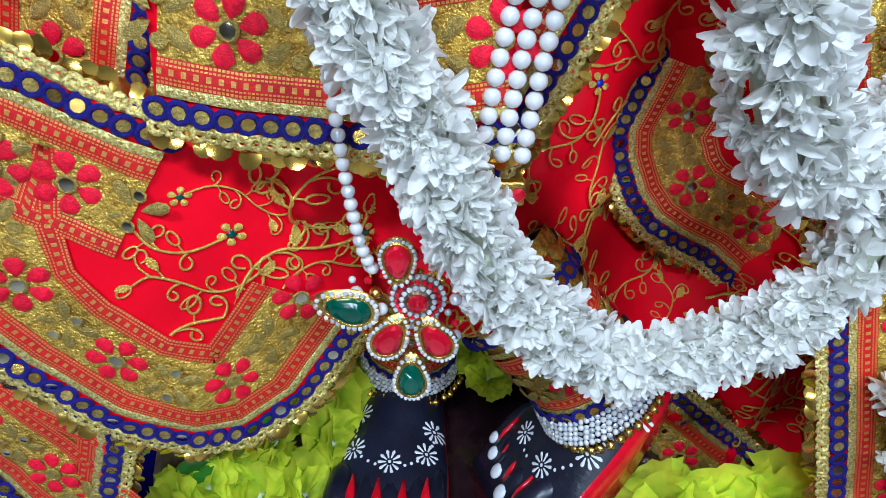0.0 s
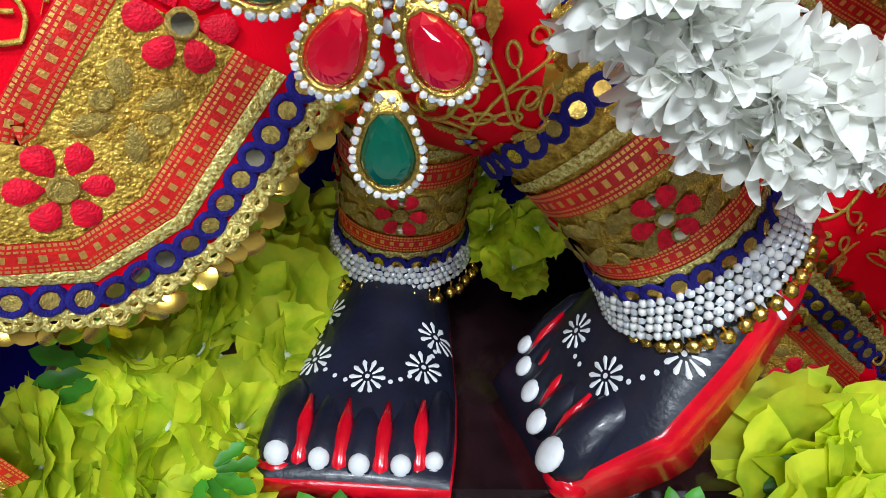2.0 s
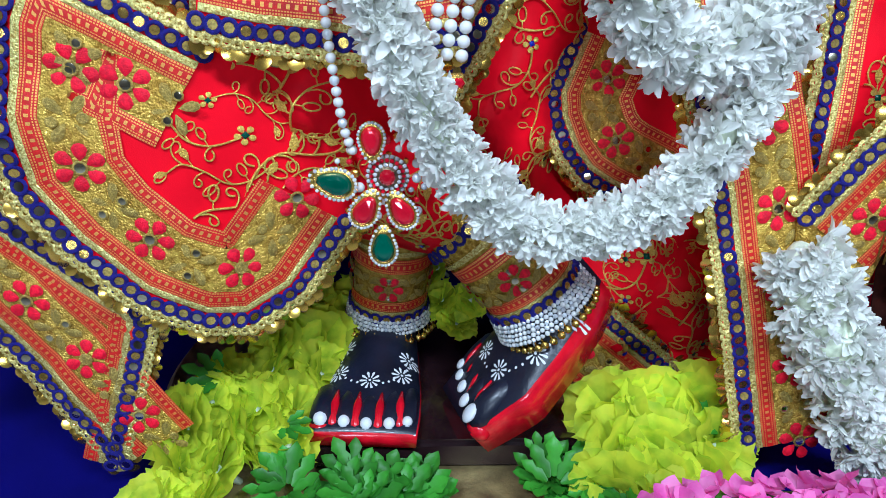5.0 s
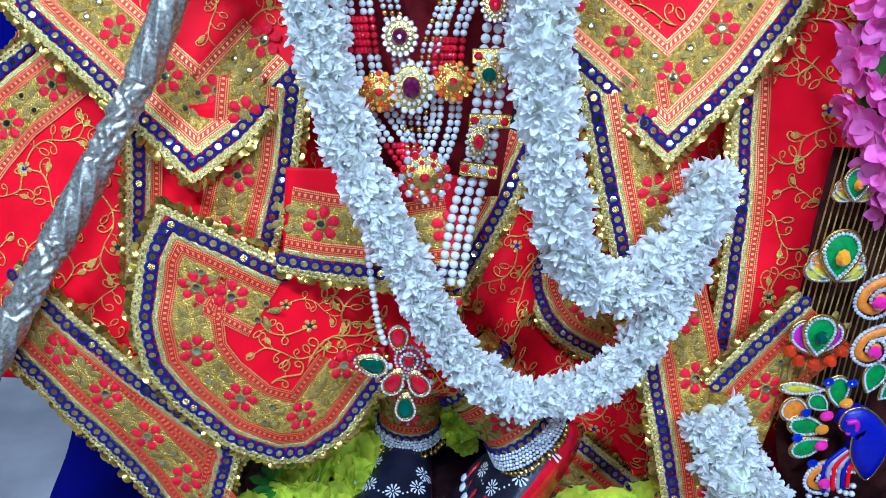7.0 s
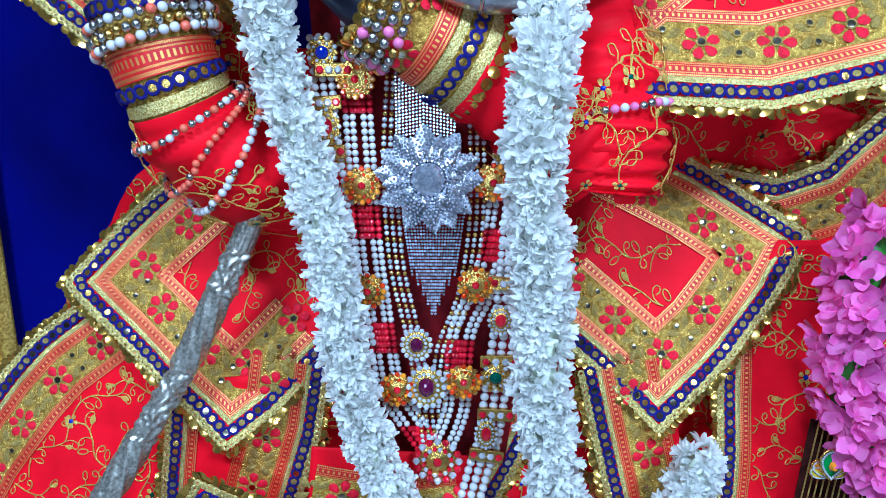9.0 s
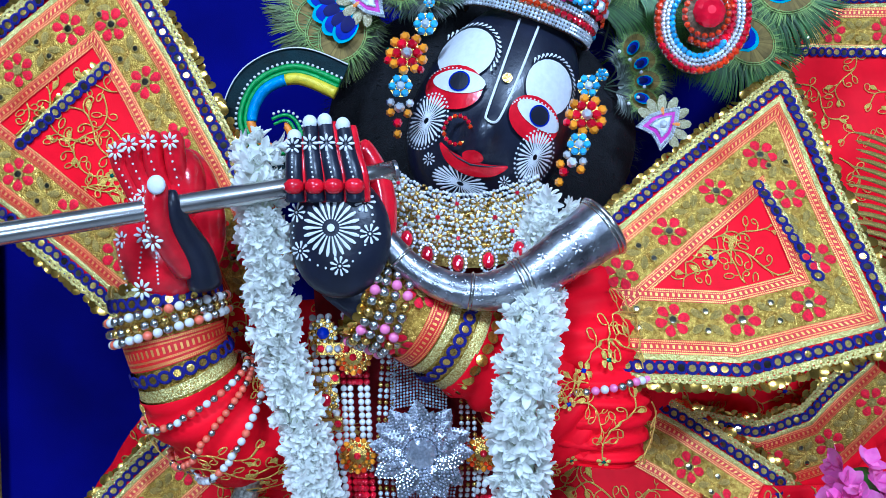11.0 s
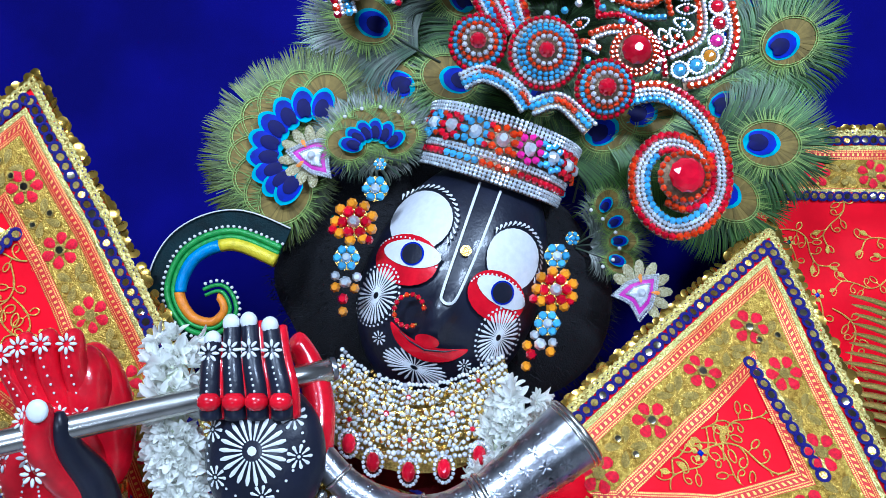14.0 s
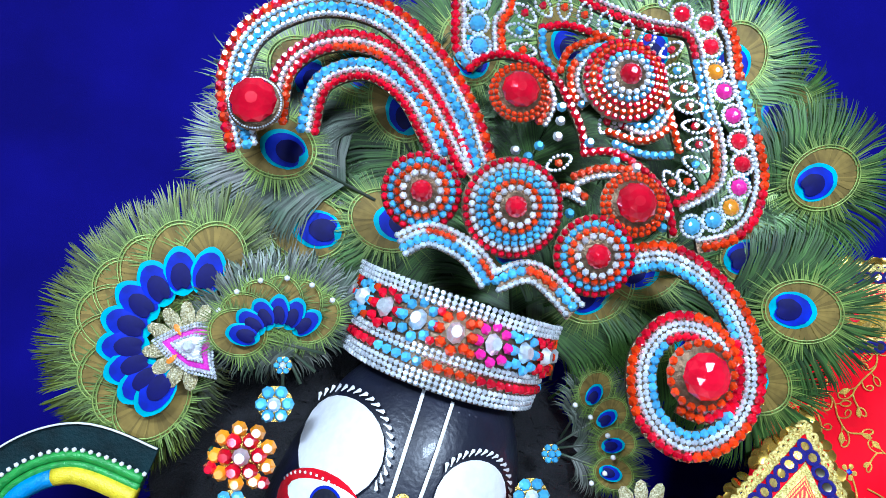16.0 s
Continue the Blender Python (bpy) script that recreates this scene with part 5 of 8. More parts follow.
def eye_build(seed, eye, lift, slim=1.0):
    def build(bm):
        r = random.Random(seed)
        for sx, sy, cy, h, mat in ((0.0245, 0.031, 0.004, 0.0052, 0), (0.0222, 0.028, 0.004, 0.0058, 1), (0.0136 * slim, 0.0172, -0.003, 0.0066, 2), (0.0116 * slim, 0.0146, -0.0045, 0.0074, 3), (0.0078 * slim, 0.0098, -0.0075, 0.0088, 4)):
            m = Matrix.Translation((0, cy * eye, h + (lift if mat < 2 else lift * 1.8))) @ Matrix.Diagonal((sx * eye, sy * eye, 1, 1))
            if mat < 2:
                n = 150 if mat == 0 else 64
                for k in range(n):
                    t = 2 * math.pi * (k + r.uniform(-0.3, 0.3)) / n
                    q = r.uniform(0.95, 1.55) if mat == 0 else r.uniform(0.93, 1.03)
                    d = math.pi / n * 1.5
                    z = r.uniform(0, 0.0006)
                    vs = [bm.verts.new(m @ Vector((f * math.cos(t + e), f * math.sin(t + e), z))) for f, e in ((0.1, 0), (0.8, -d), (q, -d * (0.5 if mat else 0.15)), (q, d * (0.5 if mat else 0.15)), (0.8, d))]
                    bm.faces.new(vs).material_index = mat
                continue
            seg = 24
            rim = []
            for k in range(seg):
                t = 2 * math.pi * k / seg
                q = 1 + 0.02 * r.uniform(-1, 1)
                if mat >= 3:
                    q *= 1 - 0.3 * math.exp(-((t - 1.5 * math.pi) / 0.4) ** 2)
                rim.append(bm.verts.new(m @ Vector((math.cos(t) * q, math.sin(t) * q, 0))))
            c = bm.verts.new(m @ Vector((0, 0, 0.0012)))
            for k in range(seg):
                bm.faces.new((rim[k], rim[(k + 1) % seg], c)).material_index = mat
        for f, h in ((0.97, 0.0069), (1.06, 0.0066)):
            disc(bm, Matrix.Translation((0, 0.004 * eye, h + lift)) @ Matrix.Diagonal((0.0222 * eye, 0.028 * eye, 1, 1)), f, 0.0002, 32, 5, f - 0.035)
    return build


EYES = [EYE_RIM, EYE_BRONZE, EYE_TEAL, EYE_BLUE, EYE_CORE, EYE_LIME]


def feather_kind(seed, rx, rz, eye, mat, barbs=170, lift=0.0, droop=0.006, slim=1.0):
    return (mesh_of("feather", barbs_build(seed, rx, rz, barbs, droop), [mat]), mesh_of("feather_eye", eye_build(seed, eye, lift, slim), EYES) if eye else None)


def plant(kind, parent, m):
    """A feather with its eye as a sub-part."""
    ob = piece("feather", kind[0], parent, m)
    if kind[1]:
        e = new("feather_eye", kind[1])
        e.parent = ob


CREST = [feather_kind(k, 0.062, 0.066, 0.95, BARB, 400, droop=0.004) for k in range(3)]
MAUVE = [feather_kind(k + 5, 0.063, 0.067, 1.0, BARB_GREY, 400, droop=0.004) for k in range(2)]
FAN = [feather_kind(k + 9, 0.034, 0.058, 0.9, BARB_LIT, 380, 0.009, 0.002, 0.84) for k in range(3)]
SMALL = [feather_kind(k + 15, 0.026, 0.044, 0.6, BARB_GREY, 170, 0.006, 0.006, 0.8) for k in range(2)]
LOOSE = [feather_kind(k + 20, 0.06, 0.075, 0, m, 190, 0, 0.02) for k, m in enumerate((BARB, BARB, BARB_GREY))]
rng = random.Random(11)
crest = thing("feather_crest", "tall crest of green peacock feathers behind the crown", "feathers")
for k in range(120):
    u = rng.random()
    x, z = -0.03 + 0.39 * u, 1.02 + rng.random() * 0.24
    if z < 1.06 and x < 0.2 or (x < 0.02 and z < 1.1):
        continue
    a = math.degrees(math.atan2(x - 0.15, z - 0.95))
    plant(rng.choice(LOOSE), crest, facing(x, 0.405 + rng.uniform(0, 0.02), z, -a + rng.uniform(-25, 25)))
for x, z, a, kind in ((-0.013, 1.160, 62, 1), (0.008, 1.106, 80, 1), (0.040, 1.222, 30, 1), (0.072, 1.190, 20, 0), (0.005, 1.215, 45, 1), (0.064, 1.110, 70, 0), (0.12, 1.23, 10, 0), (0.19, 1.24, 5, 0),
                      (0.25, 1.235, -12, 0), (0.31, 1.225, -28, 0), (0.345, 1.19, -45, 0), (0.366, 1.138, -62, 0), (0.345, 1.046, -100, 0), (0.317, 1.085, -75, 0), (0.145, 1.095, 0, 0), (0.20, 1.06, -60, 0),
                      (0.235, 1.075, -70, 0), (0.31, 1.0, -120, 0), (0.275, 1.02, -110, 0), (0.33, 1.15, -50, 0)):
    plant(rng.choice(MAUVE if kind else CREST), crest, facing(x, 0.385 + rng.uniform(-0.006, 0.006), z, a, rng.uniform(-8, 8), rng.uniform(-8, 8)))
fan = thing("feather_fan", "spread fan of bronze and blue peacock feathers", "feathers")
for k, (a, d) in enumerate(((-12, 0.050), (8, 0.050), (28, 0.047), (48, 0.045), (68, 0.043), (88, 0.041), (108, 0.038), (128, 0.036), (146, 0.034))):
    x, z = -0.060 - d * math.sin(radians(a)), 1.026 + d * math.cos(radians(a))
    plant(FAN[k % 3], fan, facing(x, 0.360 - 0.0006 * k, z, a, 0, 6))
fan2 = thing("feather_fan", "small dark peacock feather fan with tiny pearls at the temple", "feathers")
for k, a in enumerate((-52, -25, 0, 25, 50, 75)):
    plant(SMALL[k % 2], fan2, facing(-0.002 - 0.022 * math.sin(radians(a)), 0.345 - 0.002 * k, 1.029 + 0.020 * math.cos(radians(a)), a))
fan3 = thing("feather_fan", "peacock feather cluster with tiny pearls beside the ear", "feathers")
for k, (x, z, a) in enumerate(((0.192, 0.992, -35), (0.200, 0.976, -60), (0.203, 0.958, -85), (0.200, 0.940, -110))):
    plant(SMALL[k % 2], fan3, facing(x + 0.008, 0.388 - 0.002 * k, z, a, scale=0.78))
bm = bmesh.new()
for a in range(-50, 80, 22):
    bead(bm, (-0.002 - 0.041 * math.sin(radians(a)), 0.325, 1.029 + 0.038 * math.cos(radians(a))), 0.0020)
part("pearl_trim", bm, PEARL, fan2)
bm = bmesh.new()
for x, z in ((0.178, 0.985), (0.188, 0.977), (0.199, 0.965), (0.202, 0.951), (0.196, 0.941), (0.187, 0.935)):
    bead(bm, (x + 0.006, 0.366, z), 0.0020)
part("pearl_trim", bm, PEARL, fan3)


# ---- rhinestone work ----
def stones_along(bm, pts, r, mats, y=None, gap_=1.98, h=0.9, cycle=1):
    """A row of set stones along a path in the (x, z) plane; mats: indices that take turns in runs of cycle."""
    path = [Vector((p[0], p[1] if len(p) > 2 else y, p[-1])) for p in pts]
    for k, (p, d) in enumerate(resample(path, r * gap_)):
        mat = mats[(k // cycle) % len(mats)]
        stone(bm, facing(p.x, p.y, p.z, k * 37), r * 1.14, r * h * 1.1, mat, 6, table=0.45)


PALETTE = [GEM_RED, GEM_ORANGE, GEM_BLUE, GEM_CLEAR, GEM_AMBER, GEM_GREEN, GOLD, GEM_PINK, CARD]
RU, OR, BL, CL, AM, GR, GO, PK = range(8)


def shifted(pts, d):
    """The path moved sideways by d in the picture plane."""
    out = []
    for i, p in enumerate(pts):
        t = (pts[min(i + 1, len(pts) - 1)] - pts[max(i - 1, 0)]).normalized()
        out.append(Vector((p.x - t.z * d, p.y, p.z + t.x * d)))
    return out


def flat_spline(pts, y, per=10):
    return spline([(x, y, z) for x, z in pts], per)


def backed(root, path, width, y_off=0.003, mat=None):
    """The dark card under rows of stones, with real thickness."""
    bm = bmesh.new()
    rows = []
    for i, p in enumerate(path):
        t = (path[min(i + 1, len(path) - 1)] - path[max(i - 1, 0)]).normalized()
        n = Vector((-t.z, 0, t.x)) * width / 2
        rows.append([bm.verts.new(q) for q in (p - n + Vector((0, 0.001, 0)), p + n + Vector((0, 0.001, 0)), p + n + Vector((0, 0.001 + y_off, 0)), p - n + Vector((0, 0.001 + y_off, 0)))])
    for a, b in zip(rows, rows[1:]):
        for k in range(4):
            bm.faces.new((a[k], a[(k + 1) % 4], b[(k + 1) % 4], b[k]))
    bm.faces.new(rows[0])
    bm.faces.new(rows[-1][::-1])
    bmesh.ops.recalc_face_normals(bm, faces=bm.faces[:])
    return part("backing", bm, mat or CARD, root, smooth=False)


def rows_of(root, pts, y, rows, per=10, name="stone_inlay"):
    """Parallel rows of stones on one curved strip; rows: (side offset, stone radius, materials, run)."""
    path = flat_spline(pts, y, per)
    lo, hi = min(r[0] - r[1] for r in rows), max(r[0] + r[1] for r in rows)
    backed(root, shifted(path, (lo + hi) / 2), hi - lo)
    for off, r, mats, run in rows:
        bm = bmesh.new()
        stones_along(bm, shifted(path, off), r, mats, cycle=run)
        part(name, bm, PALETTE, root, smooth=False)


def boss(root, x, y, z, r, rings, heart=RU, gr=0.35, name="boss", pitch=0, yaw=0):
    """A domed disc of concentric stone rings round a large cut stone."""
    m = facing(x, y, z, 0, pitch, yaw)
    bm = bmesh.new()
    disc(bm, m, r * 1.02, r * 0.62, 28, 8)
    gem(bm, m @ pose(0, 0, r * 0.40), r * gr, r * 0.3, heart, 10)
    ob = part(name, bm, PALETTE, root, smooth=False)
    n = len(rings)
    bm = bmesh.new()
    for k, mat in enumerate(rings):
        q = r * (1 - (1 - gr - 0.08) * k / n) - r * 0.07
        s = r * (1 - gr - 0.08) / n * 0.66
        cnt = max(6, int(2 * math.pi * q / (s * 2.05)))
        for j in range(cnt):
            a = 2 * math.pi * j / cnt
            stone(bm, m @ pose(q * math.cos(a), q * math.sin(a), r * 0.62 * (1 - q / r) + r * 0.02 + s * 0.2, 0, 0, j * 50), s, s * 0.9, mat, 6, table=0.45)
    part("stone_inlay", bm, PALETTE, ob, smooth=False)
    return ob


crown = thing("crown", "jewelled crown of red, sky blue and clear rhinestones", "crown")
# the brow band, curved round the forehead and tilted with the head
CROWN = HEAD @ Matrix.Translation((-0.006, 0.002, 0.089)) @ pose(0, 0, 0, -4, -5)


def band_point(a, h, out=0.0):
    r = 0.0595 + 0.005 * (h / 0.05)
    return CROWN @ Vector(((r + out) * math.sin(a), -(r * 0.95 + out) * math.cos(a), h + 0.012 * (1 - math.cos(a))))


def band_basis(a, h, out):
    p = band_point(a, h, out)
    return basis(p, band_point(a + 0.02, h, out) - p, CROWN.to_3x3() @ Vector((math.sin(a), -math.cos(a), 0.1)))


bm = bmesh.new()
grid = [[bm.verts.new(band_point(a, h)) for a in np.linspace(-1.75, 1.75, 50)] for h in (0.0, 0.012, 0.03, 0.052)]
for a, b in zip(grid, grid[1:]):
    for i in range(49):
        bm.faces.new((a[i], a[i + 1], b[i + 1], b[i]))
ob = part("band", bm, CARD, crown)
sol = ob.modifiers.new("thickness", "SOLIDIFY")
sol.thickness, sol.offset = 0.003, 1
for h, r, mats, run in ((0.0015, 0.0017, [CL], 1), (0.0048, 0.0017, [CL], 1), (0.0081, 0.0017, [CL], 1), (0.0133, 0.0030, [RU, RU, BL, OR], 5), (0.0185, 0.0017, [CL], 1), (0.0218, 0.0017, [CL], 1), (0.0482, 0.0017, [CL], 1), (0.0514, 0.0017, [CL], 1), (0.0546, 0.0017, [CL], 1)):
    bm = bmesh.new()
    n = int(3.4 * 0.0605 / (r * 2.05))
    for k in range(n):
        stone(bm, band_basis(-1.7 + 3.4 * k / n, h, 0.0035), r * 1.12, r, mats[(k // run) % len(mats)], 6)
    part("stone_inlay", bm, PALETTE, crown, smooth=False)
for k, mats in enumerate((OR, BL, RU, BL, OR, PK, BL, RU, OR)):
    m = band_basis(-1.4 + 0.35 * k, 0.0355, 0.004)
    bm = bmesh.new()
    stone(bm, m, 0.0056, 0.005, CL, 8, 1.2)
    for j in range(8):
        a = 2 * math.pi * j / 8
        stone(bm, m @ pose(0.0098 * math.cos(a), 0.0105 * math.sin(a), 0.0), 0.0036, 0.003, mats, 6)
    for u, v in ((0.0115, 0.009), (0.0115, -0.009), (0.0118, 0.0)):
        stone(bm, m @ pose(u, v, 0), 0.003, 0.0026, (RU, OR, BL)[k % 3], 6)
    part("stone_flower", bm, PALETTE, crown, smooth=False)

plume = thing("crown_ornament", "curling rhinestone plume in red, blue and white above the crown", "ornament")
YP = 0.330
boss(plume, 0.083, 0.318, 1.118, 0.0240, (RU, BL, OR, CL), RU, 0.3, pitch=8)
boss(plume, 0.1375, 0.314, 1.1075, 0.0305, (RU, CL, BL, BL, OR, CL), RU, 0.24, pitch=8)
boss(plume, 0.187, 0.318, 1.0785, 0.0248, (RU, BL, OR, CL), RU, 0.32, pitch=8)
boss(plume, 0.1445, 0.322, 1.1815, 0.0190, (OR, OR), RU, 0.62)
boss(plume, 0.2135, 0.322, 1.1105, 0.0205, (OR, OR), RU, 0.62)
boss(plume, 0.212, 0.322, 1.190, 0.0270, (RU, OR, RU, BL, CL), RU, 0.28)
boss(plume, -0.018, 0.322, 1.174, 0.017, (CL,), RU, 0.85)
boss(plume, 0.251, 0.322, 1.006, 0.021, (OR,), RU, 0.7)
rows_of(plume, [(-0.027, 1.150), (-0.034, 1.192), (-0.020, 1.225), (0.018, 1.243), (0.058, 1.236), (0.089, 1.208), (0.110, 1.172), (0.122, 1.132)], YP,
        [(0.0075, 0.0034, [RU, OR], 1), (0.003, 0.0019, [CL], 1), (-0.0025, 0.0032, [BL], 1), (-0.0072, 0.0019, [CL], 1)])
rows_of(plume, [(-0.006, 1.166), (0.0, 1.200), (0.026, 1.217), (0.059, 1.212), (0.085, 1.184), (0.100, 1.157), (0.112, 1.132)], YP + 0.001,
        [(0.006, 0.0027, [RU], 1), (0.0015, 0.0019, [CL], 1), (-0.003, 0.0028, [OR, RU], 6)])
rows_of(plume, [(0.014, 1.160), (0.022, 1.190), (0.048, 1.199), (0.072, 1.184), (0.087, 1.157), (0.095, 1.139)], YP + 0.002,
        [(0.006, 0.0030, [BL], 1), (0.0015, 0.0019, [CL], 1), (-0.003, 0.0026, [RU], 1)])
rows_of(plume, [(0.204, 1.075), (0.236, 1.079), (0.265, 1.060), (0.282, 1.030), (0.283, 0.995), (0.266, 0.970), (0.240, 0.964), (0.219, 0.983), (0.217, 1.014), (0.233, 1.034), (0.254, 1.034), (0.268, 1.020), (0.269, 0.999), (0.255, 0.986), (0.240, 0.992)], YP - 0.004,
        [(0.0062, 0.0031, [OR, RU], 7), (0.0014, 0.0019, [CL], 1), (-0.0026, 0.0019, [CL], 1), (-0.0068, 0.0027, [BL, BL, RU], 9)])
rows_of(plume, [(0.071, 1.086), (0.088, 1.092), (0.111, 1.081), (0.124, 1.063)], 0.316, [(0.006, 0.0019, [CL], 1), (0.002, 0.0019, [CL, OR], 5), (-0.002, 0.0024, [BL], 1), (-0.006, 0.0019, [CL], 1)])
rows_of(plume, [(0.127, 1.063), (0.150, 1.068), (0.174, 1.045)], 0.316, [(0.006, 0.0019, [CL], 1), (0.001, 0.0028, [BL, OR], 4), (-0.005, 0.0019, [CL], 1)])
# the tall mitre panel: nested outlines, ringed stones and leaf-shaped cells
rows_of(plume, [(0.104, 1.300), (0.108, 1.245), (0.108, 1.216), (0.115, 1.203)], YP, [(0.0035, 0.0018, [CL], 1), (-0.002, 0.0029, [BL, RU], 8)])
rows_of(plume, [(0.142, 1.300), (0.141, 1.246), (0.134, 1.232), (0.134, 1.212)], YP, [(0.002, 0.0026, [OR], 1), (-0.0025, 0.0018, [CL], 1)])
rows_of(plume, [(0.116, 1.199), (0.125, 1.206), (0.138, 1.208), (0.155, 1.203), (0.168, 1.193), (0.177, 1.176), (0.183, 1.161), (0.185, 1.148)], YP - 0.001, [(0.002, 0.0028, [RU], 1)])
rows_of(plume, [(0.160, 1.165), (0.166, 1.178), (0.163, 1.192)], YP, [(0.002, 0.0025, [OR], 1), (-0.0025, 0.0018, [CL], 1)])
rows_of(plume, [(0.286, 1.300), (0.281, 1.243), (0.287, 1.222), (0.289, 1.195), (0.295, 1.170), (0.299, 1.150), (0.301, 1.130), (0.297, 1.113), (0.290, 1.100), (0.276, 1.090), (0.256, 1.086)], YP,
        [(0.002, 0.0031, [OR, RU, OR, BL], 6), (-0.0032, 0.0019, [CL], 1)])
rows_of(plume, [(0.190, 1.250), (0.209, 1.240), (0.235, 1.231), (0.259, 1.225), (0.265, 1.202), (0.268, 1.177), (0.273, 1.157), (0.274, 1.137), (0.268, 1.123), (0.245, 1.111)], YP,
        [(0.003, 0.0019, [CL], 1), (-0.002, 0.0026, [RU, RU, BL, OR], 9)])
rows_of(plume, [(0.162, 1.228), (0.178, 1.230), (0.197, 1.224), (0.217, 1.216), (0.236, 1.205), (0.241, 1.181), (0.245, 1.161), (0.248, 1.146)], YP - 0.001, [(0.0, 0.0026, [RU, OR], 7)])
rows_of(plume, [(0.162, 1.225), (0.162, 1.212), (0.167, 1.200)], YP - 0.001, [(0.0, 0.0026, [BL], 1)])
rows_of(plume, [(0.208, 1.215), (0.193, 1.211), (0.182, 1.200), (0.182, 1.185), (0.189, 1.176)], YP - 0.002, [(0.0025, 0.0018, [CL], 1), (-0.002, 0.0025, [BL, OR], 6)])
rows_of(plume, [(0.197, 1.220), (0.179, 1.213), (0.172, 1.197)], YP - 0.002, [(0.0, 0.0025, [OR], 1)])
rows_of(plume, [(0.211, 1.166), (0.226, 1.160), (0.235, 1.166), (0.240, 1.174)], YP - 0.002, [(0.002, 0.0025, [BL], 1), (-0.0025, 0.0018, [CL], 1)])
rows_of(plume, [(0.202, 1.158), (0.221, 1.152), (0.234, 1.155), (0.244, 1.163)], YP - 0.002, [(0.001, 0.0025, [OR], 1)])
rows_of(plume, [(0.206, 1.150), (0.225, 1.143), (0.244, 1.143)], YP - 0.002, [(0.001, 0.0026, [BL], 1)])
rows_of(plume, [(0.186, 1.145), (0.203, 1.146), (0.220, 1.137), (0.233, 1.124), (0.239, 1.109), (0.241, 1.091)], YP - 0.002, [(0.0, 0.0027, [RU], 1)])
rows_of(plume, [(0.180, 1.127), (0.196, 1.132), (0.216, 1.131)], YP - 0.003, [(0.003, 0.0026, [OR], 1), (-0.002, 0.0018, [CL], 1)])
rows_of(plume, [(0.164, 1.117), (0.174, 1.121), (0.186, 1.114)], YP - 0.003, [(0.002, 0.0025, [OR], 1), (-0.0025, 0.0018, [CL], 1)])
CELLS = [(0.121, 1.245), (0.120, 1.230), (0.121, 1.215), (0.254, 1.238), (0.270, 1.232), (0.272, 1.216), (0.274, 1.199), (0.279, 1.186), (0.284, 1.170), (0.287, 1.153), (0.288, 1.138), (0.285, 1.123), (0.279, 1.110), (0.267, 1.102), (0.253, 1.098)]
for k, (x, z) in enumerate(CELLS):
    bm = bmesh.new()
    m = facing(x, YP - 0.001, z)
    gem(bm, m, 0.0056, 0.004, (BL, BL, BL, RU, RU, RU, AM, PK, PK, RU, RU, PK, AM, BL, BL)[k], 8)
    ob = part("set_stone", bm, PALETTE, plume, smooth=False)
    bm = bmesh.new()
    for j in range(16):
        t = 2 * math.pi * j / 16
        stone(bm, m @ pose(0.0070 * math.cos(t), 0.0070 * math.sin(t), 0), 0.0016, 0.0014, CL, 5)
    part("stone_edge", bm, PALETTE, ob, smooth=False)
for k, (x, z, a) in enumerate(((0.246, 1.214, 30), (0.249, 1.200, 5), (0.253, 1.188, 0), (0.256, 1.176, -5), (0.259, 1.163, -5), (0.261, 1.151, 0), (0.258, 1.138, -25), (0.252, 1.127, -50), (0.242, 1.126, -60), (0.231, 1.222, 70),
                               (0.217, 1.225, 75), (0.203, 1.231, 80), (0.190, 1.237, 80), (0.177, 1.242, 85), (0.163, 1.243, -60), (0.151, 1.238, -40), (0.147, 1.226, -15), (0.149, 1.213, -10), (0.170, 1.139, 25), (0.202, 1.166, 60), (0.212, 1.163, -60),
                               (0.228, 1.256, 80), (0.244, 1.252, 75), (0.212, 1.262, 80), (0.196, 1.268, 80))):
    bm = bmesh.new()
    m = facing(x, YP, z, a)
    for j in range(18):
        t = 2 * math.pi * j / 18
        stone(bm, m @ pose(0.0086 * math.cos(t), 0.0046 * math.sin(t) * (1 - 0.3 * abs(math.cos(t))), 0), 0.0014, 0.0013, CL, 5)
    stone(bm, m, 0.0029, 0.003, (RU, BL, OR, OR, RU)[k % 5], 6)
    part("leaf_cell", bm, PALETTE, plume, smooth=False)
rng = random.Random(3)
bm = bmesh.new()
for x, z in ((0.172, 1.174), (0.171, 1.165), (0.169, 1.155), (0.189, 1.151), (0.205, 1.139), (0.218, 1.135), (0.227, 1.125), (0.232, 1.116), (0.235, 1.105), (0.233, 1.097), (0.142, 1.146), (0.150, 1.142), (0.157, 1.149), (0.175, 1.106), (0.180, 1.120), (0.255, 1.02), (0.268, 0.982)):
    stone(bm, facing(x, YP - 0.004, z), 0.0034, 0.0034, rng.choice((BL, BL, CL)), 8)
part("stone_scatter", bm, PALETTE, plume, smooth=False)


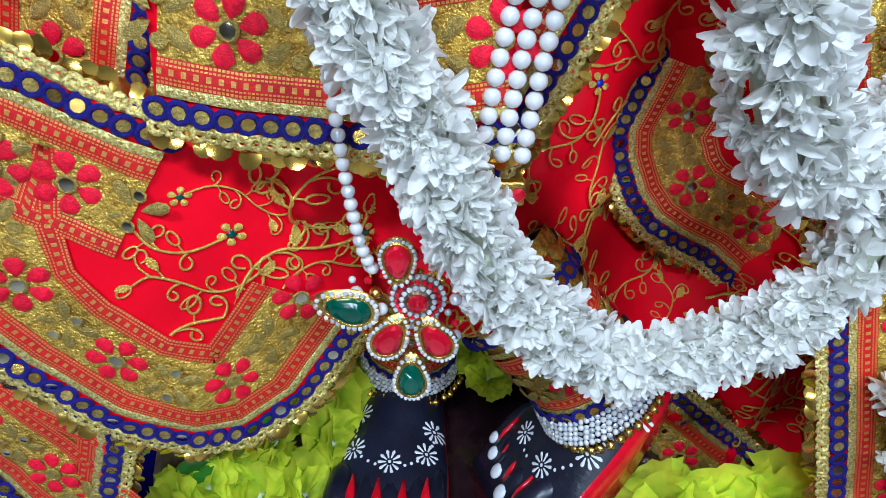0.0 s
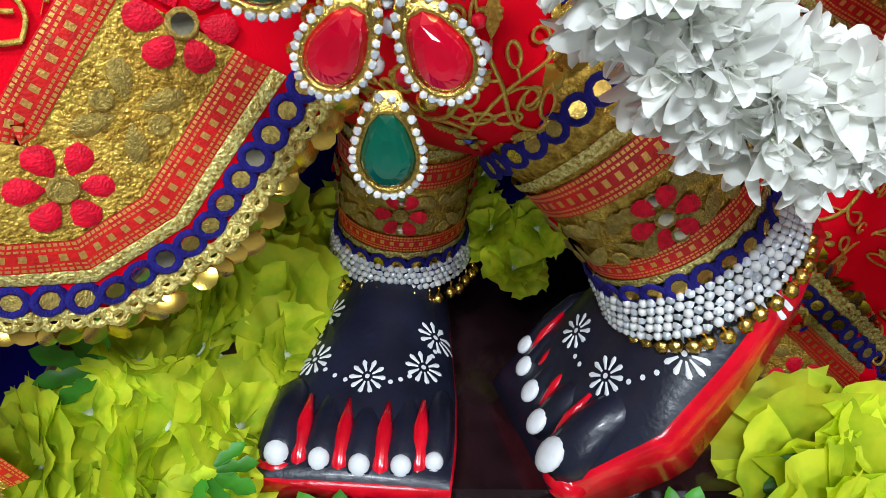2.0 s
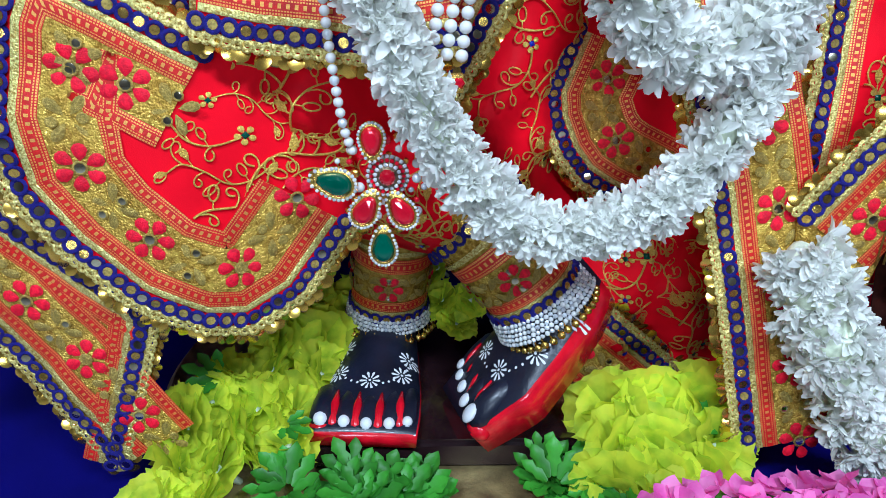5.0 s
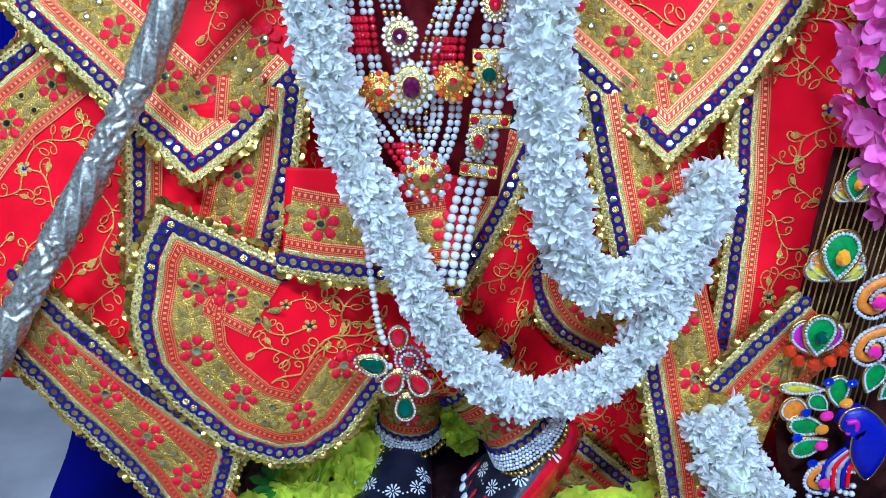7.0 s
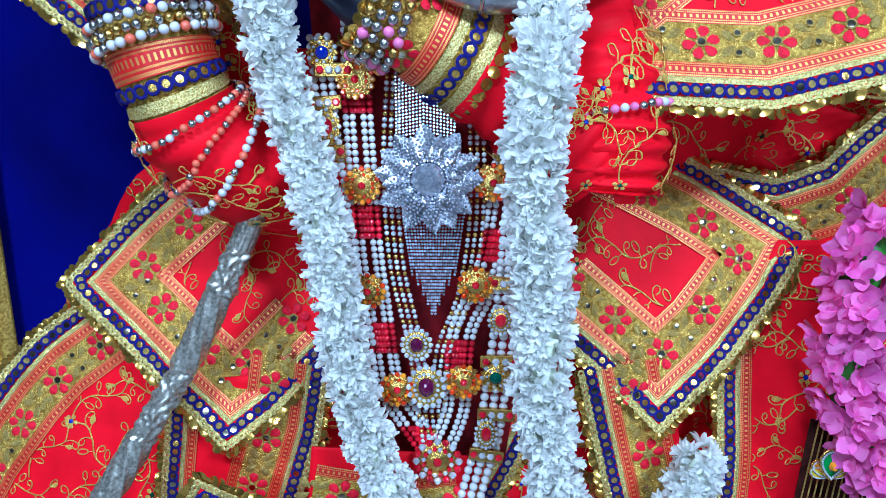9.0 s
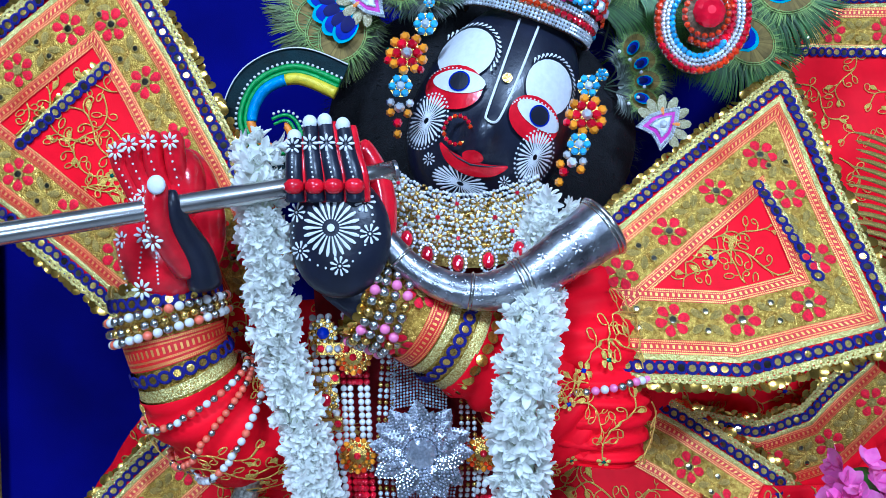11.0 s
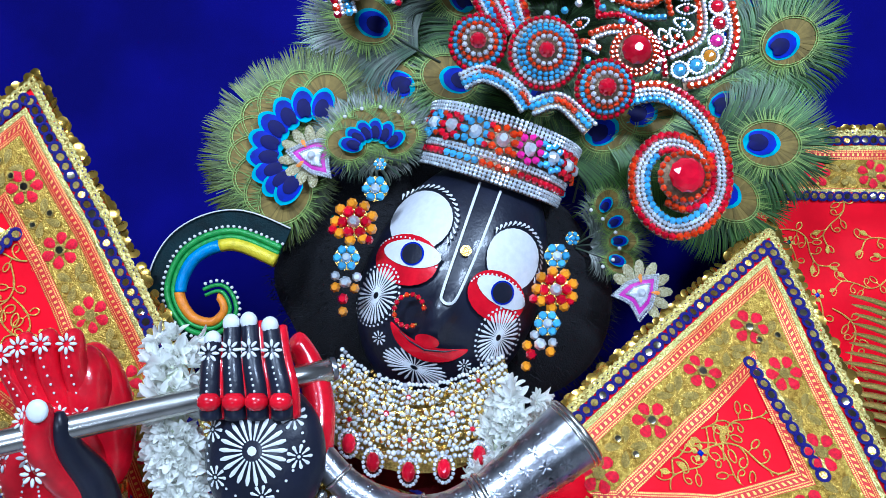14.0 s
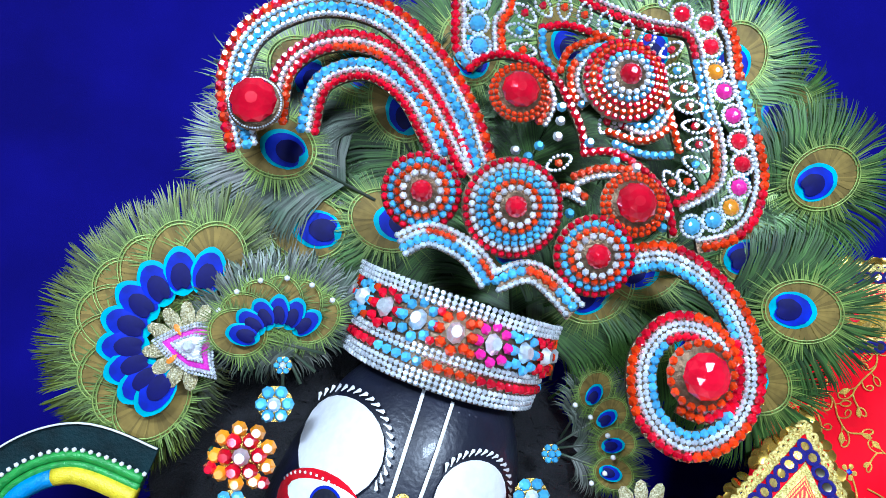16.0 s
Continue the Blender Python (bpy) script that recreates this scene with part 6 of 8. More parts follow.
# ---- earrings ----
def earring(label, chain):
    root = thing("earring", label, "earring", "earrings")
    for x, y, z, r, petals, heart, n in chain:
        m = facing(x, y, z)
        bm = bmesh.new()
        stone(bm, m @ pose(0, 0, r * 0.3), r * 0.36, r * 0.3, heart, 8)
        for ring, q in ((0, 0.66), (1, 1.05)) if n > 6 else ((0, 0.66),):
            cnt = 6 if ring == 0 else 9
            for j in range(cnt):
                a = 2 * math.pi * j / cnt + ring * 0.3
                stone(bm, m @ pose(q * r * math.cos(a), q * r * math.sin(a), r * (0.15 - 0.12 * ring)), r * 0.33, r * 0.25, petals[ring % len(petals)], 7)
        disc(bm, m, r * 0.9, r * 0.1, 14, GO)
        part("flower", bm, PALETTE, root, smooth=False)
    return root


def dangles(root, spots):
    for x, y, z, r, mat in spots:
        bm = bmesh.new()
        stone(bm, facing(x, y, z), r, r, mat, 7)
        part("drop", bm, PALETTE, root, smooth=False)


e1 = earring("blue and orange stone flower earring with amber drops", [(0.003, 0.312, 1.016, 0.0055, (BL,), CL, 6), (0.0, 0.306, 0.995, 0.0112, (BL,), CL, 6), (-0.016, 0.300, 0.968, 0.0140, (RU, AM), CL, 9), (-0.022, 0.302, 0.940, 0.011, (BL,), CL, 6)])
dangles(e1, [(-0.031, 0.302, 0.926, 0.004, CL), (-0.023, 0.30, 0.921, 0.005, CL), (-0.014, 0.302, 0.925, 0.004, CL), (-0.031, 0.302, 0.917, 0.0042, AM), (-0.016, 0.302, 0.916, 0.0042, AM), (-0.025, 0.302, 0.908, 0.0045, RU), (-0.025, 0.302, 0.898, 0.0042, AM), (-0.033, 0.299, 0.962, 0.004, RU), (-0.0045, 0.299, 0.9537, 0.0038, RU), (-0.0325, 0.300, 0.9716, 0.0021, GR)])
e2 = earring("blue and orange stone flower earring with hanging drops", [(0.163, 0.345, 0.958, 0.0065, (BL,), BL, 6), (0.144, 0.312, 0.941, 0.0108, (BL,), CL, 6), (0.141, 0.304, 0.914, 0.0138, (RU, AM), CL, 9), (0.134, 0.302, 0.888, 0.0108, (BL,), CL, 6)])
dangles(e2, [(0.124, 0.302, 0.879, 0.004, CL), (0.128, 0.30, 0.872, 0.005, CL), (0.138, 0.302, 0.873, 0.004, CL), (0.118, 0.302, 0.871, 0.0042, AM), (0.136, 0.302, 0.866, 0.0042, AM), (0.121, 0.302, 0.864, 0.0045, RU), (0.117, 0.302, 0.855, 0.0042, AM), (0.1235, 0.300, 0.907, 0.0038, RU), (0.1525, 0.304, 0.905, 0.0038, RU)])
# nose ring of small red stones
bm = bmesh.new()
for k in range(13):
    a = 0.55 + 2 * math.pi * k / 15.5
    p = face_point(-0.0225 + 0.0112 * math.cos(a), -0.0245 + 0.0122 * math.sin(a), 0.008)
    stone(bm, facing(p.x, min(p.y, 0.285), p.z), 0.0023, 0.002, RU if k % 4 else OR, 6)
ring = thing("nose_ring", "large nose ring set with small red stones", "jewellery")
part("stone_inlay", bm, PALETTE, ring, smooth=False)
bm = bmesh.new()
tube(bm, [Vector((p.x, min(p.y, 0.285) + 0.001, p.z)) for p in [face_point(-0.0225 + 0.0112 * math.cos(a), -0.0245 + 0.0122 * math.sin(a), 0.008) for a in np.linspace(0.5, 5.7, 24)]], 0.0011, 6)
part("hoop", bm, GOLD, ring)


# ---- lotus brooches and the curled tail ----
def lotus(label, m, s, colours):
    """An embroidered lotus: a pointed shield in coloured satin with bead-edged petals."""
    root = thing("lotus_brooch", label, "brooch")
    bm = bmesh.new()
    for a in (-100, -72, -44, -16, 16, 44, 72, 100):
        petal_fan(bm, m @ pose(0, 0, 0, 0, 0, 90 + a), 1, s * 0.25, s * (1.1 - 0.0012 * abs(a)), s * 0.17, s * 0.07, 0, 0)
    part("petal_rim", bm, SILVER_CLOTH, root)
    def shield(f, y0=0.0):
        pts = [(-0.62, 0.75), (-0.58, 0.1), (-0.3, -0.45), (0.0, -0.85), (0.3, -0.45), (0.58, 0.1), (0.62, 0.75), (0.3, 0.62), (0.0, 0.55), (-0.3, 0.62)]
        return [(x * f * s, -(y * f + y0) * s) for x, y in pts]
    for k, (f, c) in enumerate(zip((0.88, 0.72, 0.44), (LILAC, colours[0], colours[2]))):
        bm = bmesh.new()
        vs = [bm.verts.new(m @ Vector((x, y, s * (0.10 + 0.03 * k)))) for x, y in shield(f)]
        c0 = bm.verts.new(m @ Vector((0, 0, s * (0.15 + 0.04 * k))))
        for j in range(len(vs)):
            bm.faces.new((vs[j], vs[(j + 1) % len(vs)], c0))
        part("satin_field", bm, c, root)
    bm = bmesh.new()
    for q in (-1, 1):
        petal_fan(bm, m @ pose(q * s * 0.2, s * 0.2, s * 0.2, 0, 0, 90 - q * 50), 1, 0, s * 0.3, s * 0.07, s * 0.03)
    part("satin_corner", bm, colours[1], root)
    bm = bmesh.new()
    for f in (0.94, 0.80, 0.46):
        ring = [m @ Vector((x, y, s * 0.17)) for x, y in shield(f)]
        for p, d in resample(ring + ring[:1], s * 0.075):
            stone(bm, Matrix.Translation(p) @ m.to_3x3().to_4x4(), s * 0.04, s * 0.04, 0, 5)
    stone(bm, m @ pose(0, 0, s * 0.26), s * 0.13, s * 0.08, 0, 8)
    part("stone_edge", bm, GEM_CLEAR, root, smooth=False)
    return root


SILVER_CLOTH = material("silver_gold_embroidery", (0.52, 0.48, 0.32), 0.35, 0.75, 0.3, 900, 0.6, 1000, second=(0.30, 0.25, 0.10))
MAGENTA = material("magenta_satin", (0.6, 0.01, 0.4), 0.35, 0, 0.2, 200, 0.3, 900)
ORANGE = material("orange_satin", (0.85, 0.25, 0.01), 0.4, 0, 0.2, 200, 0.3, 900)
LILAC = material("pale_silver_satin", (0.6, 0.6, 0.66), 0.3, 0.4, 0.2, 200, 0.3, 900)
GREEN = material("green_satin", (0.03, 0.3, 0.05), 0.35, 0.1, 0.3, 200, 0.3, 900)
YELLOW = material("yellow_satin", (0.75, 0.6, 0.02), 0.4, 0.1, 0.2, 200, 0.3, 900)
AZURE = material("azure_satin", (0.01, 0.25, 0.6), 0.35, 0.1, 0.2, 200, 0.3, 900)
NAVY = material("royal_blue_satin", (0.01, 0.01, 0.35), 0.35, 0, 0.2, 200, 0.2, 900)
TEAL_NET = material("dark_teal_net", (0.002, 0.016, 0.02), 0.7, 0, 0.5, 60, 0.4, 600, specular=0.2)
lotus("silver lotus brooch with magenta and orange satin on the fan", facing(-0.055, 0.332, 1.027, 80), 0.027, (MAGENTA, ORANGE, LILAC))
lotus("silver lotus brooch with magenta satin below the ear", facing(0.220, 0.350, 0.912, -45), 0.027, (MAGENTA, ORANGE, LILAC))


def curled_tail():
    root = thing("curled_ornament", "curled peacock tail in green, gold and blue satin", "ornament")
    path = flat_spline([(-0.083, 0.944), (-0.121, 0.958), (-0.154, 0.946), (-0.167, 0.917), (-0.156, 0.893), (-0.136, 0.887), (-0.124, 0.899), (-0.130, 0.913), (-0.142, 0.910)], 0.335, 10)
    backed(root, shifted(path, -0.011)[:56], 0.028, 0.002, TEAL_NET)
    bm = bmesh.new()
    tube(bm, [p + Vector((0, -0.001, 0)) for p in shifted(path, -0.025)[:56]], 0.0007, 5)
    part("net_rim", bm, PEARL, root)
    n = len(path)
    for off, r, mat, a, b in ((-0.007, 0.0032, GREEN, 0, n), (0.004, 0.006, YELLOW, 0, 14), (0.004, 0.006, AZURE, 13, 32), (0.003, 0.0055, ORANGE, 31, n - 8), (-0.002, 0.0028, GREEN, 0, n)):
        bm = bmesh.new()
        line = [p + Vector((0, -0.003, 0)) for p in shifted(path, off)[a:b]]
        k = [r * (1 - 0.5 * (a + i) / n) for i in range(len(line))]
        tube(bm, line, k, 8)
        part("satin_cord", bm, mat, root)
    bm = bmesh.new()
    for p, d in resample(shifted(path, -0.0105), 0.0048):
        bead(bm, (p.x, p.y - 0.005, p.z), 0.0016)
    part("bead_edge", bm, PEARL, root)


curled_tail()


# ---- sleeves and bangles ----
class Limb:
    """A round sleeve about a path, for cuffs and bangles: s runs 0 to 1 along it, a is the angle from the viewer's side."""

    def __init__(self, pts, radii, per=10):
        self.path = spline(pts, per)
        self.rad = [r for r in np.interp(np.linspace(0, len(radii) - 1, len(self.path)), range(len(radii)), radii)]

    def at(self, s, a, out=0.0):
        f = s * (len(self.path) - 1)
        i = min(int(f), len(self.path) - 2)
        p = self.path[i].lerp(self.path[i + 1], f - i)
        d = (self.path[i + 1] - self.path[i]).normalized()
        side = d.cross(Vector((0, -1, 0))).normalized()
        front = side.cross(d).normalized()
        if front.y > 0:
            front = -front
        r = self.rad[i] + (self.rad[i + 1] - self.rad[i]) * (f - i) + out
        return p + front * (math.cos(a) * r) + side * (math.sin(a) * r)

    def axes(self, s, a, out=0.0):
        p = self.at(s, a, out)
        n = p - self.at(s, a + math.pi, out)
        return basis(p, self.at(s, a + 0.03, out) - p, n)

    def length(self):
        return sum((b - a).length for a, b in zip(self.path, self.path[1:]))


def sleeve_part(limb, s0, s1, out, mat, root, name="sleeve", wrinkle=0.0, seed=0, rows=None, half=math.pi):
    bm = bmesh.new()
    uv = bm.loops.layers.uv.new("UVMap")
    n = rows or max(2, int((s1 - s0) * 60))
    seg = 40
    grid = []
    for j in range(n + 1):
        s = s0 + (s1 - s0) * j / n
        grid.append([bm.verts.new(limb.at(s, -half + 2 * half * i / seg, out + wrinkle * (noise.noise(Vector((s * 9, i * 0.18, seed))) + 0.6 * math.sin(s * 70 + 3 * noise.noise(Vector((i * 0.12, s * 3, seed))))))) for i in range(seg + 1)])
    for j in range(n):
        for i in range(seg):
            f = bm.faces.new((grid[j][i], grid[j][i + 1], grid[j + 1][i + 1], grid[j + 1][i]))
            c = 2 * half * limb.rad[len(limb.rad) // 2] / seg
            for loop, (u, v) in zip(f.loops, ((i, j), (i + 1, j), (i + 1, j + 1), (i, j + 1))):
                loop[uv].uv = (u * c, v / n)
    bmesh.ops.recalc_face_normals(bm, faces=bm.faces[:])
    return part(name, bm, mat, root)


def ring_of(limb, s, root, mesh, name, pitch, out, rng, half=2.0, jitter=10, scale=1.0):
    r = limb.rad[int(s * (len(limb.rad) - 1))]
    n = int(2 * half * r / pitch)
    for k in range(n + 1):
        piece(name, mesh if not isinstance(mesh, list) else rng.choice(mesh), root,
              limb.axes(s, -half + 2 * half * k / n, out) @ pose(0, 0, 0, rng.uniform(-jitter, jitter), rng.uniform(-jitter, jitter)) @ Matrix.Scale(scale, 4))


def bangle(limb, s, root_label, beads, r, out, tilt=0.0, wob=0.0, half=2.4, rows=1, seed=0):
    """A string of beads round the limb; beads: (material list, pattern)."""
    mats, pattern = beads
    root = thing("bead_bangle", root_label, "bangle", "bead bangles")
    rng = random.Random(seed)
    for row in range(rows):
        bm = bmesh.new()
        rad = limb.rad[int(s * (len(limb.rad) - 1))] + out
        n = int(2 * half * rad / (2.02 * r))
        for k in range(n + 1):
            a = -half + 2 * half * k / n
            p = limb.at(s + tilt * math.sin(a) + wob * math.cos(2 * a) + row * 2 * r / limb.length(), a, out)
            bead(bm, p, r, pattern[k % len(pattern)])
        part("bead_string", bm, mats, root)
    return root


def vine_limb(limb, s, a, root, rng, scale):
    """A vine motif wrapped round a sleeve."""
    src = rng.choice(VINES)
    t = rng.uniform(0, 2 * math.pi)
    ca, sa = math.cos(t) * scale, math.sin(t) * scale
    r, length = limb.rad[int(s * (len(limb.rad) - 1))], limb.length()
    bm = bmesh.new()
    bm.from_mesh(src)
    for v in bm.verts:
        x, y = v.co.x * ca - v.co.y * sa, v.co.x * sa + v.co.y * ca
        v.co = limb.at(min(0.995, max(0.005, s + y / length)), a + x / r, 0.0055 + v.co.z * scale)
    part("gold_vine", bm, list(src.materials), root)


BEADS = [PEARL, CORAL, STEEL, PINK_BEAD, GOLD]
rng = random.Random(21)
arm1 = Limb([(-0.212, 0.252, 0.770), (-0.207, 0.252, 0.738), (-0.197, 0.255, 0.701), (-0.182, 0.270, 0.664), (-0.150, 0.305, 0.634), (-0.10, 0.36, 0.62)], [0.040, 0.039, 0.037, 0.047, 0.048, 0.05])
sl = thing("sleeve", "red sleeve with gold cuff and blue lace on the raised arm", "garment", "sleeves")
sleeve_part(arm1, 0.45, 1.0, 0.0, RED, sl, "sleeve_cloth", 0.004, 1)
sleeve_part(arm1, 0.0, 0.46, -0.001, BROCADE, sl, "cuff")
sleeve_part(arm1, 0.02, 0.06, 0.002, SPARKLE, sl, "glitter_trim")
sleeve_part(arm1, 0.24, 0.34, 0.0015, RIBBON, sl, "ribbon")
sleeve_part(arm1, 0.40, 0.44, 0.002, SPARKLE, sl, "glitter_trim")
ring_of(arm1, 0.09, sl, LACE_RING_GOLD, "lace_ring", 0.0088, 0.003, rng)
ring_of(arm1, 0.37, sl, LACE_RING_GOLD, "lace_ring", 0.0088, 0.003, rng)
ring_of(arm1, 0.0, sl, SEQUIN_DISC, "sequin", 0.008, 0.001, rng, jitter=25)
for k in range(14):
    a, s = rng.uniform(-1.7, 1.7), rng.uniform(0.52, 0.95)
    vine_limb(arm1, s, a, sl, rng, 0.6)
bangle(arm1, 0.135, "pearl, coral and silver bead bangle at the wrist", (BEADS, (0, 2, 2, 0, 1, 2, 0, 2)), 0.0038, 0.007, 0.02, seed=1)
bangle(arm1, 0.175, "gold and silver bead bangle at the wrist", (BEADS, (2, 4, 2, 2, 4, 4)), 0.0036, 0.007, 0.02, seed=2)
bangle(arm1, 0.215, "pearl and coral bead bangle over the cuff", (BEADS, (0, 0, 2, 0, 1)), 0.0038, 0.007, 0.02, seed=3)
bangle(arm1, 0.50, "coral and pearl bead string slung round the sleeve", (BEADS, (1, 2, 0, 2)), 0.0032, 0.006, 0.025, seed=4)
bangle(arm1, 0.66, "pearl bead string slung low round the sleeve", (BEADS, (0, 0, 0, 1, 0, 2)), 0.0034, 0.006, 0.045, seed=5)
bangle(arm1, 0.58, "small coral bead string round the sleeve", (BEADS, (1, 1, 2, 1)), 0.003, 0.006, 0.06, seed=6)

arm2 = Limb([(-0.052, 0.240, 0.762), (-0.020, 0.252, 0.749), (0.013, 0.264, 0.731), (0.067, 0.280, 0.699), (0.105, 0.287, 0.670), (0.134, 0.292, 0.649)], [0.031, 0.034, 0.039, 0.046, 0.05, 0.05])
sl2 = thing("sleeve", "red sleeve with gold flowered cuff on the bent arm", "garment", "sleeves")
sleeve_part(arm2, 0.47, 1.0, 0.0, RED, sl2, "sleeve_cloth", 0.004, 2)
sleeve_part(arm2, 0.0, 0.47, -0.001, BROCADE, sl2, "cuff")
sleeve_part(arm2, 0.27, 0.35, 0.0015, RIBBON, sl2, "ribbon")
sleeve_part(arm2, 0.355, 0.39, 0.002, SPARKLE, sl2, "glitter_trim")
sleeve_part(arm2, 0.445, 0.475, 0.002, SPARKLE, sl2, "glitter_trim")
ring_of(arm2, 0.418, sl2, LACE_RING_GOLD, "lace_ring", 0.0088, 0.003, rng)
ring_of(arm2, 0.49, sl2, SEQUIN_DISC, "sequin", 0.009, 0.003, rng, jitter=25)
ring_of(arm2, 0.21, sl2, FLOWERS, "embroidered_flower", 0.045, 0.002, rng, jitter=3, scale=0.9)
ring_of(arm2, 0.0, sl2, SEQUIN_DISC, "sequin", 0.008, 0.001, rng, jitter=25)
for k in range(12):
    a, s = rng.uniform(-1.6, 1.6), rng.uniform(0.56, 0.95)
    vine_limb(arm2, s, a, sl2, rng, 0.62)
for k, s in enumerate((0.03, 0.075, 0.12, 0.165)):
    bangle(arm2, s, "pink, silver and gold bead bangle at the wrist", (BEADS, ((2, 3, 2, 4), (2, 2, 4, 2), (3, 2, 2, 2), (2, 3, 4, 2))[k]), 0.0042, 0.006, 0.015, seed=10 + k)
# upper arm and shoulder
arm3 = Limb([(0.137, 0.292, 0.622), (0.140, 0.292, 0.66), (0.138, 0.305, 0.716), (0.12, 0.35, 0.78)], [0.046, 0.052, 0.048, 0.045])
up = thing("upper_sleeve", "puffed red upper sleeve with green stones and gold vines", "garment", "sleeves")
sleeve_part(arm3, 0.0, 1.0, 0.0, RED, up, "sleeve_cloth", 0.005, 3)
for k in range(7):
    a, s = rng.uniform(-1.6, 1.6), rng.uniform(0.05, 0.9)
    vine_limb(arm3, s, a, up, rng, 0.68)
bangle(arm3, 0.45, "pink and silver bead armlet beside the garland", (BEADS, (3, 2, 2, 3, 0)), 0.0036, 0.006, 0.05, seed=20)


# ---- chest cloth and necklaces ----
def chest_shape(x, z):
    return -0.02 * math.exp(-(x / 0.09) ** 2)


# The shadow between the strands is put into this cloth's dark colour.
panel("chest_cloth", "red cloth under the necklaces, coloured dark for their shade", [(-0.045, 0.36), (0.065, 0.36), (0.085, 0.50), (0.10, 0.80), (-0.11, 0.80), (-0.095, 0.60), (-0.070, 0.47)], [], (0.325, 0, 0, 0.05, 0.5), 31, extra=chest_shape, vine=False, mat=SHADED_RED)


def strand(root, pts, r, pattern, mats, y_off=0.0, name="pearl_strand"):
    bm = bmesh.new()
    path = spline(pts, 8)
    for k, (p, d) in enumerate(resample(path, r * 2.02)):
        mat = pattern[k % len(pattern)]
        if mat == 9:
            continue
        bead(bm, p + Vector((0, y_off, 0)), r, mat)
    return part(name, bm, mats, root)


NECK = [PEARL, GEM_RED, GOLD, GEM_CLEAR]
SET = (0,) * 13 + (1,) * 5


def multi(label, pts, rows, r, gap_, pattern=SET):
    """A flat necklace of several parallel strands."""
    root = thing("pearl_necklace", label, "necklace", "necklaces")
    path = spline(pts, 6)
    paired = rows == 4
    offsets = [q * gap_ for q in (-1.72, -0.76, 0.76, 1.72)] if paired else [(k - (rows - 1) / 2) * gap_ for k in range(rows)]
    for q in (-0.24, 0.24) if paired else ():
        strand(root, shifted(path, q * gap_)[::2] + [shifted(path, q * gap_)[-1]], r, [9 if k == 0 else k for k in pattern], NECK)
    for off in offsets:
        strand(root, shifted(path, off)[::2] + [shifted(path, off)[-1]], r, pattern, NECK)
    return root


n1 = multi("pearl necklace with red bead bars and gold suns", [(-0.060, 0.285, 0.78), (-0.060, 0.276, 0.70), (-0.057, 0.272, 0.64), (-0.053, 0.272, 0.571), (-0.047, 0.274, 0.52), (-0.042, 0.276, 0.477), (-0.036, 0.276, 0.443), (-0.02, 0.276, 0.416), (-0.006, 0.276, 0.395)], 4, 0.0028, 0.0058)
n2 = multi("pearl necklace with red bead bars beside the brooch", [(0.065, 0.285, 0.76), (0.062, 0.278, 0.66), (0.052, 0.274, 0.58), (0.040, 0.274, 0.535), (0.025, 0.276, 0.50), (0.021, 0.276, 0.456), (0.020, 0.276, 0.43), (0.013, 0.276, 0.407), (0.006, 0.276, 0.393)], 4, 0.0028, 0.0058)
n3 = multi("long pearl necklace ending in a gold cube", [(0.066, 0.272, 0.56), (0.060, 0.270, 0.50), (0.054, 0.268, 0.454), (0.048, 0.268, 0.404), (0.040, 0.268, 0.376), (0.031, 0.268, 0.338), (0.024, 0.268, 0.292)], 3, 0.0039, 0.0085, (0,))
n4 = multi("clear stone chain down the chest", [(-0.03, 0.28, 0.72), (-0.034, 0.272, 0.64), (-0.030, 0.272, 0.56), (-0.018, 0.274, 0.50), (-0.010, 0.274, 0.45), (-0.004, 0.274, 0.40)], 3, 0.0024, 0.0055, (3, 3, 2))
n5 = multi("clear stone chain at the brooch's far side", [(0.035, 0.28, 0.70), (0.036, 0.272, 0.60), (0.026, 0.274, 0.53), (0.008, 0.276, 0.48), (0.004, 0.276, 0.42)], 3, 0.0023, 0.0055, (3, 2, 0))
n7 = multi("pearl necklace with gold bars along the garland", [(-0.088, 0.270, 0.74), (-0.084, 0.268, 0.69), (-0.079, 0.266, 0.64), (-0.072, 0.266, 0.585), (-0.066, 0.266, 0.54), (-0.057, 0.266, 0.49)], 3, 0.0031, 0.0068, (0,))
n8 = multi("pearl necklace with gold bars beside the far garland", [(0.070, 0.272, 0.70), (0.068, 0.268, 0.64), (0.064, 0.266, 0.58), (0.060, 0.266, 0.53)], 3, 0.0031, 0.0068, (0,))
n6 = multi("pearl string beside the garland", [(-0.058, 0.262, 0.40), (-0.048, 0.262, 0.365), (-0.043, 0.258, 0.330), (-0.040, 0.258, 0.292), (-0.036, 0.262, 0.256), (-0.031, 0.268, 0.238)], 1, 0.0031, 0.0098, (0, 0, 0, 3))


def gold_bar(root, x, y, z, w, h, spin=0):
    bm = bmesh.new()
    r = bmesh.ops.create_cube(bm, size=1.0, matrix=facing(x, y, z, spin) @ Matrix.Diagonal((w, h, 0.005, 1)))
    bmesh.ops.bevel(bm, geom=bm.edges[:], offset=0.0008, segments=1, affect="EDGES")
    for k in range(4):
        stone(bm, facing(x, y, z, spin) @ pose(w * (-0.36 + 0.24 * k), 0, 0.0027), 0.0034, 0.002, 1 if k in (0, 3) else 2, 6)
    part("gold_bar", bm, [GOLD, GEM_RED, GEM_CLEAR], root, "gold bar set with small stones", False)


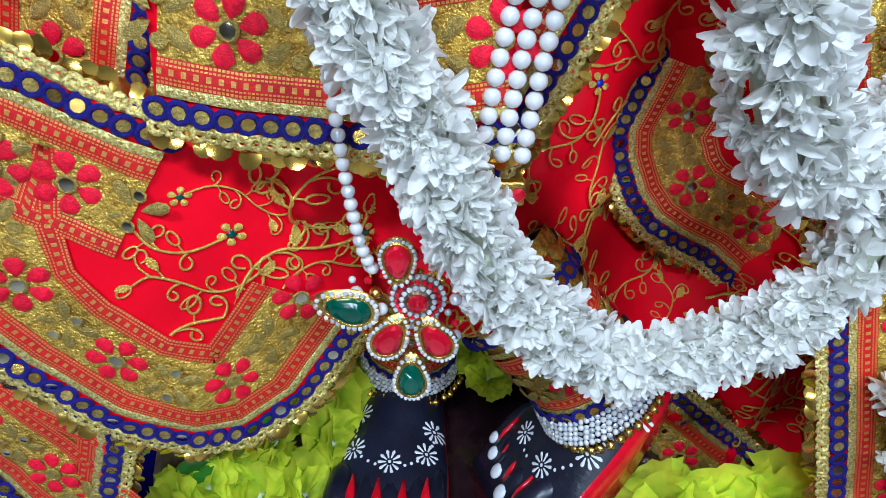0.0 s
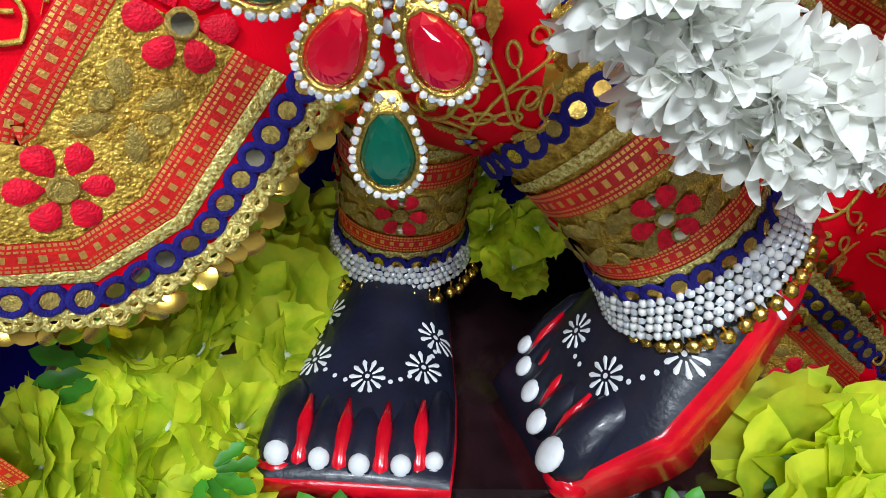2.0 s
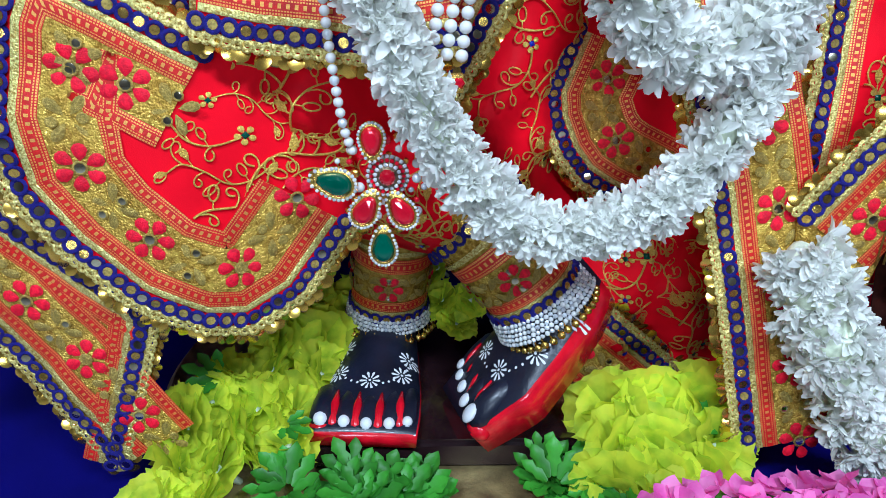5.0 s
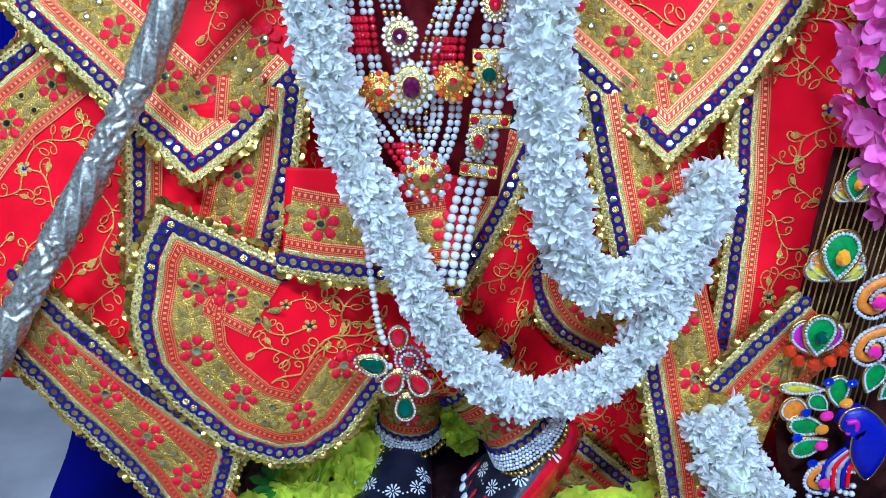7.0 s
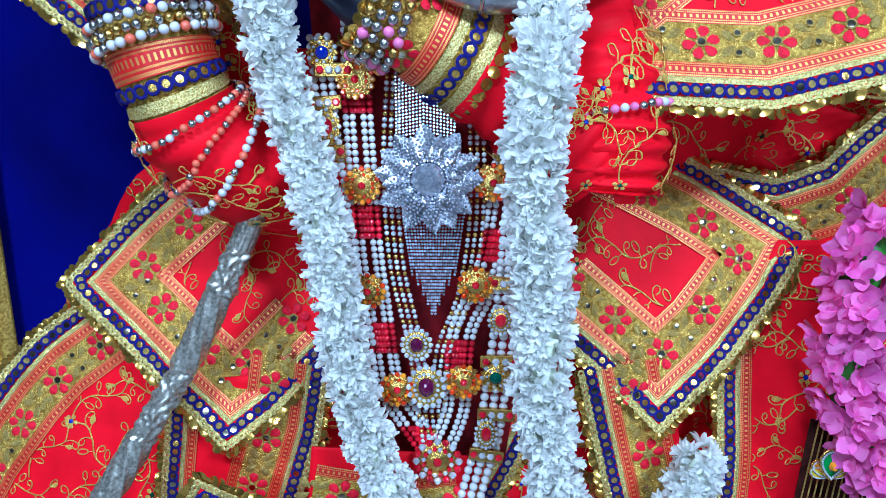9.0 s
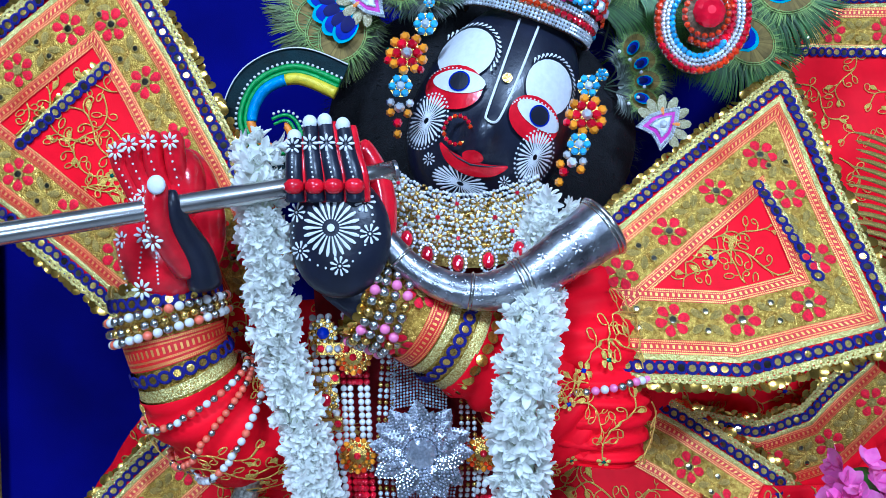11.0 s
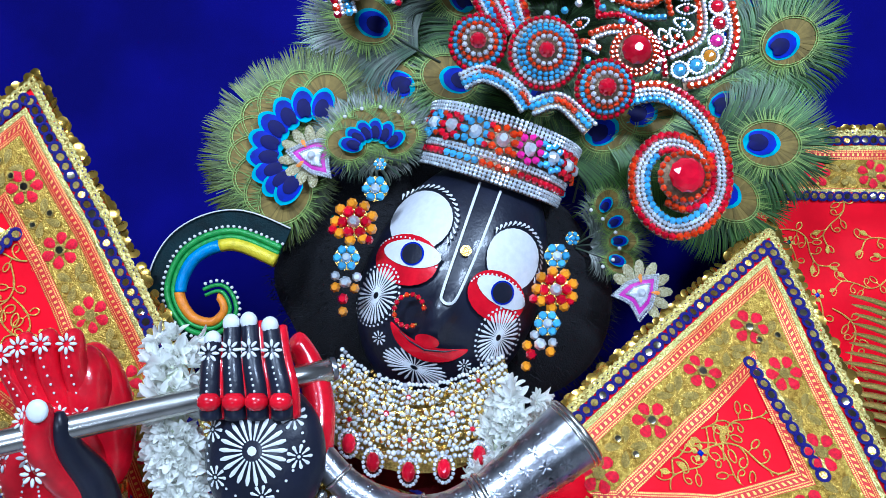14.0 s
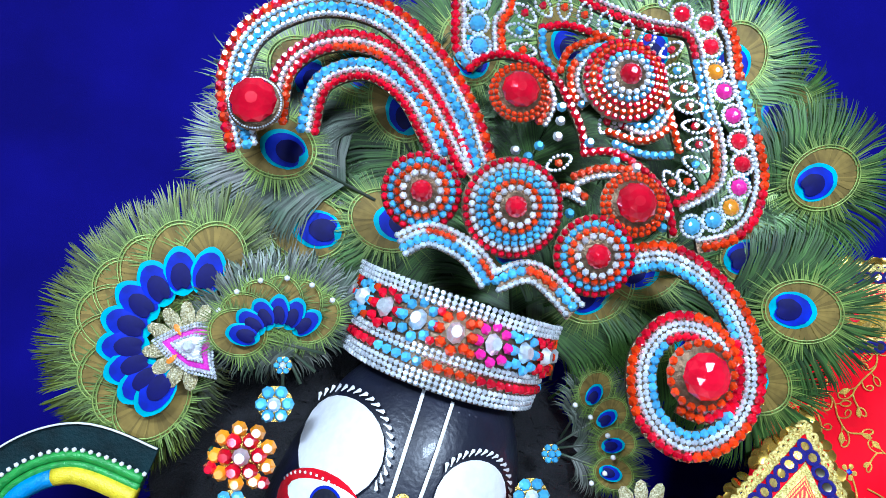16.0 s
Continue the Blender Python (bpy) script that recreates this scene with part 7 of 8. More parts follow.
for root, x, z, w, s in ((n3, 0.057, 0.478, 0.034, 0), (n3, 0.054, 0.430, 0.032, -2), (n3, 0.046, 0.392, 0.03, -8), (n3, 0.024, 0.281, 0.02, 0), (n1, -0.084, 0.690, 0.028, 4), (n1, -0.082, 0.652, 0.028, 2), (n2, 0.062, 0.545, 0.03, -6), (n1, -0.075, 0.715, 0.03, 0)):
    gold_bar(root, x, 0.262, z, w, 0.011, s)


def medallion(label, x, y, z, r, rim, heart, mid=GO, squash=1.0, hr=0.48):
    root = thing("medallion", label, "pendant", "medallions")
    m = facing(x, y, z)
    bm = bmesh.new()
    disc(bm, m, r, r * 0.2, 24, GO, 0, squash)
    base = part("setting", bm, PALETTE, root, smooth=False)
    bm = bmesh.new()
    n = 16
    for k in range(n):
        a = 2 * math.pi * k / n
        stone(bm, m @ pose(r * math.cos(a), r * squash * math.sin(a), r * 0.06), r * 0.19, r * 0.16, rim[k % len(rim)], 6)
        stone(bm, m @ pose(r * 0.66 * math.cos(a + 0.2), r * 0.66 * squash * math.sin(a + 0.2), r * 0.16), r * 0.12, r * 0.1, rim[(k + 1) % len(rim)], 6)
    part("stone_edge", bm, PALETTE, base, smooth=False)
    bm = bmesh.new()
    gem(bm, m @ pose(0, 0, r * 0.16), r * hr, r * 0.26, heart, 10, squash)
    part("centre_stone", bm, PALETTE + [GEM_PLUM, GEM_NAVY], root, smooth=False)


medallion("round gold pendant ringed with clear and red stones", 0.004, 0.262, 0.386, 0.0185, (CL, RU), RU, hr=0.22)
for x, z in ((-0.0558, 0.6255), (-0.0535, 0.538), (0.0355, 0.544), (0.0262, 0.4595), (-0.059, 0.708), (0.049, 0.628), (-0.030, 0.452)):
    medallion("gold sun medallion edged with amber stones", x, 0.262, z, 0.0135, (AM, OR, GO), RU, hr=0.24)
medallion("plum stone medallion ringed with clear stones", -0.0134, 0.262, 0.492, 0.0120, (CL,), 9, squash=1.1)
medallion("large plum stone medallion ringed with clear stones", -0.0053, 0.261, 0.455, 0.0150, (CL,), 9, squash=1.2)
medallion("green stone medallion ringed with clear stones", 0.053, 0.259, 0.4645, 0.0115, (CL, GO), GR)
medallion("red drop pendant ringed with clear stones", 0.0456, 0.257, 0.4145, 0.0090, (CL,), RU, squash=1.45)
medallion("red oval stone pendant in the pearl necklace", 0.0566, 0.260, 0.5145, 0.0098, (CL,), RU, squash=1.2)
medallion("red oval stone pendant by the garland", -0.082, 0.260, 0.672, 0.0100, (CL, GO), RU, squash=1.3)
medallion("dark stone medallion with gold rim below the wrist", -0.084, 0.262, 0.728, 0.011, (GO, CL), 10)


def star_brooch():
    root = thing("star_brooch", "large silver rhinestone flower brooch with crystal centre", "brooch")
    c = facing(-0.0023, 0.258, 0.6315)
    for ring, (n, r0, r1, w, h, tip) in enumerate(((12, 0.014, 0.0440, 0.0100, 0.001, 0.002), (11, 0.012, 0.0365, 0.0088, 0.004, 0.003), (12, 0.0120, 0.027, 0.0062, 0.0065, 0.003))):
        for k in range(n):
            bm = bmesh.new()
            m = c @ pose(0, 0, h, 0, 0, 360 * (k + 0.5 * ring) / n + 8 * math.sin(5 * k + ring)) @ pose(0, 0, 0, 9 * math.sin(3 * k), -6)
            long = r1 - r0
            side = [(r0 + long * f, w * q) for f, q in ((0.0, 0.25), (0.2, 0.72), (0.42, 1.0), (0.62, 0.86), (0.82, 0.46), (1.0, 0.0))]
            edge = [bm.verts.new(m @ Vector((x, y, 0))) for x, y in side] + [bm.verts.new(m @ Vector((x, -y, 0))) for x, y in side[-2::-1]]
            ridge = bm.verts.new(m @ Vector((r0 + long * 0.45, 0, tip)))
            for i in range(len(edge)):
                bm.faces.new((edge[i], edge[(i + 1) % len(edge)], ridge)).material_index = 1
            for f in np.arange(0.06, 0.98, 0.0026 / long):
                half = w * float(np.interp(f, (0, 0.2, 0.42, 0.62, 0.82, 1.0), (0.25, 0.72, 1.0, 0.86, 0.46, 0.0))) * 0.9
                cnt = max(1, int(2 * half / 0.0024))
                for q in range(cnt):
                    u = 0.0 if cnt == 1 else -1 + 2 * q / (cnt - 1)
                    stone(bm, m @ pose(r0 + long * f, u * half, tip * (1 - abs(u)) + 0.0004), 0.00125, 0.0011, 0, 5)
            part("petal", bm, [GEM_SMOKE, HORN], root, smooth=False)
    bm = bmesh.new()
    gem(bm, c @ pose(0, 0, 0.009), 0.0135, 0.0050, 0, 14)
    part("crystal", bm, [CRYSTAL], root, smooth=False)
    bm = bmesh.new()
    for k in range(32):
        a = 2 * math.pi * k / 32
        stone(bm, c @ pose(0.0150 * math.cos(a), 0.0150 * math.sin(a), 0.009), 0.0015, 0.0014, 0, 5)
    part("crystal_rim", bm, [GEM_SMOKE], root, smooth=False)
    bm = bmesh.new()
    for k in range(19):
        x = -0.0243 + 0.0027 * k
        low = 0.513 + 1.6 * abs(x) + 0.008 * (k % 2)
        z = 0.60
        while z > low:
            stone(bm, facing(x * (0.4 + 0.6 * (z - 0.5) / 0.1) + 0.001, 0.263, z, 30 * k), 0.0013, 0.0013, 0, 5)
            z -= 0.0028
    part("tassel", bm, [GEM_SMOKE], root, "rhinestone chain tassel", False)
    bm = bmesh.new()
    for k in range(18):
        for j in range(20):
            stone(bm, facing(-0.028 + 0.0027 * k, 0.266, 0.668 + 0.0027 * j - 0.0005 * abs(k - 8), 40 * j + 20 * k), 0.0013, 0.0013, 0, 5)
    part("mesh_strap", bm, [GEM_SMOKE], root, "rhinestone mesh strap", False)


star_brooch()


def collar():
    """The broad choker of pearls and gold flowers under the chin."""
    root = thing("choker", "broad choker of pearls, clear stones and small gold flowers", "necklace")
    rng = random.Random(8)

    def spot(u, d, out=0.0):
        """A place on the collar: u from side to side, d down from its upper edge."""
        return Vector((0.036 + (0.064 + 0.28 * d) * u, 0.284 + 0.036 * u * u - 0.35 * d - out, 0.843 - d + 0.024 * u * u))
    for row in range(13):
        bm = bmesh.new()
        for k in range(44):
            p = spot(-1 + 2 * (k + 0.5 * (row % 2)) / 44, row * 0.0043 + rng.uniform(-0.001, 0.001))
            if rng.random() < 0.62:
                bead(bm, p, rng.uniform(0.0014, 0.0025), 0)
            else:
                stone(bm, facing(*p, rng.uniform(0, 60)), rng.uniform(0.0016, 0.0024), 0.002, rng.choice((1, 1, 1, 2)), 6)
        part("beading", bm, [PEARL, GEM_CLEAR, GOLD], root)
    for row, (d, n, size) in enumerate(((0.008, 7, 0.0078), (0.022, 8, 0.0088), (0.037, 9, 0.0080))):
        for k in range(n):
            m = facing(*spot(-0.92 + 1.84 * (k + 0.5 * (row % 2) * 0.9) / n, d, 0.0035), rng.uniform(0, 60))
            bm = bmesh.new()
            petal_fan(bm, m, 6, 0.0012, size, size * 0.26, 0.0012, 0, 0)
            petal_fan(bm, m @ pose(0, 0, 0.0006), 6, 0.0016, size * 0.78, size * 0.17, 0.0014, 0, 1)
            stone(bm, m @ pose(0, 0, 0.0018), size * 0.27, 0.002, 2, 8)
            part("stone_flower", bm, [GOLD, PEARL, GEM_RED if (k + row) % 3 == 0 else GOLD], root, "gold-edged pearl flower with a small stone", False)
    bm = bmesh.new()
    grid = []
    for j in range(6):
        grid.append([bm.verts.new((0.036 + (0.066 + 0.003 * j) * u, 0.290 + 0.036 * u * u - 0.003 * j, 0.836 - 0.011 * j + 0.024 * u * u)) for u in np.linspace(-1, 1, 24)])
    for a, b in zip(grid, grid[1:]):
        for i in range(23):
            bm.faces.new((a[i], a[i + 1], b[i + 1], b[i]))
    part("backing", bm, DARK_GOLD, root)
    for x, z in ((-0.014, 0.806), (0.003, 0.793), (0.028, 0.786), (0.053, 0.788), (0.078, 0.797)):
        bm = bmesh.new()
        m = facing(x, 0.258, z)
        gem(bm, m, 0.0050, 0.004, 0, 10, 1.45)
        ob = part("red_drop", bm, [GEM_RED], root, "red stone drop", False)
        bm = bmesh.new()
        for k in range(18):
            a = 2 * math.pi * k / 18
            stone(bm, m @ pose(0.0068 * math.cos(a), 0.0095 * math.sin(a), 0), 0.0016, 0.0015, 0, 5)
        part("stone_edge", bm, [GEM_CLEAR], ob, smooth=False)


collar()


# ---- flute, horn, staff ----
bm = bmesh.new()
fl = [(-0.36, 0.115, 0.795), (-0.277, 0.150, 0.810), (-0.217, 0.180, 0.820), (-0.143, 0.207, 0.835), (-0.040, 0.231, 0.856), (-0.020, 0.2365, 0.8605)]
tube(bm, [Vector(fl[0]).lerp(Vector(fl[-1]), k / 12) for k in range(13)], 0.0078, 20)
flute = thing("flute", "plain silver tube flute held across the hands", "flute")
part("tube", bm, STEEL, flute)
bm = bmesh.new()
way = (Vector(fl[-1]) - Vector(fl[0])).normalized()
tube(bm, [Vector(fl[-1]) - way * 0.003, Vector(fl[-1]) - way * 0.0015, Vector(fl[-1])], [0.0079, 0.0083, 0.0079], 20, 0, False)
part("end_ring", bm, HORN, flute)
# The tube is closed; a black disc paints the dark of its opening.
bm = bmesh.new()
tube(bm, [Vector(fl[-1]) + way * 0.0002, Vector(fl[-1]) + way * 0.0006], [0.0062, 0.0062], 16)
part("bore_shade", bm, HAIR, flute, "black disc standing for the shade in the tube's open end")


def horn():
    root = thing("silver_horn", "engraved silver horn with flared mouth and ringed joints", "horn")
    pts = spline([(-0.042, 0.222, 0.825), (-0.028, 0.222, 0.807), (-0.008, 0.222, 0.785), (0.022, 0.222, 0.769), (0.054, 0.224, 0.766), (0.085, 0.230, 0.777), (0.116, 0.236, 0.797), (0.143, 0.240, 0.816)], 6)
    n = len(pts)
    rad = [0.0085 + 0.0165 * (i / (n - 1)) ** 1.6 for i in range(n)]
    bm = bmesh.new()
    tube(bm, pts, rad, 24, 0, False)
    d = (pts[-1] - pts[-2]).normalized()
    tube(bm, [pts[-1], pts[-1] - d * 0.004, pts[-1] - d * 0.03], [rad[-1] * 0.9, rad[-1] * 0.85, rad[-1] * 0.5], 24, 0)
    part("body", bm, HORN, root)
    for i, w in ((n - 1, 0.0022), (n - 2, 0.0012), (n - 14, 0.0018), (n - 15, 0.0018), (n - 22, 0.0016), (10, 0.0014)):
        bm = bmesh.new()
        t = (pts[i] - pts[i - 1]).normalized()
        tube(bm, [pts[i] - t * w, pts[i], pts[i] + t * w], [rad[i] + 0.0003, rad[i] + w, rad[i] + 0.0003], 24)
        part("ring", bm, STEEL, root)
    rng = random.Random(2)
    bm = bmesh.new()
    for i in range(6, n - 3, 2):
        t = (pts[i + 1] - pts[i]).normalized()
        for k in range(5):
            a = -1.2 + 0.6 * k + (0.3 if i % 4 else 0)
            side = t.cross(Vector((0, -1, 0))).normalized()
            fr = side.cross(t).normalized()
            fr = -fr if fr.y > 0 else fr
            nrm = fr * math.cos(a) + side * math.sin(a)
            m = basis(pts[i] + nrm * rad[i], t, nrm) @ pose(0, 0, 0, 0, 0, rng.uniform(0, 360))
            petal_fan(bm, m, 5, 0.0006, rad[i] * 0.24, rad[i] * 0.06, 0.0006, 0, 0)
    part("engraving", bm, HORN, root)


horn()


def staff():
    root = thing("silver_staff", "carved silver staff with twisted flutes leaning on the skirt", "staff")
    path = spline([(-0.115, 0.300, 0.66), (-0.139, 0.282, 0.622), (-0.166, 0.284, 0.566), (-0.217, 0.286, 0.470), (-0.269, 0.280, 0.386), (-0.320, 0.268, 0.305), (-0.373, 0.255, 0.222), (-0.43, 0.243, 0.13)], 72)
    n = len(path) - 1
    bm = bmesh.new()
    rings = []
    side = None
    for i, p in enumerate(path):
        f = i / n
        d = (path[min(i + 1, n)] - path[max(i - 1, 0)]).normalized()
        side = d.orthogonal().normalized() if side is None else (side - d * side.dot(d)).normalized()
        up = d.cross(side)
        r0 = 0.0092 + 0.0030 * f
        ring = 0.0018 if (f * 3) % 1 < 0.02 else 0.0
        row = []
        for k in range(36):
            t = 2 * math.pi * k / 36
            if 0.15 < f < 0.28:
                w = 0.0008 * math.cos(12 * t)
            elif int(f * 9) % 2:
                w = 0.0023 * abs(math.cos(3.5 * t + f * 75)) + 0.0006 * math.cos(14 * t + f * 300)
            else:
                w = 0.0022 * math.cos(5 * t + 2.5 * math.sin(f * 120)) * math.sin(f * 150) + 0.0010 * math.cos(9 * t - f * 200)
            row.append(bm.verts.new(p + side * math.cos(t) * (r0 + w + ring) + up * math.sin(t) * (r0 + w + ring)))
        rings.append(row)
    for x, y in zip(rings, rings[1:]):
        for k in range(36):
            bm.faces.new((x[k], x[(k + 1) % 36], y[(k + 1) % 36], y[k]))
    bm.faces.new(rings[0][::-1])
    bm.faces.new(rings[-1])
    part("shaft", bm, SILVER, root)


staff()


# ---- gem pendant at the waist ----
def drop(root, m, s, mat, edge):
    """A tear-shaped stone in a gold bezel with a rim of rhinestones."""
    def outline(f, k, n):
        t = 2 * math.pi * k / n
        q = f * s * (1 + 0.55 * max(0, math.sin(t)) ** 5)
        return q * 0.86 * math.cos(t), q * math.sin(t)
    n = 18
    bm = bmesh.new()
    levels = [[bm.verts.new(m @ Vector((*outline(f, k + 0.5 * (i % 2), n), z))) for k in range(n)] for i, (f, z) in enumerate(((0.69, 0.0025), (0.56, 0.0046), (0.36, 0.0056), (0.16, 0.0058)))]
    for a, b in zip(levels, levels[1:]):
        for k in range(n):
            bm.faces.new((a[k], a[(k + 1) % n], b[k]))
            bm.faces.new((a[(k + 1) % n], b[(k + 1) % n], b[k]))
    bm.faces.new(levels[-1])
    for f in bm.faces:
        f.material_index = mat
    ob = part("tear_stone", bm, PALETTE, root, smooth=False)
    bm = bmesh.new()
    rim, bez, bez2 = [[bm.verts.new(m @ Vector((*outline(f, k, n), z))) for k in range(n)] for f, z in ((1.0, 0.0), (0.78, 0.0036), (0.69, 0.0028))]
    for x, y in ((rim, bez), (bez, bez2)):
        for k in range(n):
            bm.faces.new((x[k], x[(k + 1) % n], y[(k + 1) % n], y[k]))
    part("bezel", bm, GOLD, ob, "gold bezel")
    bm = bmesh.new()
    for k in range(26):
        u, v = outline(0.91, k, 26)
        if k % 3:
            stone(bm, m @ pose(u, v, 0.0024), s * 0.115, s * 0.10, edge, 6)
        else:
            bead(bm, m @ Vector((u, v, 0.003)), s * 0.10, 9)
    part("stone_edge", bm, PALETTE + [PEARL], ob, smooth=False)


def gem_pendant():
    root = thing("gem_pendant", "pendant of green and red tear stones with pearls and rhinestones", "pendant")
    for x, z, s, mat, spin in ((-0.0415, 0.2215, 0.0140, GR, 75), (-0.0265, 0.2035, 0.0125, RU, -30), (-0.0025, 0.2025, 0.0125, RU, 30), (-0.0155, 0.1785, 0.0125, GR, 0), (-0.020, 0.2495, 0.0115, RU, 180)):
        drop(root, facing(x, 0.263, z, spin), s * 0.88, mat, CL)
    boss(root, -0.0115, 0.266, 0.2255, 0.0130, (CL, RU, CL), RU, 0.4, "centre_boss")
    bm = bmesh.new()
    rng = random.Random(4)
    for k in range(46):
        a = 2.4 * k
        r = 0.008 + 0.0043 * math.sqrt(k)
        x, z = -0.016 + 0.8 * r * math.cos(a), 0.220 + 0.85 * r * math.sin(a)
        bead(bm, (x, 0.268, z), rng.uniform(0.002, 0.0034), rng.choice((0, 0, 1, 2, 3)))
    part("pearl_filling", bm, [PEARL, GOLD, GEM_RED, GEM_CLEAR], root)


gem_pendant()


# ---- ankle cuffs and anklets ----
rng = random.Random(41)


def cuff(label, limb, lace_at):
    root = thing("ankle_cuff", label, "garment", "ankle cuffs")
    sleeve_part(limb, 0.38, 1.0, 0.0, BROCADE, root, "cuff", 0.001, 3, 16)
    sleeve_part(limb, 0.425, 0.495, 0.0018, RIBBON, root, "ribbon", rows=3)
    sleeve_part(limb, 0.395, 0.425, 0.0024, SPARKLE, root, "glitter_trim", rows=2)
    sleeve_part(limb, 0.68, 0.75, 0.0018, RIBBON, root, "ribbon", rows=3)
    sleeve_part(limb, 0.765, 0.785, 0.0024, SPARKLE, root, "glitter_trim", rows=2)
    ring_of(limb, 0.365, root, LACE_RING_GOLD, "lace_ring", 0.0089, 0.003, rng, 2.2)
    ring_of(limb, lace_at, root, LACE_RING_GOLD, "lace_ring", 0.0089, 0.004, rng, 2.2)
    ring_of(limb, lace_at + 0.06, root, SEQUIN_DISC, "sequin", 0.009, 0.004, rng, 2.0, 25)
    ring_of(limb, 0.59, root, FLOWERS, "embroidered_flower", 0.052, 0.003, rng, 1.9, 3, 0.85)
    n = 5
    for k in range(n):
        piece("embroidered_leaves", SPRAYS[k % 2], root, limb.axes(0.59, -1.5 + 3.0 * (k + 0.5) / n, 0.002))


def bell_build(bm):
    ball(bm, Matrix.Scale(0.0036, 4), 0, 1)
    tube(bm, [(0, 0.003, 0), (0, 0.0075, 0)], 0.0006, 5)
    disc(bm, pose(0, -0.0028, 0, 90), 0.002, 0.0006, 8)


BELL = mesh_of("bell", bell_build, [GOLD])


def anklet(label, limb, s0, rows, out_by=0.0045):
    root = thing("anklet", label, "anklet", "anklets")
    step = 0.0044 / limb.length()
    for j in range(rows):
        bm = bmesh.new()
        s = s0 - j * step
        n = 52
        for k in range(n + 1):
            a = -2.4 + 4.8 * (k + 0.5 * (j % 2)) / n
            p = limb.at(max(0.0, s), a, 0.004 + 0.0006 * j)
            if (k + j) % 2:
                bead(bm, p, rng.uniform(0.0019, 0.0024), 0)
            else:
                stone(bm, limb.axes(max(0.0, s), a, 0.004 + 0.0006 * j) @ pose(0, 0, 0, rng.uniform(-25, 25), rng.uniform(-25, 25)), 0.0021, 0.0018, 1, 6)
        part("beading", bm, [PEARL, GEM_CLEAR], root)
    s = max(0.0, s0 - (rows + 0.9) * step)
    for k in range(28):
        a = -2.2 + 4.4 * k / 27
        p = limb.at(s, a, out_by)
        up = limb.at(min(1.0, s + 0.05), a, 0.0045) - p
        out = p - limb.at(s, a + math.pi, out_by)
        m = Matrix.Translation(p + Vector((rng.uniform(-1, 1), rng.uniform(-1, 1), rng.uniform(-1, 1))) * 0.0008)
        z = out.normalized()
        y = (up - z * up.dot(z)).normalized()
        piece("bell", BELL, root, m @ Matrix((y.cross(z), y, z)).transposed().to_4x4())


leg1 = Limb([(-0.030, 0.447, 0.012), (-0.027, 0.445, 0.05), (-0.022, 0.440, 0.10), (-0.012, 0.43, 0.17)], [0.034, 0.033, 0.034, 0.040])
leg2 = Limb([(0.118, 0.354, 0.072), (0.102, 0.356, 0.094), (0.084, 0.358, 0.119), (0.060, 0.361, 0.148), (0.03, 0.372, 0.18)], [0.040, 0.0375, 0.0365, 0.039, 0.044])
cuff("gold flowered ankle cuff with blue lace on the standing leg", leg1, 0.86)
cuff("gold flowered ankle cuff with blue lace on the crossed leg", leg2, 0.84)
anklet("pearl anklet with gold bells on the standing leg", leg1, 0.350, 4, 0.010)
anklet("pearl anklet with gold bells on the crossed leg", leg2, 0.335, 5)


# ---- flowers round the feet ----
def carnation_petal_build(seed, s=0.033):
    """One broad fan-shaped petal with a notched, wavy edge."""
    def build(bm):
        q = random.Random(seed)
        cols, rows = 11, []
        for f in (0.10, 0.4, 0.7, 0.9, 1.0):
            row = []
            for c in range(cols):
                u = -1 + 2 * c / (cols - 1)
                half = 0.70 * f * s * (1.0 if f > 0.5 else 0.8)
                wave = 0.05 * s * math.sin(c * 1.5 + seed) * f * f
                edge = s * f * (1 - 0.14 * u * u) - (0.05 * s * (c % 2) + q.uniform(0, 0.03) * s if f == 1.0 else 0)
                row.append(bm.verts.new((edge, u * half, wave + 0.10 * s * f * abs(u) - 0.12 * s * f * f)))
            rows.append(row)
        for x, y in zip(rows, rows[1:]):
            for c in range(cols - 1):
                bm.faces.new((x[c], x[c + 1], y[c + 1], y[c]))
    return build


PETALS = [mesh_of("petal", carnation_petal_build(k), [LIME]) for k in range(5)]
STEM = material("pale_cut_stem", (0.62, 0.70, 0.5), 0.5, 0, 0.2, 200)
STEM_MESH = mesh_of("stem", lambda bm: tube(bm, [(0, 0, -0.020), (0, 0, 0.003)], [0.0026, 0.004], 8), [STEM])


def carnations(label, spots, seed):
    rng = random.Random(seed)
    for x, y, z, s in spots:
        root = thing("carnation", label, "flower", "lime carnations at the feet")
        tilt = Vector((rng.uniform(-0.9, 0.9), -0.45 + rng.uniform(-0.6, 0.6), 0.75 + rng.uniform(-0.5, 0.3)))
        base = basis((x, y, z), (1, 0, 0), tilt) @ pose(0, 0, 0, 0, 0, rng.uniform(0, 360)) @ Matrix.Scale(s, 4)
        piece("stem", STEM_MESH, root, base)
        for layer, (n, lift, size) in enumerate(((6, 20, 1.0), (5, 38, 0.92), (3, 60, 0.72))):
            for k in range(n):
                a = 360 * (k + 0.5 * (layer % 2)) / n + rng.uniform(-9, 9)
                piece("petal", rng.choice(PETALS), root, base @ Matrix.Rotation(radians(a), 4, "Z") @ Matrix.Rotation(-radians(lift + rng.uniform(-10, 10)), 4, "Y") @ Matrix.Scale(size * rng.uniform(0.9, 1.1), 4))


spots = []
q = random.Random(77)
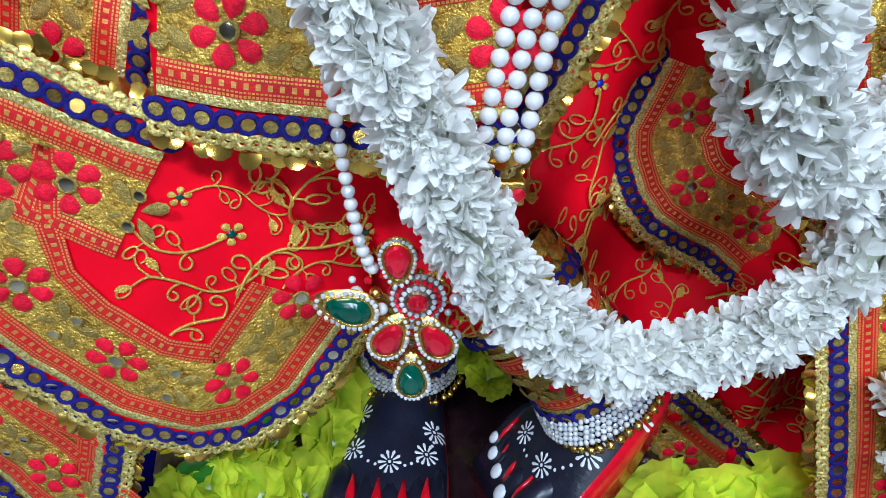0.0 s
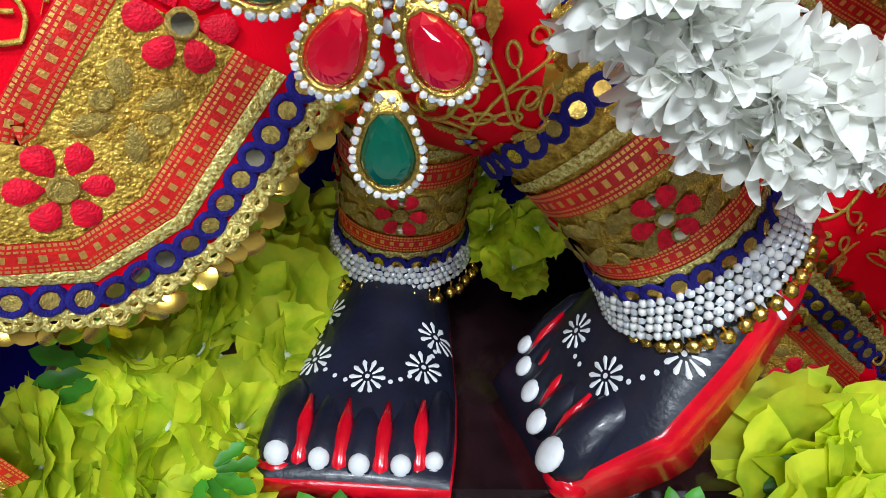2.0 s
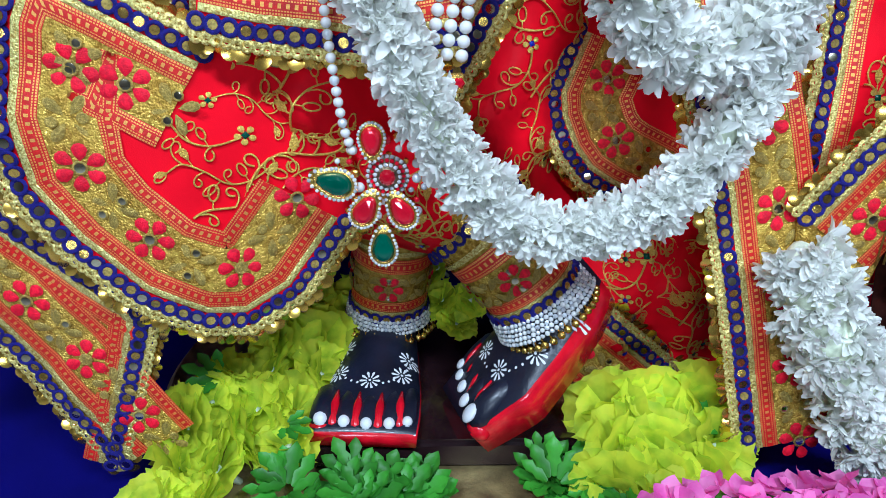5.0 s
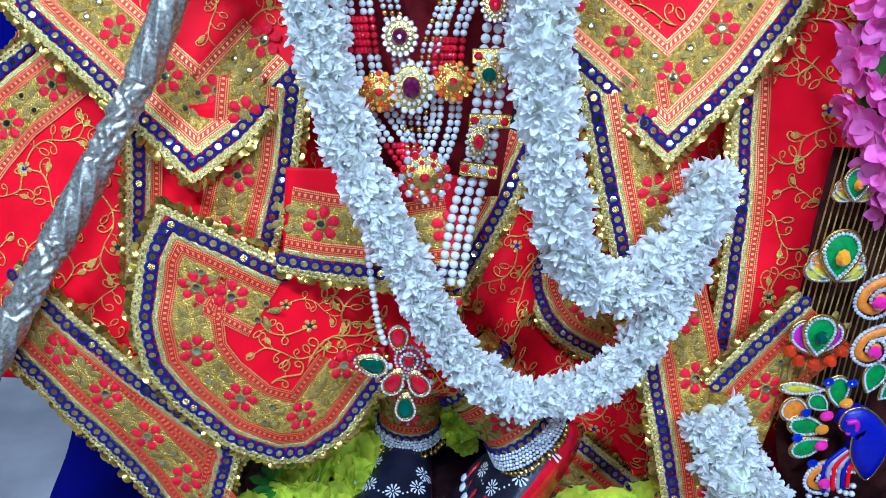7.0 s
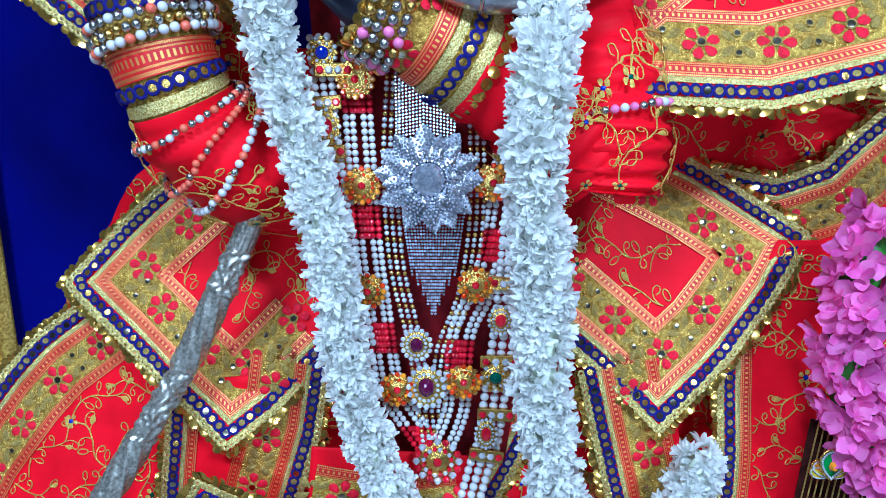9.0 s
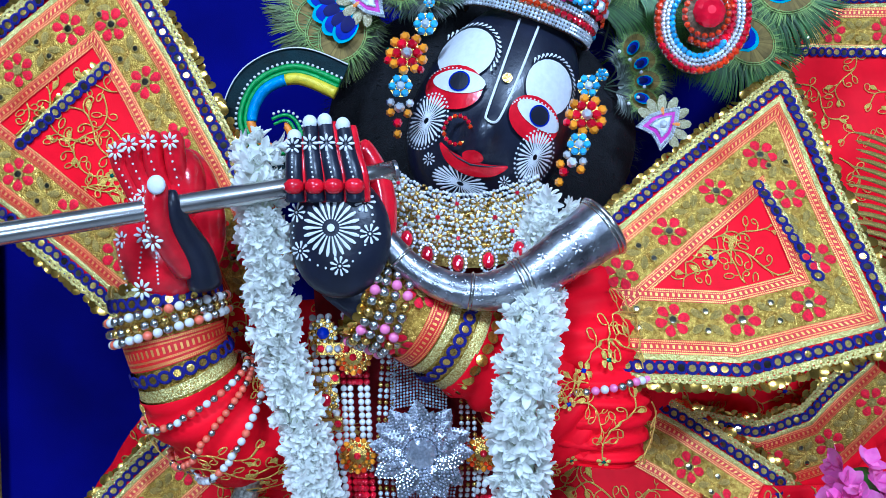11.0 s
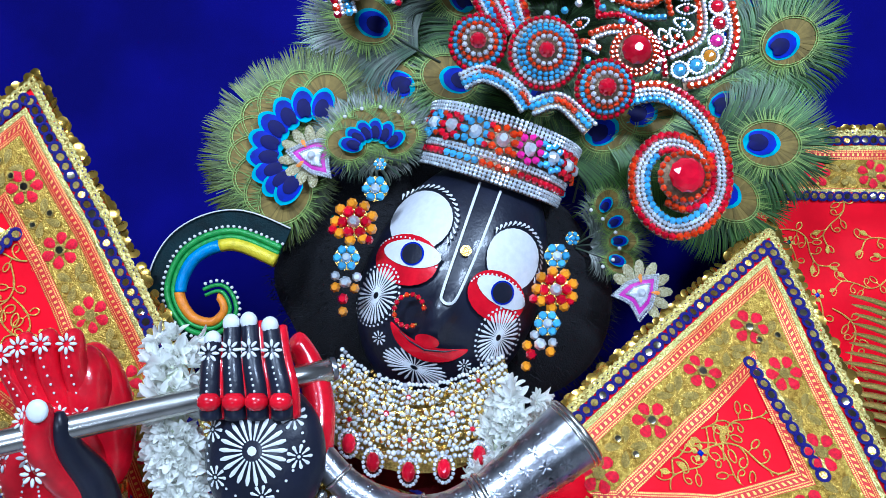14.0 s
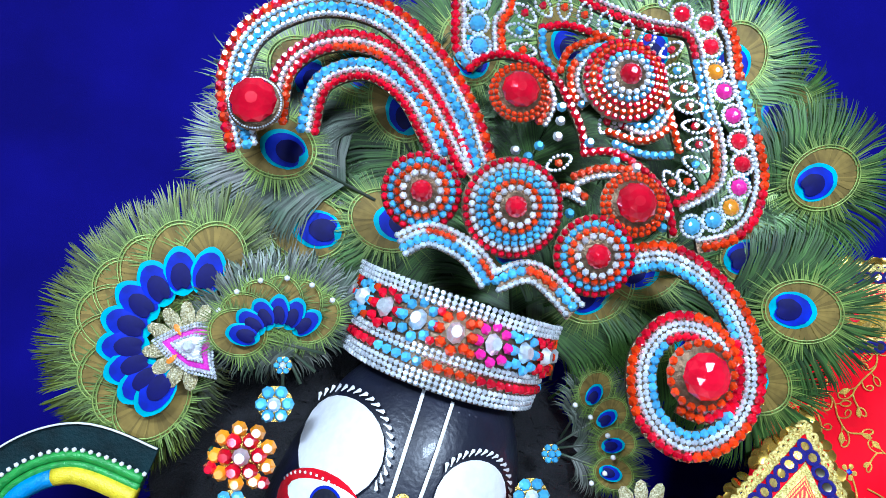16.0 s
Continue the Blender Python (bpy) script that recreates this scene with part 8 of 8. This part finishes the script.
for row in range(8):
    y = 0.25 + 0.031 * row
    for col in range(5):
        x = -0.112 - 0.036 * col + 0.006 * row + q.uniform(-0.008, 0.008)
        if y < 0.30 and x > -0.11 or x < -0.215 + 0.012 * row:
            continue
        spots.append((x, y + q.uniform(-0.008, 0.008), -0.022 + 0.0085 * row + 0.003 * col + q.uniform(-0.004, 0.006), q.uniform(0.85, 1.15)))
carnations("lime green carnation with frilled petals lying by the foot", spots, 1)
spots = []
for row in range(4):
    for col in range(6):
        x, y = 0.150 + 0.036 * col + q.uniform(-0.01, 0.01), 0.225 + 0.032 * row
        if x < 0.125 + 0.25 * (y - 0.225) or x > 0.262 - 0.2 * (y - 0.225):
            continue
        spots.append((x, y, -0.018 + 0.008 * row + 0.06 * max(0.0, x - 0.16) + q.uniform(-0.004, 0.006), q.uniform(1.0, 1.25)))
carnations("lime green carnation with frilled petals beside the raised foot", spots, 2)
carnations("lime green carnation tucked between the ankles", [(0.024, 0.45, 0.05, 0.6), (0.036, 0.43, 0.035, 0.6), (0.05, 0.45, 0.05, 0.65), (0.02, 0.48, 0.07, 0.7)], 3)


def leaf_build(seed):
    def build(bm):
        q = random.Random(seed)
        for lobe in range(5):
            a = radians(-64 + 32 * lobe)
            s = 0.026 * (1 - 0.12 * abs(lobe - 2))
            m = Matrix.Rotation(a, 4, "Z")
            outline = [(0.2, 0.05), (0.45, 0.17), (0.6, 0.12), (0.75, 0.19), (0.9, 0.1), (1, 0)]
            left = [bm.verts.new(m @ Vector((x * s, y * s, 0.006 * x + 0.004 * y * q.uniform(0, 2)))) for x, y in outline]
            mid = [bm.verts.new(m @ Vector((x * s, 0, 0.004 * x))) for x, y in outline[:-1]] + [left[-1]]
            right = [bm.verts.new(m @ Vector((x * s, -y * s, 0.006 * x + 0.004 * y * q.uniform(0, 2)))) for x, y in outline[:-1]] + [left[-1]]
            for k in range(len(outline) - 1):
                for u, v in ((left, mid), (mid, right)):
                    f = [u[k], u[k + 1], v[k + 1], v[k]]
                    bm.faces.new(list(dict.fromkeys(f)))
    return build


LEAVES = [mesh_of("leaf", leaf_build(k), [LEAF]) for k in range(3)]


def leaves(label, spots, seed):
    rng = random.Random(seed)
    root = thing("leaf_sprig", label, "leaves", "leaf sprigs")
    for x, y, z in spots:
        piece("leaf", rng.choice(LEAVES), root, basis((x, y, z), (rng.uniform(-1, 1), rng.uniform(-1, 0.3), 0.2), (rng.uniform(-0.4, 0.4), rng.uniform(-0.6, 0), 1)) @ Matrix.Scale(rng.uniform(0.9, 1.5), 4))


q = random.Random(9)
leaves("loose dark green leaves in front of the standing foot", [(-0.105 + 0.115 * q.random(), 0.254 + 0.030 * q.random(), -0.022 + 0.012 * q.random()) for _ in range(30)], 1)
leaves("loose dark green leaves before the raised foot", [(0.085 + 0.06 * q.random(), 0.255 + 0.03 * q.random(), -0.018 + 0.014 * q.random()) for _ in range(20)], 2)
leaves("dark green leaves between the carnations", [(-0.125, 0.40, 0.075), (-0.118, 0.395, 0.078), (-0.13, 0.385, 0.07), (-0.10, 0.30, 0.02), (-0.16, 0.35, 0.03), (0.18, 0.28, 0.0), (0.13, 0.31, 0.0), (0.21, 0.3, 0.015), (0.16, 0.25, 0.0)], 3)

# a blue cloth lies under the flowers
bm = bmesh.new()
grid = []
for j in range(30):
    grid.append([bm.verts.new((-0.447 - 0.307 * (0.52 * j / 29 - 0.22) + (1.327 + 0.307 * (0.52 * j / 29 - 0.22)) * i / 60, 0.15 + 0.52 * j / 29, -0.043 + 0.006 * noise.noise(Vector((i * 0.3, j * 0.3, 2))) + 0.10 * max(0, (j - 20) / 9) ** 2)) for i in range(61)])
for a, b in zip(grid, grid[1:]):
    for i in range(60):
        bm.faces.new((a[i], a[i + 1], b[i + 1], b[i]))
ob = tagged(finish("altar_cloth", bm, VELVET), "deep blue velvet cloth spread on the altar", "cloth")
sol = ob.modifiers.new("thickness", "SOLIDIFY")
sol.thickness = 0.002


# ---- pink orchids ----
def orchid_build(seed):
    def build(bm):
        q = random.Random(seed)
        for k in range(5):
            a = 2 * math.pi * k / 5 + q.uniform(-0.2, 0.2)
            m = Matrix.Rotation(a, 4, "Z") @ Matrix.Rotation(-radians(q.uniform(10, 55)), 4, "Y")
            s = 0.021 * q.uniform(0.85, 1.15)
            pts = [(0, 0, 0), (0.35, 0.36, 0.05), (0.66, 0.40, 0.02), (0.92, 0.20, -0.06), (1.08, 0, -0.03), (0.92, -0.20, -0.08), (0.66, -0.40, 0.03), (0.35, -0.30, 0.06)]
            vs = [bm.verts.new(m @ (Vector(p) * s)) for p in pts]
            c = bm.verts.new(m @ (Vector((0.55, 0, -0.10)) * s))
            for i in range(8):
                bm.faces.new((vs[i], vs[(i + 1) % 8], c))
    return build


ORCHIDS = [mesh_of("blossom", orchid_build(k), [PINK, PINK]) for k in range(4)]
garland("thick pink orchid garland hanging beside the skirt", [(0.392, 0.31, 0.600), (0.372, 0.298, 0.575), (0.358, 0.288, 0.540), (0.352, 0.285, 0.50), (0.358, 0.285, 0.455), (0.378, 0.285, 0.405), (0.40, 0.285, 0.36)], 0.03, 8, ORCHIDS, LEAF, 620, 0.8)
garland("pink orchid garland lying along the altar's front", [(0.150, 0.205, 0.010), (0.20, 0.20, 0.022), (0.26, 0.20, 0.020), (0.33, 0.20, 0.014), (0.42, 0.21, 0.01)], 0.024, 9, ORCHIDS, LEAF, 620, 0.75)


# ---- jewelled peacock hanging at the side ----
def satin_leaf(root, m, s, field, edge_mat=None, inner=None, wide=0.42):
    """A padded satin leaf with a gold cord and a row of rhinestones round it."""
    bm = bmesh.new()
    petal_fan(bm, m, 1, 0, s, s * wide, s * 0.12, 0, 0)
    part("satin_field", bm, field, root)
    out = [(0, 0), (0.3, wide * 0.7), (0.65, wide), (0.92, wide * 0.62), (1, 0), (0.92, -wide * 0.62), (0.65, -wide), (0.3, -wide * 0.7), (0, 0)]
    line = [m @ Vector((x * s, y * s, 0.001)) for x, y in out]
    path = spline(line, 4)
    bm = bmesh.new()
    tube(bm, path, s * 0.035, 5)
    part("gold_cord", bm, GOLD, root)
    bm = bmesh.new()
    z = (m.to_3x3() @ Vector((0, 0, 1))).normalized()
    x = (m.to_3x3() @ Vector((1, 0, 0))).normalized()
    mid = m @ Vector((s * 0.55, 0, 0))
    for p, d in resample(path, s * 0.085):
        stone(bm, basis(p + (mid - p) * 0.14 + z * 0.0012, x, z), s * 0.04, s * 0.035, 0, 5)
    part("stone_edge", bm, [edge_mat or GEM_CLEAR], root, smooth=False)
    if inner:
        bm = bmesh.new()
        stone(bm, m @ pose(s * 0.5, 0, s * 0.12), s * 0.17, s * 0.12, 0, 8, 0.8)
        part("set_stone", bm, [inner], root, smooth=False)


def lotus_drop(label, x, z, s, y=0.285):
    root = thing("lotus_ornament", label, "ornament", "hanging jewelled ornaments")
    for a, f, g, k, w in ((28, YELLOW, None, 0.85, 0.30), (152, YELLOW, None, 0.85, 0.30), (50, ORANGE, None, 0.95, 0.30), (130, ORANGE, None, 0.95, 0.30), (90, GREEN, GEM_AMBER, 1.35, 0.36)):
        satin_leaf(root, facing(x, y - (0.004 if a == 90 else 0), z - s * 0.6, a), s * k, f, None, g, w)
    return root


lotus_drop("green and orange satin lotus edged with rhinestones", 0.349, 0.313, 0.034)
lotus_drop("green satin lotus high on the hanging ornament", 0.352, 0.375, 0.022)


def drop_ornament():
    root = thing("drop_ornament", "silver drop with magenta satin and orange stones", "ornament", "hanging jewelled ornaments")
    for a, f in ((62, MAGENTA), (118, MAGENTA), (90, GREEN)):
        satin_leaf(root, facing(0.344, 0.286 - (0.004 if a == 90 else 0), 0.222, a), 0.04 if a == 90 else 0.036, f, None, GEM_GREEN if a == 90 else None, 0.36)
    for k in range(5):
        bm = bmesh.new()
        a = radians(200 + 35 * k)
        stone(bm, facing(0.344 + 0.024 * math.cos(a), 0.282, 0.234 + 0.02 * math.sin(a)), 0.0062, 0.005, 0, 8)
        part("orange_stone", bm, [GEM_ORANGE], root, smooth=False)


drop_ornament()


def swirl(label, x, z, s, flip=1):
    root = thing("swirl_ornament", label, "ornament", "hanging jewelled ornaments")
    pts = [(x + flip * s * u, z + s * v) for u, v in ((1.4, 0.5), (0.6, 0.55), (0.05, 0.3), (-0.1, -0.15), (0.2, -0.4), (0.5, -0.25), (0.45, 0.02), (0.25, 0.0))]
    path = flat_spline(pts, 0.283, 8)
    bm = bmesh.new()
    tube(bm, path, [s * 0.2 * (1 - 0.5 * i / len(path)) for i in range(len(path))], 8)
    part("satin_cord", bm, ORANGE, root)
    for off in (-0.22, 0.22):
        bm = bmesh.new()
        stones_along(bm, [p + Vector((0, -0.003, 0)) for p in shifted(path, off * s)], 0.0018, [0])
        part("stone_inlay", bm, [GEM_CLEAR], root, smooth=False)
    bm = bmesh.new()
    stone(bm, facing(x + flip * s * 0.3, 0.276, z - s * 0.1), s * 0.22, s * 0.16, 0, 8)
    part("set_stone", bm, [GEM_PINK], root, smooth=False)


swirl("orange satin swirl edged with rhinestones", 0.378, 0.278, 0.03)
swirl("silver swirl with a magenta stone", 0.383, 0.232, 0.028)
swirl("orange swirl at the peacock's foot", 0.362, 0.098, 0.026)


def leaf_between(root, base, tip, field, wide, lift=0.0, stone_of=None):
    """A satin leaf from one place to another in the plane of the ornament."""
    a = math.degrees(math.atan2(tip[1] - base[1], tip[0] - base[0]))
    satin_leaf(root, facing(base[0], 0.286 - lift, base[1], a), math.hypot(tip[0] - base[0], tip[1] - base[1]), field, None, stone_of, wide)


def peacock():
    root = thing("peacock_ornament", "royal blue satin peacock with green feathers and coloured stones", "ornament", "hanging jewelled ornaments")
    y = 0.286
    for base, tip, field, wide in (LEAF_SPOTS):
        leaf_between(root, base, tip, field, wide)
    for x, z, r, mat in STONE_SPOTS:
        bm = bmesh.new()
        gem(bm, facing(x, y - 0.004, z, 20), r, r * 0.7, 0, 10, 0.8)
        part("set_stone", bm, [mat], root, smooth=False)
    body = spline([(0.373, 0.158, 0), (0.377, 0.171, 0), (0.390, 0.175, 0), (0.404, 0.168, 0), (0.418, 0.150, 0), (0.420, 0.128, 0), (0.408, 0.100, 0), (0.396, 0.112, 0), (0.388, 0.128, 0), (0.387, 0.146, 0), (0.389, 0.156, 0), (0.384, 0.158, 0), (0.379, 0.151, 0)], 4, True)
    mid = Vector((0.400, 0.138, 0))
    bm = bmesh.new()
    loops = [[bm.verts.new((mid.x + (p.x - mid.x) * f, y - d, mid.y + (p.y - mid.y) * f)) for p in body] for f, d in ((1.0, 0.002), (1.0, 0.009), (0.9, 0.013), (0.6, 0.016))]
    n = len(body)
    for a, b in zip(loops, loops[1:]):
        for k in range(n):
            bm.faces.new((a[k], a[(k + 1) % n], b[(k + 1) % n], b[k]))
    bm.faces.new(loops[-1])
    bmesh.ops.recalc_face_normals(bm, faces=bm.faces[:])
    part("bird", bm, NAVY, root, "padded royal blue satin bird")
    bm = bmesh.new()
    tube(bm, [(p.x, y - 0.010, p.y) for p in body + body[:1]], 0.0011, 5)
    part("gold_cord", bm, GOLD, root)
    bm = bmesh.new()
    tube(bm, spline([(0.379, y - 0.012, 0.150), (0.386, y - 0.014, 0.156), (0.384, y - 0.015, 0.164), (0.377, y - 0.014, 0.162)], 5), 0.0026, 7)
    part("neck_cord", bm, MAGENTA, root, "magenta satin neck")
    for k, mat in enumerate((NAVY, LILAC, RED, LILAC, NAVY, RED)):
        f = k / 5
        bm = bmesh.new()
        tube(bm, spline([(WING_OUT[i][0] + (WING_IN[i][0] - WING_OUT[i][0]) * f, y - 0.007, WING_OUT[i][1] + (WING_IN[i][1] - WING_OUT[i][1]) * f) for i in range(3)], 6), 0.0021, 6)
        part("striped_cord", bm, mat, root)
    return root


LEAF_SPOTS = (((0.375, 0.169), (0.369, 0.202), GREEN, 0.30),
              ((0.366, 0.167), (0.347, 0.182), GREEN, 0.34),
              ((0.369, 0.147), (0.332, 0.154), GREEN, 0.28),
              ((0.371, 0.137), (0.338, 0.122), GREEN, 0.28),
              ((0.351, 0.160), (0.324, 0.173), ORANGE, 0.42),
              ((0.361, 0.188), (0.319, 0.190), YELLOW, 0.14),
              ((0.397, 0.184), (0.404, 0.216), GREEN, 0.32), ((0.408, 0.178), (0.430, 0.203), GREEN, 0.32))
STONE_SPOTS = ((0.364, 0.163, 0.0064, GEM_PINK), (0.364, 0.132, 0.0064, GEM_PINK), (0.379, 0.176, 0.0064, GEM_AMBER), (0.362, 0.149, 0.0064, GEM_AMBER), (0.360, 0.197, 0.0052, GEM_NAVY), (0.381, 0.196, 0.0052, GEM_NAVY), (0.345, 0.166, 0.0052, GEM_NAVY), (0.341, 0.140, 0.0052, GEM_NAVY), (0.359, 0.113, 0.0052, GEM_NAVY))
WING_OUT, WING_IN = ((0.372, 0.084), (0.369, 0.112), (0.385, 0.132)), ((0.393, 0.090), (0.392, 0.109), (0.395, 0.123))
peacock()


def crystal_flower():
    """A round spray of clear beads on wires with a red stone in the middle."""
    root = thing("crystal_flower", "round spray of clear crystal beads with a red centre", "ornament", "hanging jewelled ornaments")
    cx, cz = 0.383, 0.074
    for k in range(30):
        a = 2.39996 * k
        r = 0.0045 + 0.0036 * math.sqrt(k)
        bm = bmesh.new()
        bead(bm, (cx + r * math.cos(a), 0.280 + 0.3 * r, cz + r * math.sin(a)), 0.0030, 0)
        part("crystal", bm, [GEM_CLEAR if k % 3 else PEARL], root)
    bm = bmesh.new()
    gem(bm, facing(cx + 0.001, 0.277, cz), 0.0068, 0.005, 0, 10, 0.75)
    part("set_stone", bm, [GEM_RED], root, smooth=False)


crystal_flower()


BACK_BROWN = material("dark_brown_backing", (0.055, 0.014, 0.010), 0.8, 0, 0.5, 90, 0.4, 700, specular=0.1)


def comb():
    """The row of fine gold strings that the ornaments hang from, on a dark brown sheet."""
    root = thing("string_fringe", "fringe of fine bronze strings on a dark brown sheet behind the ornaments", "fringe")
    bm = bmesh.new()
    grid = [[bm.verts.new((x0 + (0.47 - x0) * i / 8, 0.316 + 0.006 * math.sin(i * 1.3 + z * 20), z)) for i in range(9)] for x0, z in ((0.365, 0.02), (0.345, 0.10), (0.335, 0.16), (0.336, 0.24), (0.344, 0.33), (0.352, 0.40))]
    for a, b in zip(grid, grid[1:]):
        for i in range(8):
            bm.faces.new((a[i], a[i + 1], b[i + 1], b[i]))
    ob = part("back_sheet", bm, BACK_BROWN, root, "dark brown backing sheet")
    sol = ob.modifiers.new("thickness", "SOLIDIFY")
    sol.thickness = 0.0015
    for k in range(16):
        bm = bmesh.new()
        x = 0.338 + 0.0055 * k
        tube(bm, [(x + 0.012, 0.300, 0.43), (x, 0.298, 0.33), (x - 0.012, 0.296, 0.22), (x - 0.016, 0.296, 0.15)], 0.0008, 5)
        part("string", bm, DARK_GOLD, root)


comb()


def gilt_wing():
    root = thing("gilt_wing", "fan of olive gilt wire barbs beside the shawl", "ornament")
    for k in range(26):
        bm = bmesh.new()
        z = 0.905 - 0.0085 * k
        tip = 0.418 - 0.0012 * k + 0.006 * math.sin(k * 0.5)
        pts = [(0.56, 0.402, z - 0.06), (0.50, 0.396, z - 0.026), (0.450, 0.390, z - 0.004), (tip, 0.384, z + 0.004)]
        tube(bm, spline(pts, 4), [0.0044] * 8 + [0.0042, 0.0036, 0.0028, 0.0018, 0.0006], 6, 0, True, 0.5)
        part("barb", bm, DARK_GOLD, root)


gilt_wing()
